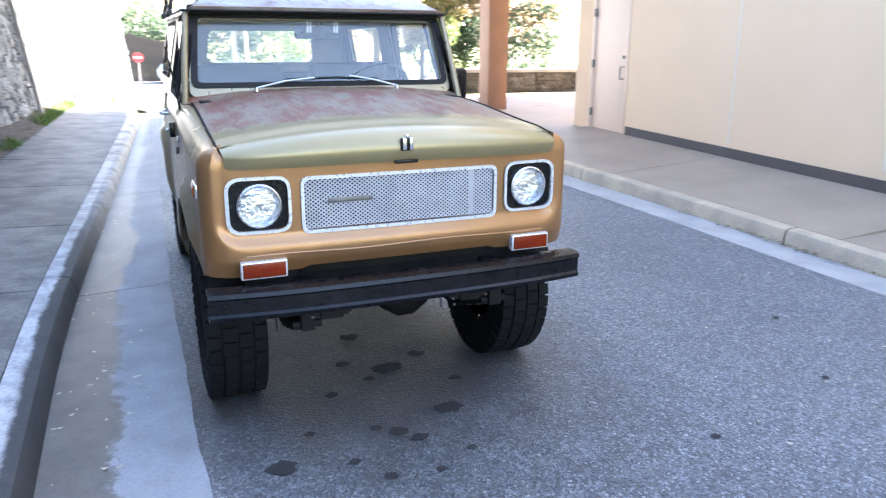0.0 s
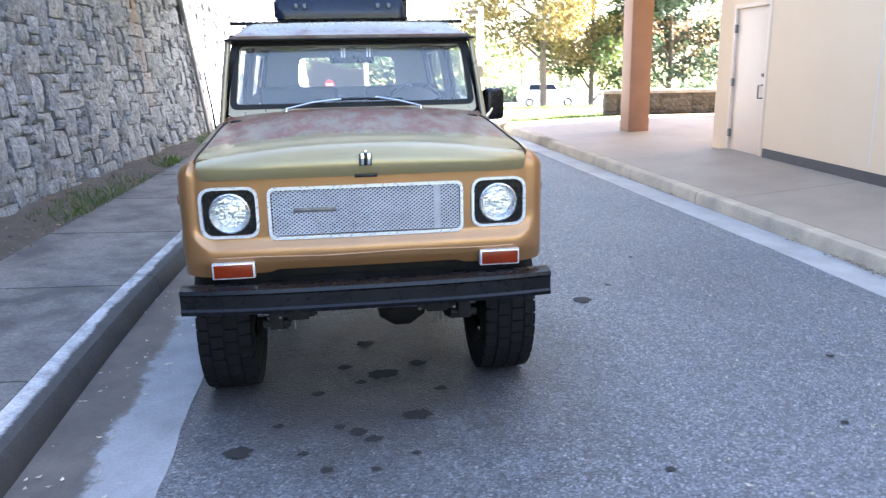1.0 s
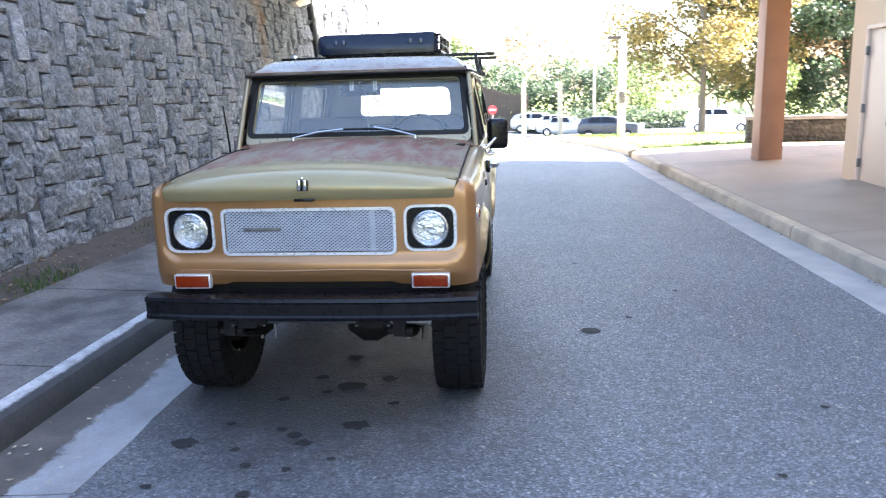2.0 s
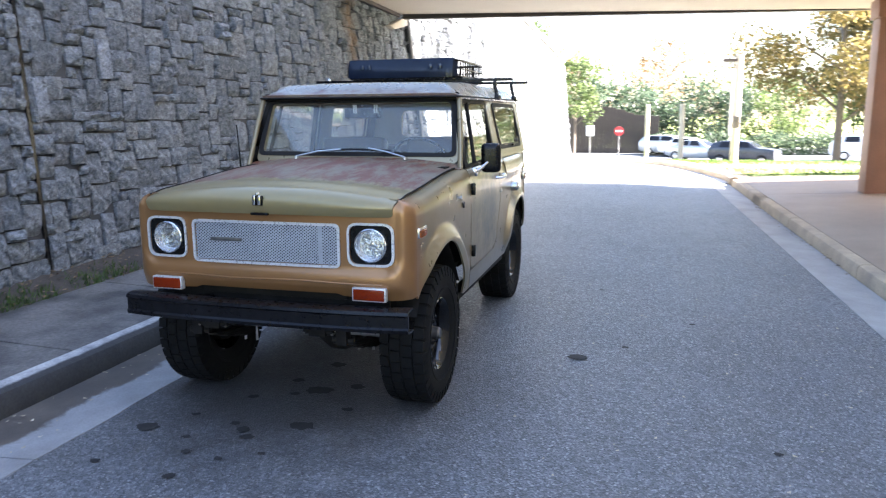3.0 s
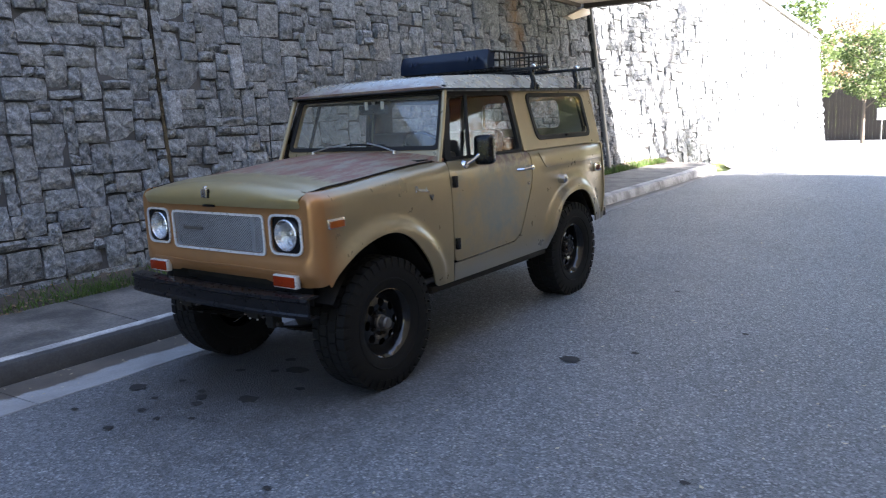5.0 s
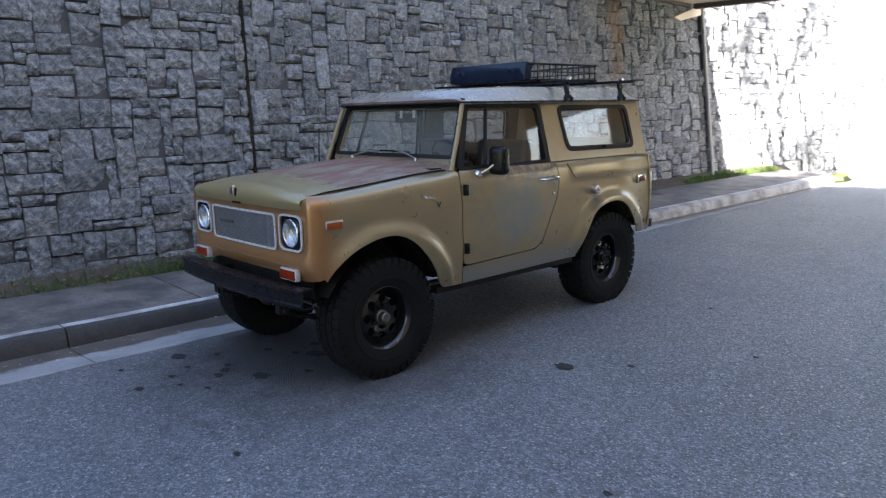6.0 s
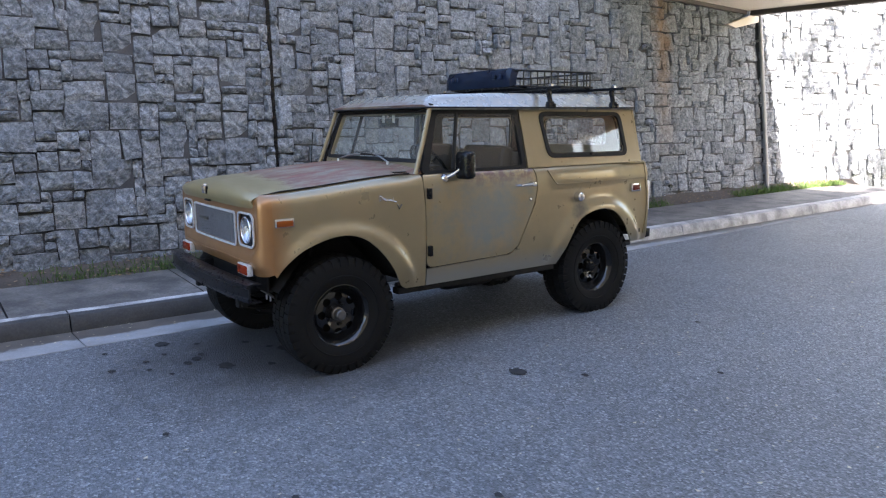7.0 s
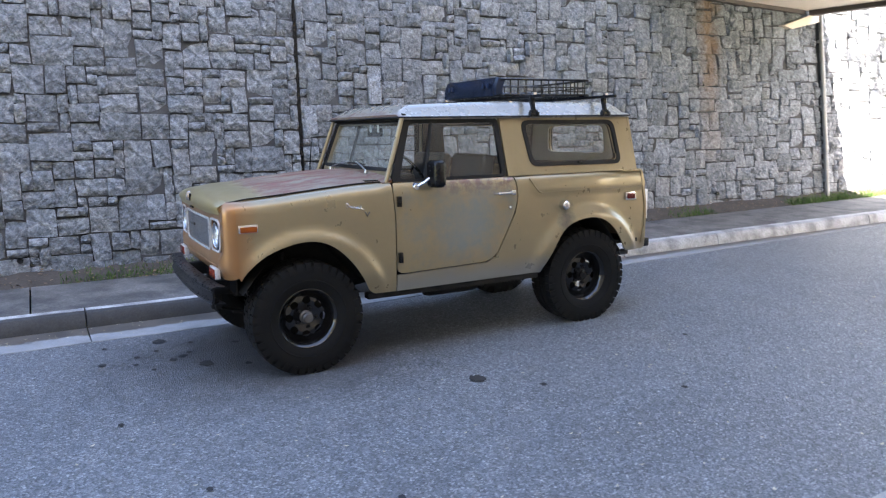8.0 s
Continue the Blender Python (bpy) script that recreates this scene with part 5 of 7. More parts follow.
rw_i = round_poly([(-0.43, 1.475), (0.43, 1.475), (0.41, 1.725), (-0.41, 1.725)], 0.06)
rear_ob = sheet("hardtop_back", [(-0.785, 1.352), (0.785, 1.352), (0.700, 1.800), (-0.700, 1.800)], [rw_i], back, 0.08, 0.02, M["gold"], truck, (0, 1, 0))
sheet("gasket", round_poly([(-0.46, 1.45), (0.46, 1.45), (0.44, 1.75), (-0.44, 1.75)], 0.07), [rw_i], offset(back, 0.01), 0.08, 0.02, M["gasket"], rear_ob, (0, 1, 0))
pane = sheet("window_pane", rw_i, [], offset(back, -0.008), 0.25, 0.004, M["glass"], rear_ob, (0, 1, 0))
pane.visible_shadow = False
sheet("deck_rim", round_poly([(-0.775, 1.66), (0.775, 1.66), (0.755, 3.09), (-0.755, 3.09)], 0.03), [round_poly([(-0.72, 1.66), (0.72, 1.66), (0.70, 2.95), (-0.70, 2.95)], 0.02)], lambda x, y: (x, y, 1.336), 0.12, 0.012, M["gold"], truck, (0, 0, 1))
rb = bmesh.new()
add_box(rb, -0.75, 0.75, 3.14, 3.20, 0.645, 0.725, 0.012)
part("rear_bumper", rb, M["blackworn"], truck)
for s in (1, -1):
    part("tail_lamp", box(min(s * 0.70, s * 0.755), max(s * 0.70, s * 0.755), 3.13, 3.165, 0.90, 1.16, 0.006), M["bright"], truck, "tall bright-framed tail lamp")
part("tow_hitch", box(-0.05, 0.05, 3.0, 3.24, 0.50, 0.58, 0.008), M["under"], truck)

# cabin
sheet("inner_lining", [(-0.76, 1.36), (0.76, 1.36), (0.68, 1.79), (-0.68, 1.79)], [rw_i], offset(back, -0.045), 0.1, 0.01, M["liner"], truck, (0, -1, 0), "grey inner lining")
for s in (1, -1):
    sheet("inner_lining", [(1.66, 1.785), (1.69, 1.36), (2.95, 1.36), (2.93, 1.785)], [win_in], lambda y, z, s=s: (s * (0.742 - 0.092 * ((z - 1.34) / 0.46)), y, z), 0.1, 0.035, M["sidetrim"], truck, (-s, 0, 0))
part("headliner", box(-0.66, 0.66, 0.86, 2.93, 1.798, 1.806), M["liner"], truck, "grey headliner")
db = bmesh.new()
add_box(db, -0.72, 0.72, 0.70, 0.90, 1.18, 1.395, 0.03)
add_box(db, 0.20, 0.58, 0.84, 0.93, 1.24, 1.41, 0.02)
part("dashboard", db, M["vinyl"], truck, "dark painted dashboard")
SW = Matrix.Translation((0.38, 1.02, 1.365)) @ pose(0, 0, 0, -55, 0, 0)
swb = bmesh.new()
ringp = [SW @ Vector((0.20 * math.cos(2 * math.pi * i / 28), 0.20 * math.sin(2 * math.pi * i / 28), 0)) for i in range(29)]
add_tube(swb, ringp, 0.012, 8)
sw = part("steering_wheel", swb, M["black"], truck, "black thin-rimmed steering wheel")
spk = bmesh.new()
for a in (90, 210, 330):
    add_tube(spk, [SW @ Vector((0, 0, -0.02)), SW @ Vector((0.195 * math.cos(radians(a)), 0.195 * math.sin(radians(a)), 0))], 0.009, 6)
add_tube(spk, [SW @ Vector((0, 0, 0.01)), SW @ Vector((0, 0, -0.30))], 0.022, 8)
part("column", spk, M["black"], sw)
for name, y, hgt in (("front_seat", 1.45, 1.52), ("rear_seat", 2.45, 1.42)):
    for sx in ((-0.36, 0.36) if name == "front_seat" else (0.0,)):
        w = 0.27 if name == "front_seat" else 0.55
        sb = bmesh.new()
        add_box(sb, sx - w, sx + w, y - 0.40, y + 0.06, 0.88, 1.06, 0.05, None, 3)
        seat = part("seat_cushion", sb, M["vinyl"], truck, "black vinyl seat cushion")
        bb = bmesh.new()
        add_box(bb, sx - w, sx + w, -0.06, 0.06, 0.0, hgt - 1.02, 0.05, Matrix.Translation((0, y + 0.06, 1.02)) @ pose(0, 0, 0, -12, 0, 0), 3)
        part("seat_back", bb, M["vinyl"], seat)
rv = part("rear_view_mirror", box(-0.135, 0.135, 0.875, 0.90, 1.665, 1.735, 0.012), M["black"], truck, "black wide rear-view mirror")
part("mirror_stem", tube([(0, 0.89, 1.73), (0, 0.86, 1.795)], 0.008, 6), M["chrome"], rv)
for x in (-0.062, -0.046, 0.092, 0.108):
    part("clip", box(x - 0.005, x + 0.005, 0.868, 0.876, 1.70, 1.768), M["signwhite"], rv)


# ---------------------------------------------------------------- wheels
def tyre_mesh():
    R, W = WHEEL_R, 0.128
    bm = bmesh.new()
    pr = [(0.200, -0.098), (0.222, -0.112), (0.255, -0.124), (0.310, -0.130), (0.352, -0.127), (0.374, -0.120), (0.390, -0.105), (0.3945, 0.0), (0.390, 0.105), (0.374, 0.120), (0.352, 0.127), (0.310, 0.130), (0.255, 0.124), (0.222, 0.112), (0.200, 0.098)]
    add_lathe(bm, pr, 64, "X", closed=True)
    body = bm
    bm = bmesh.new()
    n = 38
    for i in range(n):
        for row, (x0, x1, sh) in enumerate(((-0.124, -0.070, 0.0), (-0.062, -0.006, 0.5), (0.006, 0.062, 0.0), (0.070, 0.124, 0.5))):
            a = 2 * math.pi * (i + sh) / n
            half = math.pi / n * (0.80 if row in (0, 3) else 0.88)
            out = row in (0, 3)
            sgn = -1 if row == 0 else 1
            vs = []
            for aa in (a - half, a + half):
                for x, r in ((x0, R - (0.006 if row == 0 else 0)), (x1, R - (0.006 if row == 3 else 0))):
                    vs.append(bm.verts.new((x, r * math.cos(aa), r * math.sin(aa))))
            lo = []
            for aa in (a - half * 1.08, a + half * 1.08):
                for x in (x0, x1):
                    lo.append(bm.verts.new((x, 0.391 * math.cos(aa), 0.391 * math.sin(aa))))
            bm.faces.new((vs[0], vs[1], vs[3], vs[2]))
            for p, q in ((0, 1), (1, 3), (3, 2), (2, 0)):
                bm.faces.new((vs[p], lo[p], lo[q], vs[q]))
            if out:
                # shoulder lug down the sidewall
                xo = sgn * 0.124
                xs = sgn * 0.133
                c0, c1 = a - half * 0.8, a + half * 0.8
                q = [bm.verts.new((x, r * math.cos(aa), r * math.sin(aa))) for aa in (c0, c1) for x, r in ((xo, R - 0.008), (xs, 0.340))]
                q2 = [bm.verts.new((sgn * 0.118, r * math.cos(aa), r * math.sin(aa))) for aa in (c0, c1) for r in (R - 0.008, 0.340)]
                bm.faces.new((q[0], q[1], q[3], q[2]))
                for u, v in ((0, 1), (1, 3), (3, 2), (2, 0)):
                    bm.faces.new((q[u], q2[u], q2[v], q[v]))
    bmesh.ops.recalc_face_normals(bm, faces=bm.faces)
    # raised ring on both sidewalls
    for sgn in (1, -1):
        add_lathe(body, [(0.268, sgn * 0.126), (0.270, sgn * 0.131), (0.276, sgn * 0.131), (0.278, sgn * 0.127)], 64, "X", closed=True)
    bmesh.ops.recalc_face_normals(body, faces=body.faces)
    return body, bm


def make_wheel(front):
    """A wheel at its own centre, outer side towards +x."""
    w = thing("wheel", Matrix(), "", "")
    carcass, lugs = tyre_mesh()
    t = part("tyre", carcass, M["rubber"], w, "black knobbly mud-terrain tyre", 30)
    tagged(part("tread", lugs, M["rubber"], t, "", 30), kind="stuff")
    r = part("rim", lathe([(0.205, -0.10), (0.212, -0.102), (0.212, -0.092), (0.192, -0.085), (0.178, -0.04), (0.178, 0.05), (0.190, 0.085), (0.208, 0.094), (0.216, 0.104), (0.208, 0.108), (0.198, 0.100), (0.184, 0.082), (0.170, 0.052), (0.170, -0.04), (0.185, -0.085)], 48, "X", closed=True), M["rimblack"], w, "black steel rim")
    holes = []
    for i in range(8):
        a = 2 * math.pi * (i + 0.5) / 8
        cy, cz = 0.122 * math.cos(a), 0.122 * math.sin(a)
        holes.append([(cy + 0.026 * math.cos(b) * math.cos(a) - 0.030 * math.sin(b) * math.sin(a), cz + 0.026 * math.cos(b) * math.sin(a) + 0.030 * math.sin(b) * math.cos(a)) for b in [2 * math.pi * k / 10 for k in range(10)]])
    outer = [(0.172 * math.cos(2 * math.pi * k / 40), 0.172 * math.sin(2 * math.pi * k / 40)) for k in range(40)]

    def dish(y, z):
        d = math.hypot(y, z)
        return (0.035 + 0.018 * ease(d, 0.06, 0.10) - 0.022 * ease(d, 0.13, 0.172), y, z)

    sheet("disc", outer, holes, dish, 0.028, 0.008, M["rimblack"], r, (1, 0, 0), "black spoked wheel disc")
    for i in range(5):
        a = 2 * math.pi * i / 5
        part("lug_nut", lathe([(0.011, 0.0), (0.011, 0.016), (0.006, 0.022)], 6, "X", Matrix.Translation((0.045, 0.068 * math.cos(a), 0.068 * math.sin(a)))), M["under"], r)
    if front:
        part("locking_hub", lathe([(0.046, 0.03), (0.046, 0.055), (0.038, 0.060), (0.036, 0.098), (0.030, 0.104), (0.028, 0.110), (0.0, 0.112)], 24, "X"), M["greysteel"], w, "grey metal locking hub")
    else:
        part("hub", lathe([(0.050, 0.03), (0.050, 0.052), (0.034, 0.058), (0.032, 0.075), (0.0, 0.078)], 24, "X"), M["black"], w)
    part("brake_drum", lathe([(0.0, -0.09), (0.14, -0.09), (0.145, -0.06), (0.145, -0.01), (0.06, 0.0), (0.0, 0.0)], 32, "X"), M["under"], w)
    return w


track = {0.0: 0.695, AXLE_R: 0.668}
wf, wr = make_wheel(True), make_wheel(False)
for src, ay in ((wf, 0.0), (wr, AXLE_R)):
    for side in (1, -1):
        turn = Matrix.Translation((side * track[ay], ay, WHEEL_Z + (0.028 if ay else 0.0))) @ pose(0, 0, 0, 25 + 40 * side + 90 * ay, 0, 0 if side > 0 else 180)
        if side > 0:
            w = copy_thing(src, turn)
        else:
            w = src
            w.matrix_basis = turn
        w.parent = truck
        w.matrix_parent_inverse = Matrix()
        for key in ("label", "category", "group", "kind"):
            if key in w:
                del w[key]

# ---------------------------------------------------------------- roof rack and its load
rack = thing("roof_rack", TRUCK, "black wire roof basket clamped on two bars above the truck roof", "roof rack")
for y in (1.95, 2.68):
    bar = part("crossbar", box(-0.84, 0.86, y - 0.016, y + 0.016, 1.948, 1.972, 0.004), M["black"], rack)
    for s in (1, -1):
        fb = bmesh.new()
        for x0, z0, x1, z1, dy in ((0.712, 1.955, 0.716, 1.905, 0.020), (0.716, 1.905, 0.730, 1.850, 0.016), (0.730, 1.850, 0.738, 1.812, 0.034)):
            add_box(fb, -0.014, 0.014, -dy, dy, -0.004, z0 - z1 + 0.004, 0.005, Matrix.Translation((s * x1, y, z1)) @ pose(0, 0, 0, 0, s * math.degrees(math.atan((x0 - x1) / (z0 - z1))), 0))
        for d in (-0.030, 0.030):
            add_box(fb, s * 0.738 - 0.020, s * 0.738 + 0.020, y + d - 0.012, y + d + 0.012, 1.800, 1.838, 0.006)
        foot = part("foot", fb, M["black"], rack)
        part("clamp", box(s * 0.735 - 0.018, s * 0.735 + 0.018, y - 0.014, y + 0.020, 1.948, 1.992, 0.004), M["chrome"], foot)
RX0, RX1, RY0, RY1 = -0.495, 0.438, 1.845, 2.762
for z, r in ((1.985, 0.012), (2.112, 0.009), (2.050, 0.005)):
    ring = round_poly([(RX0, RY0), (RX1, RY0), (RX1, RY1), (RX0, RY1)], 0.06)
    part("rail", tube([(x, y, z) for x, y in ring] + [(*ring[0], z)], r, 8), M["black"], rack)
for y in steps(RY0 + 0.08, RY1 - 0.06, 10):
    for x in (RX0, RX1):
        part("upright", tube([(x, y, 1.985), (x, y, 2.112)], 0.006, 6), M["black"], rack)
for x in steps(RX0 + 0.10, RX1 - 0.10, 6):
    part("floor_wire", tube([(x, RY0, 1.980), (x, RY1, 1.985)], 0.006, 6), M["black"], rack)
    part("upright", tube([(x, RY1, 1.985), (x, RY1, 2.112)], 0.006, 6), M["black"], rack)
for y in steps(RY0 + 0.05, RY1 - 0.1, 8):
    part("floor_wire", tube([(RX0, y, 1.978), (RX1, y, 1.978)], 0.006, 6), M["black"], rack)
# wind fairing across the front of the basket: a shallow shell with returned ends
FX0, FX1 = -0.515, 0.430
fr = []
for i in range(33):
    u = i / 32
    x = FX0 + (FX1 - FX0) * u
    turn_in = 0.055 * max(0.0, 1 - min(u, 1 - u) / 0.05) ** 2
    low, high = 1.982 + 0.25 * turn_in, 2.128 + 0.004 * u - 0.35 * turn_in
    fr.append([(x, 1.800 + 0.030 * k - 0.012 * math.sin(math.pi * k) + turn_in, low + (high - low) * k) for k in (0.0, 0.06, 0.2, 0.4, 0.6, 0.8, 0.94, 1.0)])
fb = bmesh.new()
grid = [[fb.verts.new(p) for p in row] for row in fr]
for r0, r1 in zip(grid, grid[1:]):
    for k in range(7):
        fb.faces.new((r0[k], r1[k], r1[k + 1], r0[k + 1]))
bmesh.ops.solidify(fb, geom=list(fb.faces), thickness=-0.014)
bmesh.ops.recalc_face_normals(fb, faces=fb.faces)
fair = part("fairing", fb, M["fairing"], rack, "glossy black wind fairing tinted for reflected sky")
for x in (-0.36, -0.30, 0.22, 0.30):
    part("clip", box(x - 0.016, x + 0.016, 1.781, 1.792, 2.045, 2.085, 0.004), M["fairing"], fair)


# ---------------------------------------------------------------- beyond the bridge
def leaf_cloud(centres, radii, count, size, seed, flat=0.75, droop=0.0):
    """Small leaf blades scattered through lumps of the crown."""
    rnd = np.random.RandomState(seed)
    k = len(centres)
    which = rnd.choice(k, count, p=np.array(radii) ** 2 / np.sum(np.array(radii) ** 2))
    d = rnd.normal(size=(count, 3))
    d /= np.linalg.norm(d, axis=1, keepdims=True)
    rr = rnd.uniform(0.35, 1.05, (count, 1)) ** 0.6
    P = np.array(centres)[which] + d * rr * np.array(radii)[which][:, None] * np.array([1, 1, flat])
    P[:, 2] -= droop * np.linalg.norm(P[:, :2] - P[:, :2].mean(0), axis=1)
    u = rnd.normal(size=(count, 3))
    u /= np.linalg.norm(u, axis=1, keepdims=True)
    w = np.cross(u, rnd.normal(size=(count, 3)))
    w /= np.linalg.norm(w, axis=1, keepdims=True)
    s = size * rnd.uniform(0.6, 1.4, (count, 1))
    V = np.stack([P - u * s, P + w * s * 0.45, P + u * s, P - w * s * 0.45], 1).reshape(-1, 3)
    F = np.arange(4 * count).reshape(-1, 4)
    return V, F


def cloud_object(name, V, F, material, parent=None, label=""):
    me = bpy.data.meshes.new(name)
    me.from_pydata(V.tolist(), [], F.tolist())
    me.materials.append(material)
    ob = new(name, me)
    ob.parent = parent
    return tagged(ob, label)


def make_tree(x, y, height, spread, material, label, seed, leaves=5000, size=0.10, low=0.30, bare=False):
    rnd = random.Random(seed)
    base = lie(x, y) - 0.05
    t = thing("tree", Matrix.Translation((x, y, base)), label, "tree", "trees round the car park")
    bm = bmesh.new()
    lean = (rnd.uniform(-0.3, 0.3), rnd.uniform(-0.3, 0.3))
    trunk = [(lean[0] * (k / 6) ** 2, lean[1] * (k / 6) ** 2, height * 0.8 * k / 6) for k in range(7)]
    add_tube(bm, trunk, 0.015 * height, 10, 0.25)
    part("trunk", bm, M["bark"], t)
    centres, radii = [], []
    limbs = bmesh.new()
    n = 13 if not bare else 22
    for i in range(n):
        f = low + (0.95 - low) * i / (n - 1)
        a = i * 2.4 + rnd.uniform(-0.4, 0.4)
        r = spread * (0.55 + 0.5 * math.sin(math.pi * min(1, (f - low) / (1 - low) * 0.9 + 0.15))) * rnd.uniform(0.7, 1.1)
        p0 = Vector((lean[0] * f * f, lean[1] * f * f, height * f * 0.8))
        p1 = p0 + Vector((math.cos(a) * r, math.sin(a) * r, height * rnd.uniform(0.04, 0.20)))
        mid = (p0 + p1) / 2 + Vector((0, 0, 0.05 * height))
        add_tube(limbs, [p0, mid, p1], 0.006 * height, 6, 0.3)
        for q in (0.45, 0.75, 1.0):
            centres.append(tuple(p0.lerp(p1, q) + Vector((rnd.uniform(-0.3, 0.3), rnd.uniform(-0.3, 0.3), rnd.uniform(0, 0.4)))))
            radii.append(spread * rnd.uniform(0.20, 0.36))
        if bare:
            for q in range(5):
                s0 = p0.lerp(p1, rnd.uniform(0.4, 1.0))
                add_tube(limbs, [s0, s0 + Vector((rnd.uniform(-1, 1), rnd.uniform(-1, 1), rnd.uniform(0.1, 1.0))) * spread * 0.35], 0.003 * height, 4, 0.4)
    centres.append((lean[0], lean[1], height * 0.86))
    radii.append(spread * 0.35)
    part("branching", limbs, M["bark"], t)
    V, F = leaf_cloud(centres, radii, leaves, size, seed)
    cloud_object("crown", V, F, material, t)
    return t


make_tree(9.9, 31.6, 10.6, 3.9, M["leafgold"], "broad tree with yellow autumn leaves beside the car park", 3, 24000, 0.085, 0.22)
make_tree(12.7, 33.4, 9.6, 3.1, M["leafgreen"], "leafy green tree behind the low stone wall", 5, 20000, 0.10, 0.08)
make_tree(16.0, 32.2, 9.3, 3.1, M["leafdark"], "dark evergreen tree behind the low stone wall", 8, 22000, 0.10, 0.06)
# mostly out of view, added to cast leaf shade on the wing wall
make_tree(12.8, 17.6, 13.0, 2.9, M["leafgreen"], "tall mostly hidden tree behind the low wall, dappling the wing wall", 9, 4600, 0.10, 0.42)
make_tree(17.5, 34.0, 9.5, 4.0, M["leafrust"], "tall tree with rusty brown autumn leaves", 11, 6000, 0.12, 0.2)
make_tree(-2.2, 70.0, 6.6, 3.6, M["leafdark"], "wide evergreen tree behind the board fence", 14, 6000, 0.16, 0.10)
make_tree(2.0, 67.5, 5.8, 4.2, M["leafdark"], "spreading evergreen tree at the far side of the road", 13, 6000, 0.16, 0.10)
make_tree(8.0, 69.0, 5.8, 4.2, M["leafdark"], "spreading evergreen tree behind the parked cars", 17, 6000, 0.16, 0.10)
make_tree(-2.6, 58.0, 8.2, 2.4, M["leafgreen"], "thin tree with yellow-green leaves past the stone wall", 19, 3500, 0.14, 0.35)
make_tree(13.5, 68.0, 6.5, 4.0, M["leafgreen"], "rounded green tree behind the car park", 23, 5000, 0.16, 0.12)
make_tree(-5.0, 48.0, 9.5, 2.6, M["leafgreen"], "slender green tree rising above the stone wall", 29, 3500, 0.14, 0.35)
make_tree(4.5, 82.0, 12.0, 3.6, M["leafrust"], "tall thin-leaved tree among the far woods", 31, 2600, 0.16, 0.25, True)
make_tree(-7.5, 84.0, 12.5, 3.6, M["leafrust"], "tall nearly bare tree among the far woods", 37, 2000, 0.16, 0.25, True)

# distant woods as one mass of trunks and leaves, on both sides of the place
rnd = np.random.RandomState(41)
wc, wr = [], []
for i in range(150):
    a = rnd.uniform(-1.0, 1.0)
    wc.append((a * 110 + 5, 96 + rnd.uniform(0, 22), rnd.uniform(0.5, 9.5)))
    wr.append(rnd.uniform(1.8, 3.8))
for i in range(130):
    a = rnd.uniform(-1.0, 1.0)
    wc.append((a * 90, -58 - rnd.uniform(0, 18), rnd.uniform(0.5, 9)))
    wr.append(rnd.uniform(2.2, 4.2))
for i in range(90):
    wc.append((-38 - rnd.uniform(0, 14), rnd.uniform(-60, 95), rnd.uniform(1, 9)))
    wr.append(rnd.uniform(2.2, 4.0))
for i in range(90):
    wc.append((62 + rnd.uniform(0, 14), rnd.uniform(-60, 95), rnd.uniform(0, 9)))
    wr.append(rnd.uniform(2.2, 4.0))
# gap left in the woods so the side windows reflect open sky
kept = [k for k, (x, y, _) in enumerate(wc) if not (y > 5 and 0.50 < x / y < 1.35)]
wc, wr = [wc[k] for k in kept], [wr[k] for k in kept]
V, F = leaf_cloud(wc, wr, 30000, 0.34, 43, 0.9)
tagged(cloud_object("woods", V, F, M["leafrust"], None, "distant autumn woods in brown and rusty leaf"), category="trees", kind="stuff")
V, F = leaf_cloud([(x + 4, y - 5, z * 0.6) for x, y, z in wc[::2]], wr[::2], 14000, 0.34, 47, 0.9)
tagged(cloud_object("woods", V, F, M["leafgreen"], None, "distant green undergrowth before the woods"), category="trees", kind="stuff")
tk = bmesh.new()
for i in range(110):
    x, y = rnd.uniform(-75, 85), 94 + rnd.uniform(0, 22)
    h = rnd.uniform(7, 14)
    add_tube(tk, [(x, y, -2), (x + rnd.uniform(-0.5, 0.5), y, h * 0.5), (x + rnd.uniform(-1, 1), y, h)], rnd.uniform(0.10, 0.2), 5, 0.25)
tagged(part("woods_trunks", tk, M["bark"], None, "bare grey trunks standing in the distant woods"), category="trees", kind="stuff")
# a dark hedge bank along the far road
V, F = leaf_cloud([(x, 61 + 0.12 * x, -0.75 + 0.25 * math.sin(x * 1.7)) for x in steps(3.5, 22, 24)], [1.25] * 25, 12000, 0.13, 53, 0.85)
tagged(cloud_object("hedge", V, F, M["leafdark"], None, "dark clipped hedge along the far road"), category="hedge", kind="stuff")

# board fence on a low bank across the end of the road
fence = thing("board_fence", Matrix.Translation((0, 63.0, lie(0, 63.0))), "tall dark brown board fence across the road's far end", "fence")
plank = box(-0.118, 0.118, -0.02, 0.02, 0.0, 1.0, 0.006)
plank_data = part("board", plank, M["board"], fence).data
for i, x in enumerate(steps(-9.0, 3.6, 52)):
    high = 3.74 - 0.75 * ease(x, -0.6, 2.8) + 0.03 * (i % 3)
    bd = fence.children[0] if i == 0 else new("board", plank_data)
    bd.parent = fence
    bd.matrix_basis = Matrix.Translation((x, 0.0 + 0.012 * (i % 2), 0.0)) @ Matrix.Diagonal((1, 1, high, 1))
for z in (0.7, 2.6):
    part("rail", box(-9.1, 3.7, 0.045, 0.10, z, z + 0.12, 0.008), M["board"], fence)


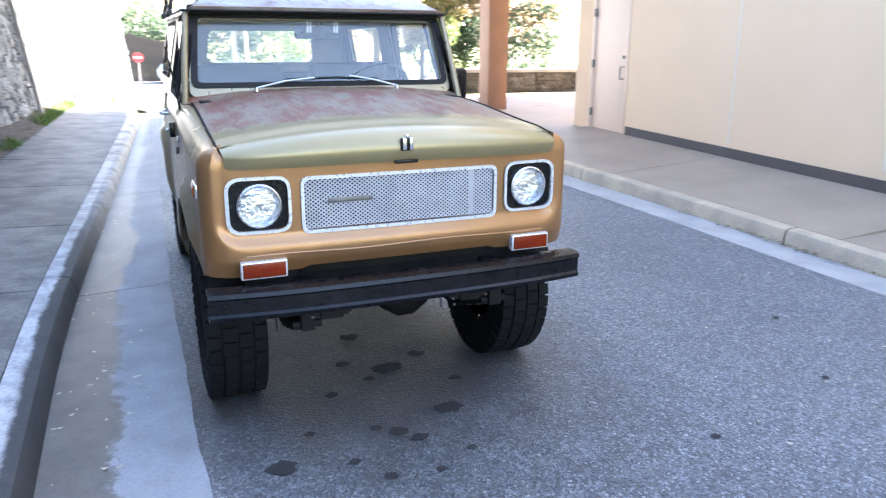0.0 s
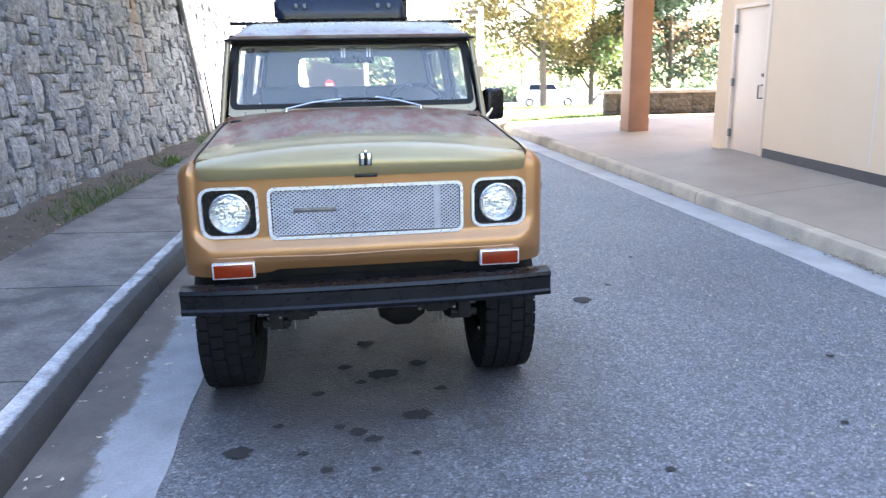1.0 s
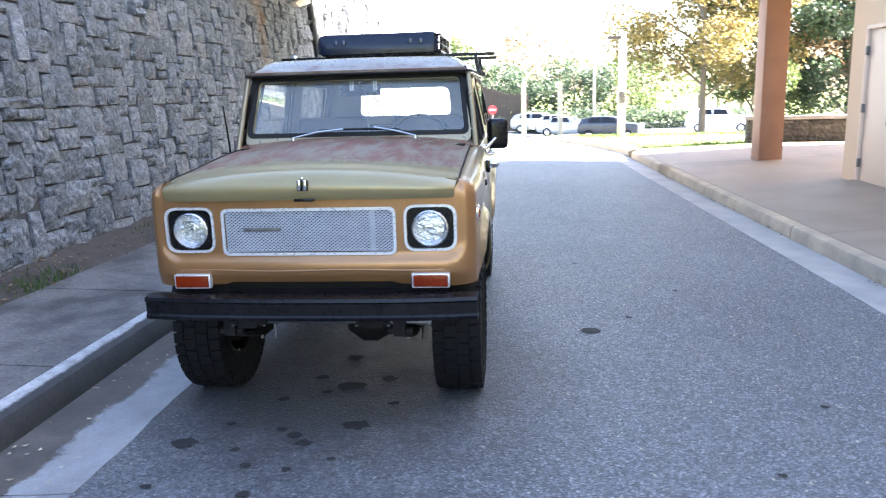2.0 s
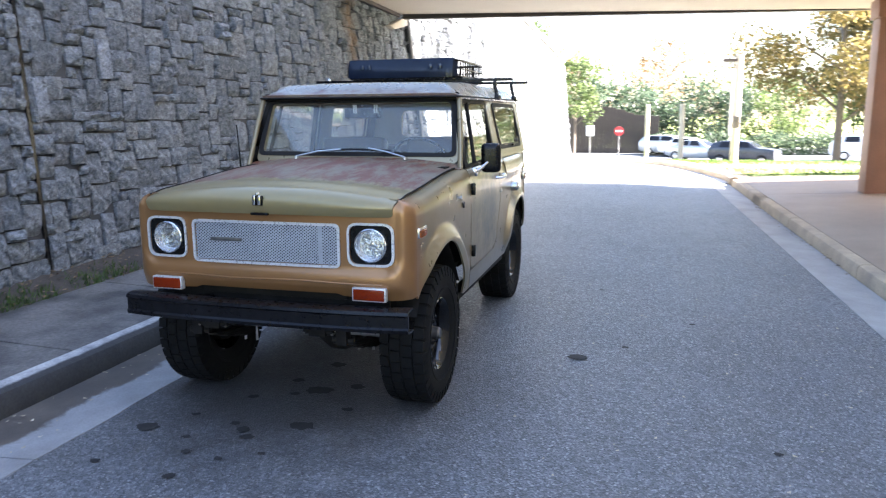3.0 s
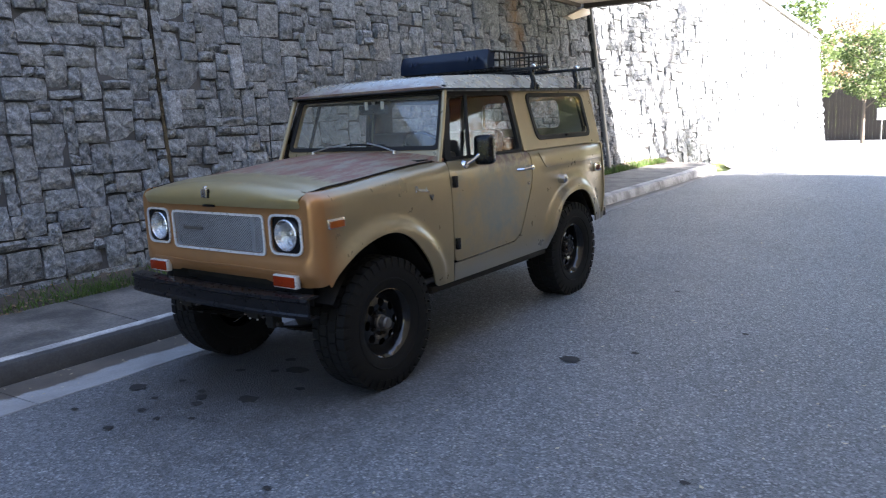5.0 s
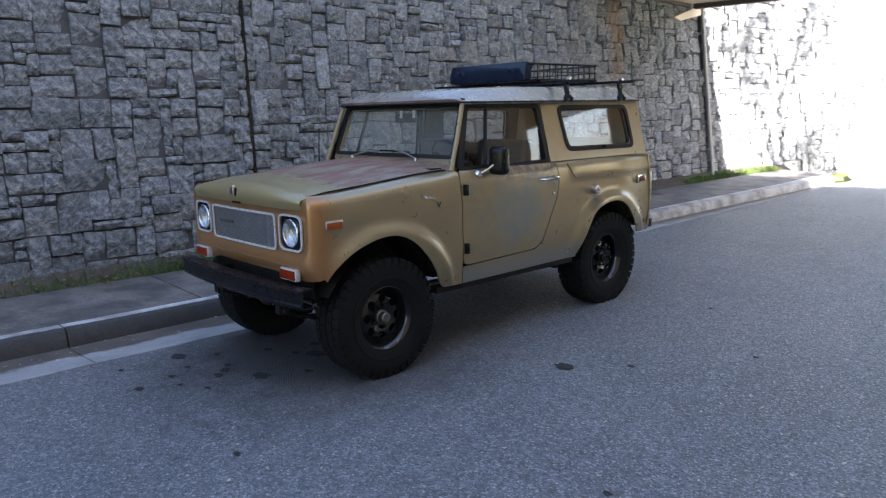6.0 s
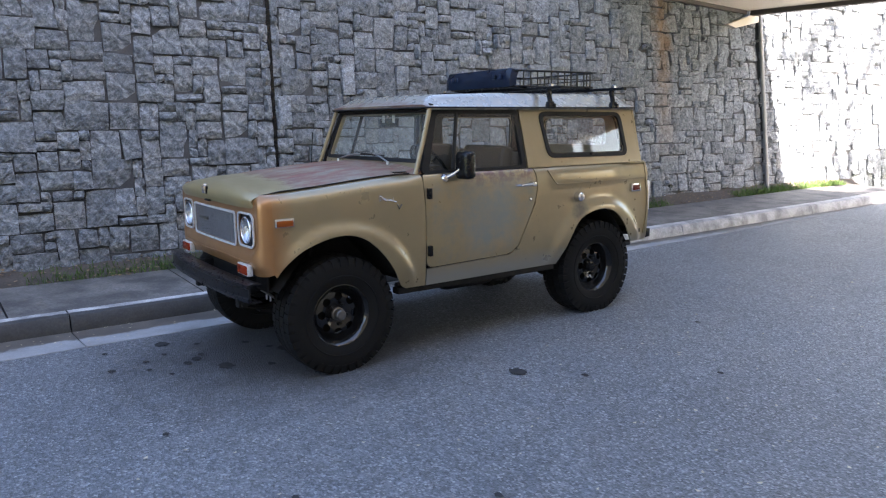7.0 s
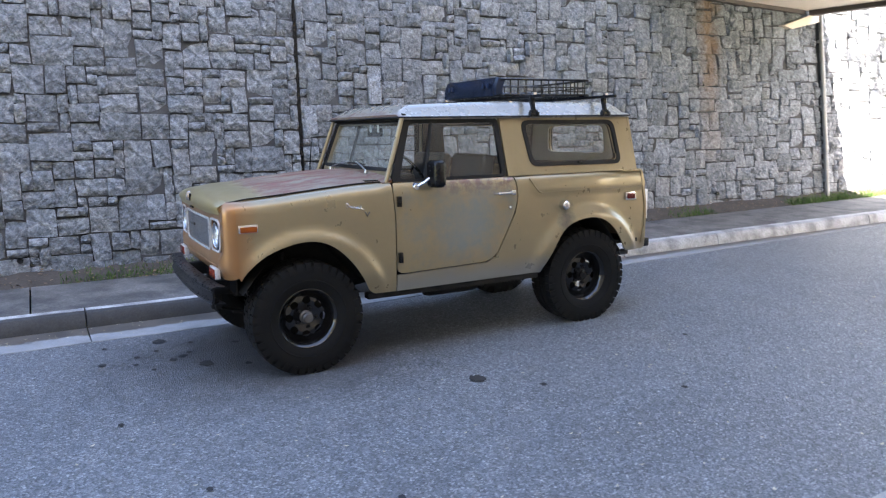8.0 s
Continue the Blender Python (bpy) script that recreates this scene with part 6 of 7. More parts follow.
# parked cars
def car_body(length, width, height, kind):
    """Side profile of a car as stations from nose to tail: (y, half width, bottom, belt, roof, roof half width)."""
    L, W, H = length, width / 2, height
    if kind == "suv":
        st = [(0.0, 0.80, 0.30, 0.52, 0.52, 0.70), (0.02, 0.92, 0.22, 0.62, 0.62, 0.8), (0.10, 0.98, 0.20, 0.66, 0.67, 0.86), (0.27, 1.0, 0.18, 0.70, 0.71, 0.86), (0.40, 1.0, 0.18, 0.72, 0.96, 0.74), (0.55, 1.0, 0.18, 0.72, 1.0, 0.74), (0.80, 1.0, 0.18, 0.72, 0.98, 0.72), (0.93, 0.98, 0.20, 0.72, 0.90, 0.70), (0.985, 0.92, 0.24, 0.66, 0.68, 0.78), (1.0, 0.80, 0.30, 0.55, 0.55, 0.7)]
    else:
        st = [(0.0, 0.80, 0.28, 0.46, 0.46, 0.70), (0.02, 0.92, 0.20, 0.54, 0.54, 0.8), (0.12, 0.98, 0.17, 0.60, 0.61, 0.86), (0.30, 1.0, 0.16, 0.65, 0.66, 0.86), (0.45, 1.0, 0.16, 0.66, 0.96, 0.70), (0.58, 1.0, 0.16, 0.66, 1.0, 0.70), (0.72, 1.0, 0.16, 0.66, 0.95, 0.68), (0.86, 0.98, 0.18, 0.66, 0.70, 0.76), (0.985, 0.92, 0.24, 0.62, 0.63, 0.78), (1.0, 0.80, 0.30, 0.50, 0.50, 0.7)]
    bm = bmesh.new()
    rings = []
    for y, w, b, bl, rf, rw in st:
        half_s = [(w * W * 0.9, b * H), (w * W, (b + 0.1) * H), (w * W * 1.0, bl * H * 0.92), (w * W * 0.97, bl * H), (rw * W, rf * H * 0.985), (rw * W * 0.8, rf * H)]
        ring = [(x, z) for x, z in half_s] + [(-x, z) for x, z in half_s[::-1]]
        rings.append([bm.verts.new((x, y * L, z)) for x, z in ring])
    for a, c in zip(rings, rings[1:]):
        for j in range(12):
            bm.faces.new((a[j], a[(j + 1) % 12], c[(j + 1) % 12], c[j]))
    bm.faces.new(rings[0])
    bm.faces.new(rings[-1][::-1])
    bmesh.ops.recalc_face_normals(bm, faces=bm.faces)
    return bm, st


def make_car(x, y, z, yaw, material, label, kind, length=4.4, width=1.78, height=1.55):
    c = thing("car", pose(x, y, z, 0, 0, yaw), label, "car", "cars in the car park")
    bm, st = car_body(length, width, height, kind)
    body = part("body", bm, material, c, "", 40)
    W, H, L = width / 2, height, length
    cab = [s for s in st if s[4] > 0.9]
    y0, y1 = cab[0][0] * L, cab[-1][0] * L
    for s in (1, -1):
        mid = (y0 + y1) / 2
        for a, b in ((y0 + 0.02, mid - 0.04), (mid + 0.04, y1 - 0.03)):
            g = bmesh.new()
            vs = [g.verts.new(p) for p in ((s * W * 0.985, a - 0.18 * (a < mid), 0.735 * H), (s * W * 0.985, b + 0.1 * (b > mid), 0.735 * H), (s * W * 0.775, b, 0.945 * H), (s * W * 0.775, a + 0.05, 0.945 * H))]
            g.faces.new(vs if s > 0 else vs[::-1])
            bmesh.ops.solidify(g, geom=list(g.faces), thickness=-0.02)
            part("side_window", g, M["carglass"], body)
    for (sa, sb), nm in (((st[3], st[4]), "windshield"), ((st[-3], st[-4]), "rear_window")):
        g = bmesh.new()
        k0, k1 = 0.12, 0.88
        ya, za, wa = sa[0] * L, sa[4] * H, sa[5] * W
        yb, zb, wb = sb[0] * L, sb[4] * H, sb[5] * W
        up = Vector((0, (-1 if nm == "windshield" else 1) * 0.02, 0.02))
        pts = []
        for k, sx in ((k0, -1), (k0, 1), (k1, 1), (k1, -1)):
            w = (wa + (wb - wa) * k) * 0.78
            pts.append(g.verts.new(Vector((sx * w, ya + (yb - ya) * k, za + (zb - za) * k)) + up))
        g.faces.new(pts)
        bmesh.ops.solidify(g, geom=list(g.faces), thickness=0.015)
        part(nm, g, M["carglass"], body)
    for wy in (0.19 * L, 0.80 * L):
        for s in (1, -1):
            t = part("tyre", lathe([(0.20, -0.10), (0.30, -0.105), (0.325, -0.07), (0.325, 0.07), (0.30, 0.105), (0.20, 0.10)], 24, "X", Matrix.Translation((s * (W - 0.10), wy, 0.325)), True), M["rubber"], c)
            part("rim", lathe([(0.0, 0.075), (0.07, 0.085), (0.19, 0.07), (0.205, 0.095), (0.205, -0.05), (0.0, -0.05)], 20, "X", Matrix.Translation((s * (W - 0.10), wy, 0.325)) @ Matrix.Diagonal((s, 1, 1, 1))), M["alu"], t)
    for s in (1, -1):
        part("headlight", box(s * W * 0.62 - 0.17, s * W * 0.62 + 0.17, -0.005, 0.06, 0.40 * H, 0.49 * H, 0.01), M["chrome"], body)
        part("tail_light", box(s * W * 0.68 - 0.12, s * W * 0.68 + 0.12, L - 0.06, L + 0.005, 0.44 * H, 0.55 * H, 0.01), M["redlens"], body)
    return c


make_car(10.8, 50.2, -1.42, 68, M["cardark"], "dark blue hatchback parked in the sunlit car park", "suv", 4.2, 1.75, 1.5)
make_car(8.3, 52.5, -1.36, 62, M["carsilver"], "silver sedan parked beside a dark hatchback", "sedan", 4.5, 1.78, 1.42)
make_car(7.9, 56.5, -1.32, 62, M["carwhite"], "white sedan parked in a row of cars", "sedan", 4.5, 1.78, 1.42)
make_car(6.6, 59.0, -1.34, 66, M["carsilver"], "grey estate car parked at the row end", "suv", 4.5, 1.8, 1.55)
make_car(19.2, 54.0, -1.34, 75, M["carwhite"], "white van parked under the autumn trees", "suv", 4.6, 1.8, 1.7)


# posts, lamp and signs on the lawn
def make_post(x, y, height, r, label):
    t = thing("post", Matrix.Translation((x, y, lie(x, y) + 0.05)), label, "post", "posts along the lawn")
    part("shaft", tube([(0, 0, -0.3), (0.01, 0, height * 0.5), (0.0, 0, height)], r, 10, 0.92), M["weathered"], t)
    part("cap", lathe([(r * 0.98, height - 0.02), (r * 0.9, height + 0.02), (0.0, height + 0.03)], 10, "Z"), M["weathered"], t)
    return t


make_post(2.75, 41.0, 3.4, 0.12, "pale weathered timber post on the lawn island")
make_post(4.15, 33.0, 2.75, 0.12, "pale weathered timber post beside the car park")
p3 = make_post(5.06, 21.6, 2.95, 0.11, "tall pale timber lamp post at the lawn edge")
p3.name = "lamp_post"
lampb = bmesh.new()
add_box(lampb, -0.42, -0.05, -0.09, 0.09, 2.78, 2.86, 0.015)
part("lamp_head", lampb, M["dark"], p3, "flat dark lamp head")
part("meter_box", box(-0.09, 0.09, -0.16, -0.10, 1.0, 1.32, 0.01), M["greysteel"], p3)
pole = thing("utility_pole", Matrix.Translation((9.0, 62.0, -1.3)), "slim grey utility pole behind the parked cars", "pole")
part("shaft", tube([(0, 0, 0), (0, 0, 4), (0.05, 0, 7.8)], 0.11, 8, 0.7), M["weathered"], pole)
part("crossarm", box(-0.5, 0.5, -0.05, 0.05, 6.9, 7.02, 0.01), M["weathered"], pole)
stop = thing("stop_sign", Matrix.Translation((0.85, 55.0, lie(0.85, 55))), "red octagonal road sign on a thin steel post", "road sign")
octo = bmesh.new()
add_lathe(octo, [(0.0, -0.01), (0.35, -0.01), (0.35, 0.01), (0.0, 0.01)], 8, "Y", Matrix.Translation((0, 0, 1.95)) @ pose(0, 0, 0, 0, 22.5, 0))
part("sign_plate", octo, M["signred"], stop)
part("writing_bar", box(-0.24, 0.24, -0.016, -0.011, 1.88, 2.02), M["signwhite"], stop)
part("sign_post", tube([(0, 0.03, 0), (0, 0.03, 2.3)], 0.03, 8), M["galv"], stop)
ws2 = thing("notice_sign", Matrix.Translation((-1.2, 55.0, lie(-1.2, 55))), "small white notice board on a thin post", "sign")
part("sign_plate", box(-0.28, 0.28, -0.02, 0.0, 1.6, 2.35, 0.01), M["signwhite"], ws2)
part("sign_post", tube([(0, 0.03, 0), (0, 0.03, 2.3)], 0.03, 8), M["galv"], ws2)

# small things on the road
rnd = random.Random(61)


def blot(x, y, r, k, seed):
    rr = random.Random(seed)
    n = 18
    v = [(x, y)] + [(x + r * k * math.cos(2 * math.pi * i / n) * rr.uniform(0.7, 1.2), y + r * math.sin(2 * math.pi * i / n) * rr.uniform(0.7, 1.2)) for i in range(n)]
    return [(a, b, lie(a, b) + 0.006) for a, b in v], [(0, i + 1, (i + 1) % n + 1) for i in range(n)]


spots = [(2.285, 4.51, 0.080), (2.60, 4.83, 0.035), (0.14, 2.76, 0.075), (0.83, 3.49, 0.10), (0.62, 3.62, 0.05), (0.70, 3.40, 0.04), (0.95, 2.98, 0.085), (0.66, 2.86, 0.05), (0.73, 2.78, 0.045), (0.58, 2.92, 0.04), (0.42, 2.70, 0.03), (0.30, 2.98, 0.03), (0.52, 2.55, 0.035), (0.72, 2.52, 0.03), (0.90, 2.62, 0.028), (0.60, 2.30, 0.04), (1.02, 3.60, 0.06), (0.75, 3.95, 0.07), (0.48, 3.30, 0.04), (1.10, 3.25, 0.04), (0.15, 2.35, 0.03), (2.9, 2.6, 0.025), (3.1, 5.6, 0.03), (2.35, 6.4, 0.03), (1.9, 2.3, 0.028), (3.4, 3.4, 0.03)]
for n, (x, y, r) in enumerate(spots):
    v, f = blot(x, y, r * 0.68, 1.25, 70 + n)
    tagged(mesh_object("oil_stain", v, f, M["oil"], None, 60, "small dark oil spot on the asphalt"), kind="structure")
lv, lf = [], []
for i in range(520):
    x, y = rnd.uniform(1.9, 4.3), rnd.uniform(1.0, 16.0)
    if rnd.random() < 0.25:
        x, y = rnd.uniform(-0.72, -0.3), rnd.uniform(0.5, 8)
    s, a = rnd.uniform(0.006, 0.020), rnd.uniform(0, 6.28)
    z = lie(x, y) + (0.006 if x > -0.1 else -0.010) + 0.004
    n = len(lv)
    lv += [(x + s * math.cos(a + q) * (1 if j % 2 else 0.55), y + s * math.sin(a + q) * (1 if j % 2 else 0.55), z + 0.004 * (j % 2)) for j, q in enumerate((0, 1.57, 3.14, 4.71))]
    lf.append((n, n + 1, n + 2, n + 3))
tagged(mesh_object("leaf_litter", lv, lf, M["roadleaf"], None, None, "scattered dry leaf bits lying on the asphalt"), category="leaves", kind="stuff")
# drifts of dead leaves caught at the foot of the far kerb
lv, lf = [], []
for cy, spread, count in ((5.95, 0.10, 16), (5.35, 0.12, 22), (4.75, 0.30, 60), (4.2, 0.35, 40), (8.6, 0.5, 30), (10.4, 0.6, 36), (12.6, 0.7, 50)):
    for i in range(count):
        y = rnd.gauss(cy, spread)
        x = right_line(y) + 0.395 - abs(rnd.gauss(0, 0.045))
        s, a = rnd.uniform(0.010, 0.026), rnd.uniform(0, 6.28)
        z = lie(x, y) + rnd.uniform(0.004, 0.022)
        n = len(lv)
        lv += [(x + s * math.cos(a + q) * (1 if j % 2 else 0.5), y + s * math.sin(a + q) * (1 if j % 2 else 0.5), z + rnd.uniform(-0.004, 0.006)) for j, q in enumerate((0, 1.57, 3.14, 4.71))]
        lf.append((n, n + 1, n + 2, n + 3))
tagged(mesh_object("leaf_litter", lv, lf, M["litter"], None, None, "dead brown leaves drifted against the tan kerb"), category="leaves", kind="stuff")
# grass and weeds at the wall foot
gv, gf = [], []
for i in range(11000):
    y = rnd.uniform(1.2, 16.0)
    dens = max(0.0, noise.noise(Vector((y * 0.9, 3.3, 0))) + (0.32 if 1.8 < y < 4.6 else -0.05) + (0.4 if y > 12.8 else 0))
    if rnd.random() > dens * 1.6:
        continue
    f = abs(rnd.gauss(0, 0.32))
    if f > 0.95:
        continue
    x, _, z = bed_place(y, f)
    h, a = rnd.uniform(0.03, 0.10), rnd.uniform(0, 6.28)
    dx, dy = math.cos(a) * 0.006, math.sin(a) * 0.006
    lx, ly = rnd.gauss(0, 0.03), rnd.gauss(0, 0.03)
    n = len(gv)
    gv += [(x - dx, y - dy, z), (x + dx, y + dy, z), (x + lx, y + ly, z + h)]
    gf.append((n, n + 1, n + 2))
tagged(mesh_object("weeds", gv, gf, M["grassblade"], None, None, "tufts of green weeds at the wall foot"), category="grass", kind="stuff")
lv, lf = [], []
for i in range(1300):
    y = rnd.uniform(1.0, 16.0)
    s, a = rnd.uniform(0.010, 0.030), rnd.uniform(0, 6.28)
    x, _, z = bed_place(y, rnd.uniform(-0.05, 1.0))
    z += 0.012 + rnd.uniform(0, 0.02)
    n = len(lv)
    lv += [(x + s * math.cos(a + q) * (1 if j % 2 else 0.5), y + s * math.sin(a + q) * (1 if j % 2 else 0.5), z + rnd.uniform(-0.008, 0.008)) for j, q in enumerate((0, 1.57, 3.14, 4.71))]
    lf.append((n, n + 1, n + 2, n + 3))
tagged(mesh_object("leaf_litter", lv, lf, M["litter"], None, None, "dry brown leaves lying on the planting bed"), category="leaves", kind="stuff")

# lawn tufts along the sunlit strips
gv, gf = [], []
for i in range(9000):
    y = rnd.choice((rnd.uniform(16.7, 18.65), rnd.uniform(20.05, 25)))
    x = right_line(y) + 0.5 + rnd.random() ** 1.3 * 9
    z = lie(x, y) + 0.11
    h, a = rnd.uniform(0.04, 0.09), rnd.uniform(0, 6.28)
    n = len(gv)
    gv += [(x - math.cos(a) * 0.012, y - math.sin(a) * 0.012, z), (x + math.cos(a) * 0.012, y + math.sin(a) * 0.012, z), (x + rnd.gauss(0, 0.03), y + rnd.gauss(0, 0.03), z + h)]
    gf.append((n, n + 1, n + 2))
tagged(mesh_object("lawn_grass", gv, gf, M["grassblade"], None, None, "short green grass blades on the lawn"), category="grass", kind="stuff")


# ---------------------------------------------------------------- stone walls, stone by stone
def stone_shape(w, h, seed):
    """One rough-faced block lying in the (y, z) plane round its centre, bulging towards +x."""
    rr = random.Random(seed)
    n = 4
    g = 0.0015
    cj = [(rr.uniform(-1, 1) * min(0.015, 0.12 * w), rr.uniform(-1, 1) * min(0.014, 0.12 * h)) for _ in range(4)]
    proud = rr.uniform(0.012, 0.048)
    tilt = (rr.uniform(-0.05, 0.05), rr.uniform(-0.06, 0.06))
    verts, faces = [], []

    def at(u, v, x, inset):
        jy = (1 - u) * (1 - v) * cj[0][0] + u * (1 - v) * cj[1][0] + u * v * cj[2][0] + (1 - u) * v * cj[3][0]
        jz = (1 - u) * (1 - v) * cj[0][1] + u * (1 - v) * cj[1][1] + u * v * cj[2][1] + (1 - u) * v * cj[3][1]
        return (x, (u - 0.5) * (w - 2 * g - 2 * inset) + jy, (v - 0.5) * (h - 2 * g - 2 * inset) + jz)

    for j in range(n):
        for i in range(n):
            u, v = i / (n - 1), j / (n - 1)
            edge = i in (0, n - 1) or j in (0, n - 1)
            x = proud + tilt[0] * (u - 0.5) * w * 2 + tilt[1] * (v - 0.5) * h * 2 + (rr.uniform(-0.012, 0.002) if edge else rr.uniform(-0.010, 0.034))
            y, z = u, v
            if not edge:
                y, z = u + rr.uniform(-0.06, 0.06), v + rr.uniform(-0.06, 0.06)
            corner = i in (0, n - 1) and j in (0, n - 1)
            if edge:
                x -= 0.006 + (0.004 if corner else 0.0)
            verts.append(at(y, z, x, 0.001 + (rr.uniform(0.002, 0.011) if corner else rr.uniform(0, 0.005) if edge else 0)))
    for j in range(n - 1):
        for i in range(n - 1):
            a = j * n + i
            faces.append((a, a + 1, a + n + 1, a + n))
    ring = [i for i in range(n)] + [j * n + n - 1 for j in range(1, n)] + [(n - 1) * n + i for i in range(n - 2, -1, -1)] + [j * n for j in range(n - 2, 0, -1)]
    base = len(verts)
    for k in ring:
        i, j = k % n, k // n
        verts.append(at(i / (n - 1), j / (n - 1), -0.05, 0.003 if i in (0, n - 1) and j in (0, n - 1) else 0.0))
    m = len(ring)
    for k in range(m):
        faces.append((ring[(k + 1) % m], ring[k], base + k, base + (k + 1) % m))
    return verts, faces


SIZES = [((2, 2), 9), ((3, 2), 10), ((2, 3), 8), ((3, 3), 8), ((4, 2), 2), ((4, 3), 2), ((3, 4), 2), ((2, 1), 5), ((3, 1), 2), ((1, 2), 3), ((1, 1), 1)]
STONE_BANK = {}


def stone_bank(unit):
    if unit not in STONE_BANK:
        bank = {}
        for (w, h), _ in SIZES:
            bank[(w, h)] = [stone_shape(w * unit, h * unit, 1000 + 37 * w + 101 * h + 7 * k) for k in range(5)]
        STONE_BANK[unit] = bank
    return STONE_BANK[unit]


def lay(cols, rows, seed):
    """Fills a field with blocks of whole units, with no long straight joints."""
    rr = random.Random(seed)
    taken = np.zeros((rows, cols), bool)
    out = []
    pool = [s for s, n in SIZES for _ in range(n)]
    for r in range(rows):
        for c in range(cols):
            if taken[r, c]:
                continue
            for _ in range(14):
                w, h = rr.choice(pool)
                if c + w <= cols and r + h <= rows and not taken[r:r + h, c:c + w].any():
                    break
            else:
                w, h = 1, 1
            taken[r:r + h, c:c + w] = True
            out.append((c, r, w, h))
    return out


UNIT = 0.100
bank_meshes = {}
for key, shapes in stone_bank(UNIT).items():
    bank_meshes[key] = []
    for v, f in shapes:
        me = bpy.data.meshes.new("stone")
        me.from_pydata(v, [], f)
        me.materials.append(M["stone"])
        finish(me, 40)
        bank_meshes[key].append(me)

back_v, back_f, back_ys, back_zs = [], [], steps(-9, BEND_Y, 40), steps(0.0, 4.6, 4)
for y in back_ys:
    back_v += [(face_x(y, z) - 0.012, y, z) for z in back_zs] + [(face_x(y, z) - 0.55, y, z) for z in back_zs[::-1]]
k = 2 * len(back_zs)
for a in range(len(back_ys) - 1):
    back_f += [(a * k + b, a * k + (b + 1) % k, (a + 1) * k + (b + 1) % k, (a + 1) * k + b) for b in range(k)]
back_f += [tuple(range(k))[::-1], tuple((len(back_ys) - 1) * k + b for b in range(k))]
wall_w = tagged(mesh_object("wall_west", back_v, back_f, M["mortar"], None, 30, "grey granite ashlar retaining wall with deep joints"), kind="structure")


def wall_pose(y, z, out=0.0):
    """A pose on the wall's face: +x stands out of it."""
    turn_z = -math.degrees(math.atan((face_x(y + 0.1, z) - face_x(y - 0.1, z)) / 0.2))
    turn_y = math.degrees(math.atan(face_x(y, z + 0.5) - face_x(y, z - 0.5)))
    return Matrix.Translation((face_x(y, z) + out, y, z)) @ pose(0, 0, 0, 0, 0, turn_z) @ pose(0, 0, 0, 0, turn_y, 0)


rr = random.Random(5)
far_v, far_f, single = [], [], 0


def put_far(shape, m):
    n = len(far_v)
    far_v.extend([tuple(m @ Vector(p)) for p in shape[0]])
    far_f.extend([tuple(i + n for i in f) for f in shape[1]])


for y0, y1, seed in ((-0.95, JOINT_Y - 0.020, 3), (JOINT_Y + 0.020, BEND_Y - 0.02, 7)):
    cols = int(round((y1 - y0) / UNIT))
    unit = (y1 - y0) / cols
    rows = int((4.6 - 0.2) / UNIT)
    for c, r, w, h in lay(cols, rows, seed):
        cy, cz = y0 + (c + w / 2) * unit, 0.12 + (r + h / 2) * UNIT
        k = rr.randrange(5)
        flip = rr.random() < 0.5
        m = wall_pose(cy, cz, -0.005) @ pose(0, 0, 0, 180 if flip else 0, 0, 0) @ Matrix.Rotation(radians(rr.uniform(-2.0, 2.0)), 4, "X") @ Matrix.Diagonal((rr.uniform(0.75, 1.25), unit / UNIT, 1, 1))
        if 1.75 < cy < 7.0 and cz < 3.35 and single < 300:
            o = new("stone", bank_meshes[(w, h)][k])
            o.parent = wall_w
            o.matrix_local = m
            single += 1
        else:
            put_far(stone_bank(UNIT)[(w, h)][k], m)
rest = mesh_object("stonework", far_v, far_f, M["stone"], wall_w, 40, "")
tagged(rest, kind="stuff")
for y, z, w, h in ((5.03, 1.83, 0.15, 0.34), (5.90, 2.22, 0.17, 0.38)):
    slab = bmesh.new()
    add_box(slab, -0.03, 0.052, -w / 2, w / 2, -h / 2, h / 2, 0.008, wall_pose(y, z) @ pose(0, 0, 0, 2, 0, 0))
    part("stone", slab, M["palestone"], wall_w, "pale flat-faced upright block")
part("joint_strip", box(-0.02, 0.012, -0.020, 0.020, -2.2, 2.2, 0.0, wall_pose(JOINT_Y, 2.4)), M["black"], wall_w)
for y, z in ((1.78, 0.40), (11.6, 0.62)):
    part("weep_hole", lathe([(0.0, 0.0), (0.022, 0.0), (0.030, 0.003), (0.030, -0.05), (0.0, -0.05)], 14, "X", wall_pose(y, z, 0.055)), M["black"], wall_w)
# pale wedge stands in for a patch of sun on the wall
cb_yz = [(13.10, 3.33), (13.28, 3.28), (BEND_Y - 0.02, 3.42), (BEND_Y - 0.02, 3.52), (13.70, 3.52)]
cv = [(face_x(y, z) + d, y, z) for d in (-0.01, 0.10) for y, z in cb_yz]
corbel = mesh_object("corbel", cv, [(4, 3, 2, 1, 0), (5, 6, 7, 8, 9)] + [(k, (k + 1) % 5, (k + 1) % 5 + 5, k + 5) for k in range(5)], M["soffit"], None, 20, "pale wedge drawn as the sunlit patch under the bridge end")
tagged(corbel, kind="structure")

# the wing wall beyond the bridge
WING = Matrix.Translation((face_x(BEND_Y, 0.0) - 0.02, BEND_Y + 0.03, 0)) @ pose(0, 0, 0, 0, 0, -7.0) @ pose(0, 0, 0, 0, -5.8, 0)
WLEN = 13.6


def wing_top(d):
    return 4.75 if d < 7.5 else 4.75 - 1.15 * (d - 7.5) / (WLEN - 7.5)


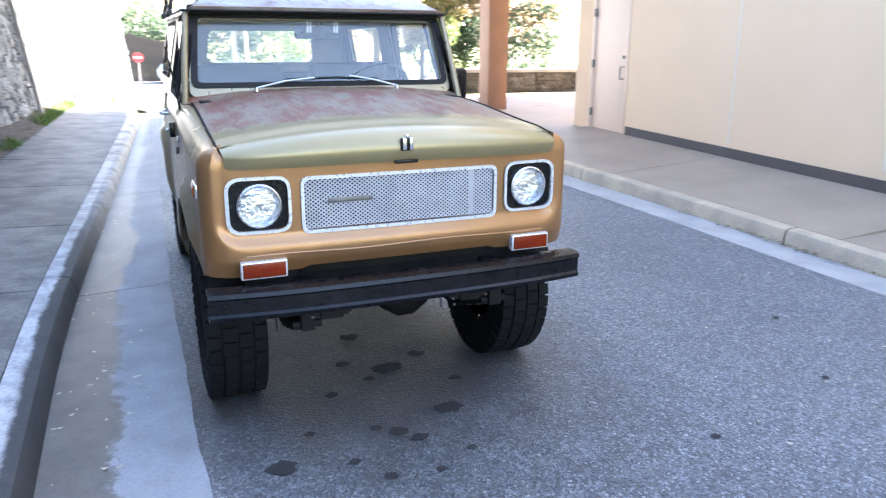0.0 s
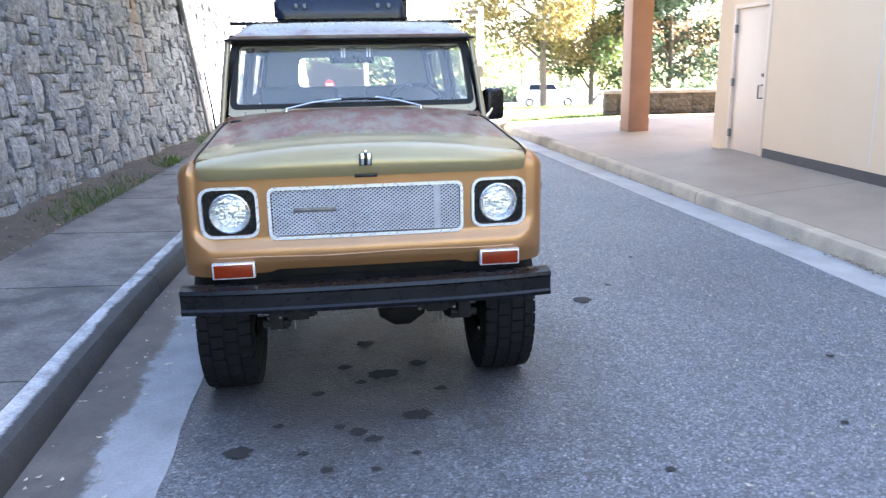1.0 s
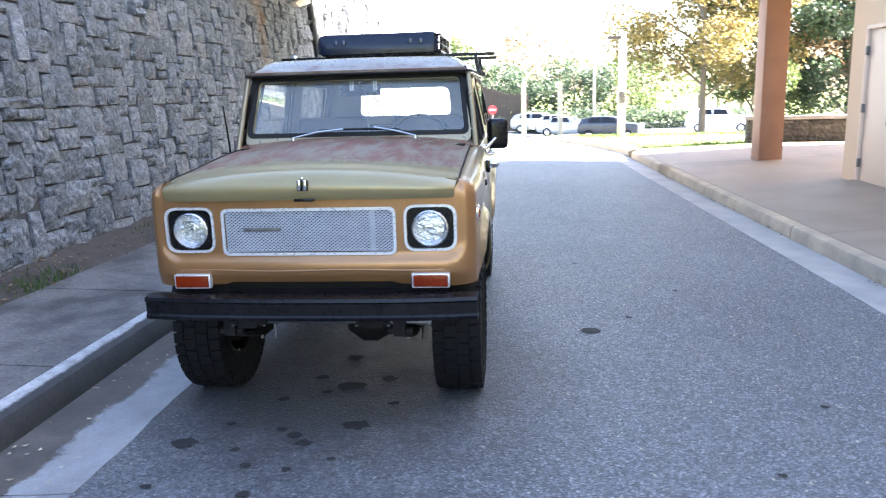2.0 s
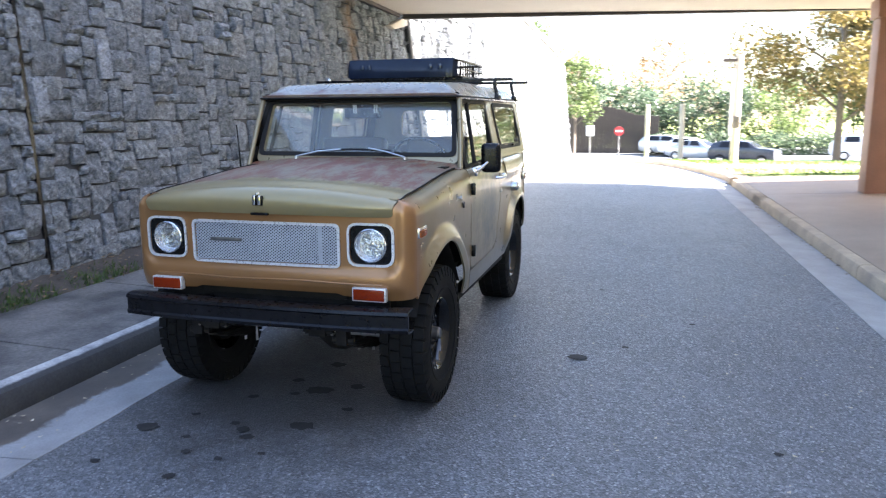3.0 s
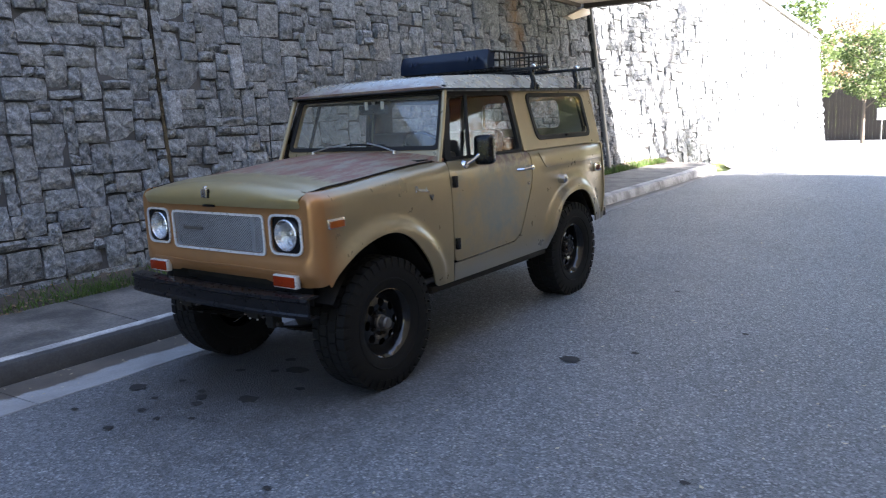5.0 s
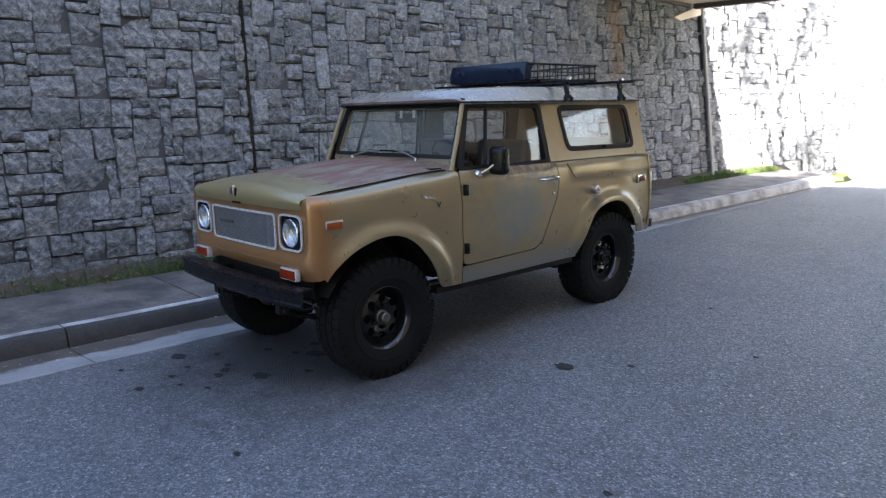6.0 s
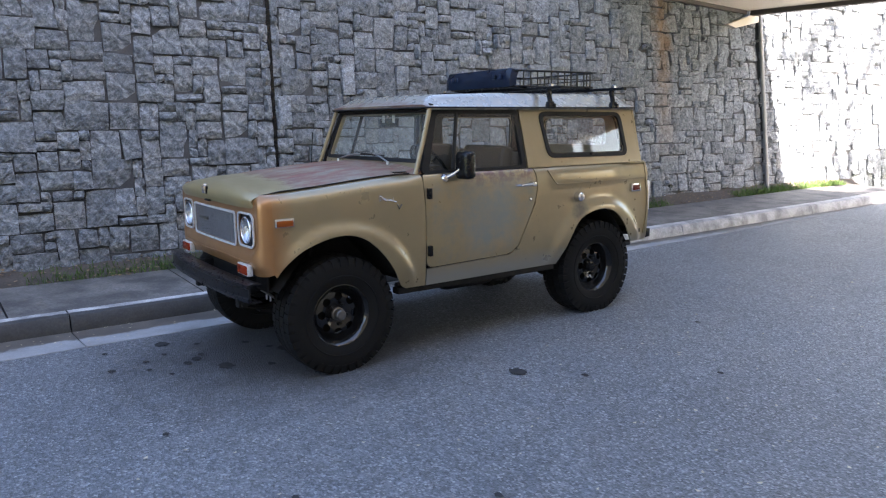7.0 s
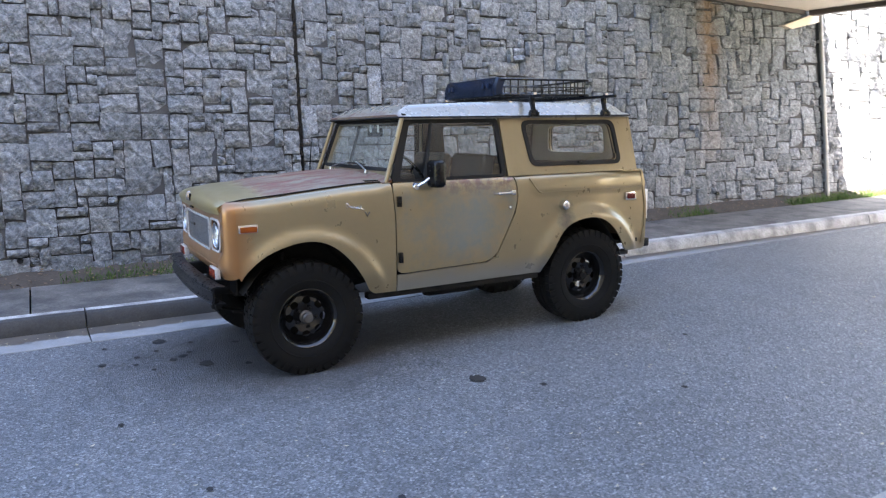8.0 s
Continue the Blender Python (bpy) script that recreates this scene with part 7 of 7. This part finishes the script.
wv = []
for d in (0.0, 7.5, WLEN):
    wv += [(-0.012, d, -0.6), (-0.5, d, -0.6), (-0.5, d, wing_top(d)), (-0.012, d, wing_top(d))]
wf_ = [(0, 1, 2, 3)[::-1], (8, 9, 10, 11)]
for i in (0, 4):
    for j in range(4):
        wf_.append((i + j, i + (j + 1) % 4, i + 4 + (j + 1) % 4, i + 4 + j))
wing = mesh_object("wall_wing", wv, wf_, M["mortar"], None, 30, "sunlit granite wing wall stepping down beyond the bridge")
wing.matrix_world = WING
tagged(wing, kind="structure")
far_v, far_f = [], []
for c, r, w, h in lay(int(WLEN / UNIT), int(5.2 / UNIT), 19):
    d, z = (c + w / 2) * UNIT, -0.4 + (r + h / 2) * UNIT
    if z + h * UNIT / 2 > wing_top(d):
        continue
    put_far(stone_bank(UNIT)[(w, h)][rr.randrange(5)], Matrix.Translation((-0.005, d, z)))
tagged(mesh_object("stonework", far_v, far_f, M["stone"], wing, 40), kind="stuff")
mesh_object("coping", [(-0.55, 0, 4.74), (0.06, 0, 4.74), (0.06, 7.5, 4.74), (-0.55, 7.5, 4.74), (-0.55, 0, 4.86), (0.06, 0, 4.86), (0.06, 7.5, 4.86), (-0.55, 7.5, 4.86), (0.06, WLEN, wing_top(WLEN) - 0.01), (-0.55, WLEN, wing_top(WLEN) - 0.01), (0.06, WLEN, wing_top(WLEN) + 0.11), (-0.55, WLEN, wing_top(WLEN) + 0.11)], [(0, 3, 2, 1), (4, 5, 6, 7), (0, 1, 5, 4), (1, 2, 6, 5), (3, 0, 4, 7), (3, 9, 8, 2), (7, 6, 10, 11), (2, 8, 10, 6), (9, 3, 7, 11), (8, 9, 11, 10)], M["concrete"], wing, 30)

pipe = thing("downpipe", wall_pose(BEND_Y - 0.02, 2.0, 0.10), "grey drain pipe running down the wall joint", "pipe")
part("tube", tube([(0, 0, -1.62), (0, 0, 0.0), (0, 0, SOFFIT_Z - 2.02)], 0.036, 12), M["galv"], pipe)
for z in (-1.1, 0.0, 1.1):
    part("bracket", box(-0.11, 0.045, -0.045, 0.045, z, z + 0.03, 0.004), M["galv"], pipe)

# low stone wall behind the column
low = thing("low_wall", Matrix.Translation((7.15, 17.0, 0.12)) @ pose(0, 0, 0, 0, 0, -8), "low dry-stone garden wall behind the timber column", "wall")
part("core", box(0.05, 6.0, 0.05, 0.42, -0.1, 0.80, 0.0), M["mortar"], low)
part("cap", box(-0.03, 6.03, -0.04, 0.50, 0.80, 0.88, 0.015), M["concrete"], low)
turn = Matrix.Rotation(radians(-90), 4, "Z")
n_low = 0
# stones recoloured darker, with the low wall's shade put into the colour
low_meshes = {key: [me.copy() for me in bank] for key, bank in bank_meshes.items()}
for bank in low_meshes.values():
    for me in bank:
        me.materials[0] = M["shaded_stone"]
for c, r, w, h in lay(int(6.0 / UNIT), int(0.8 / UNIT), 23):
    o = new("stone", low_meshes[(w, h)][rr.randrange(5)])
    o.parent = low
    o.matrix_local = Matrix.Translation((0.02 + (c + w / 2) * UNIT, 0.045, 0.0 + (r + h / 2) * UNIT)) @ turn
    n_low += 1
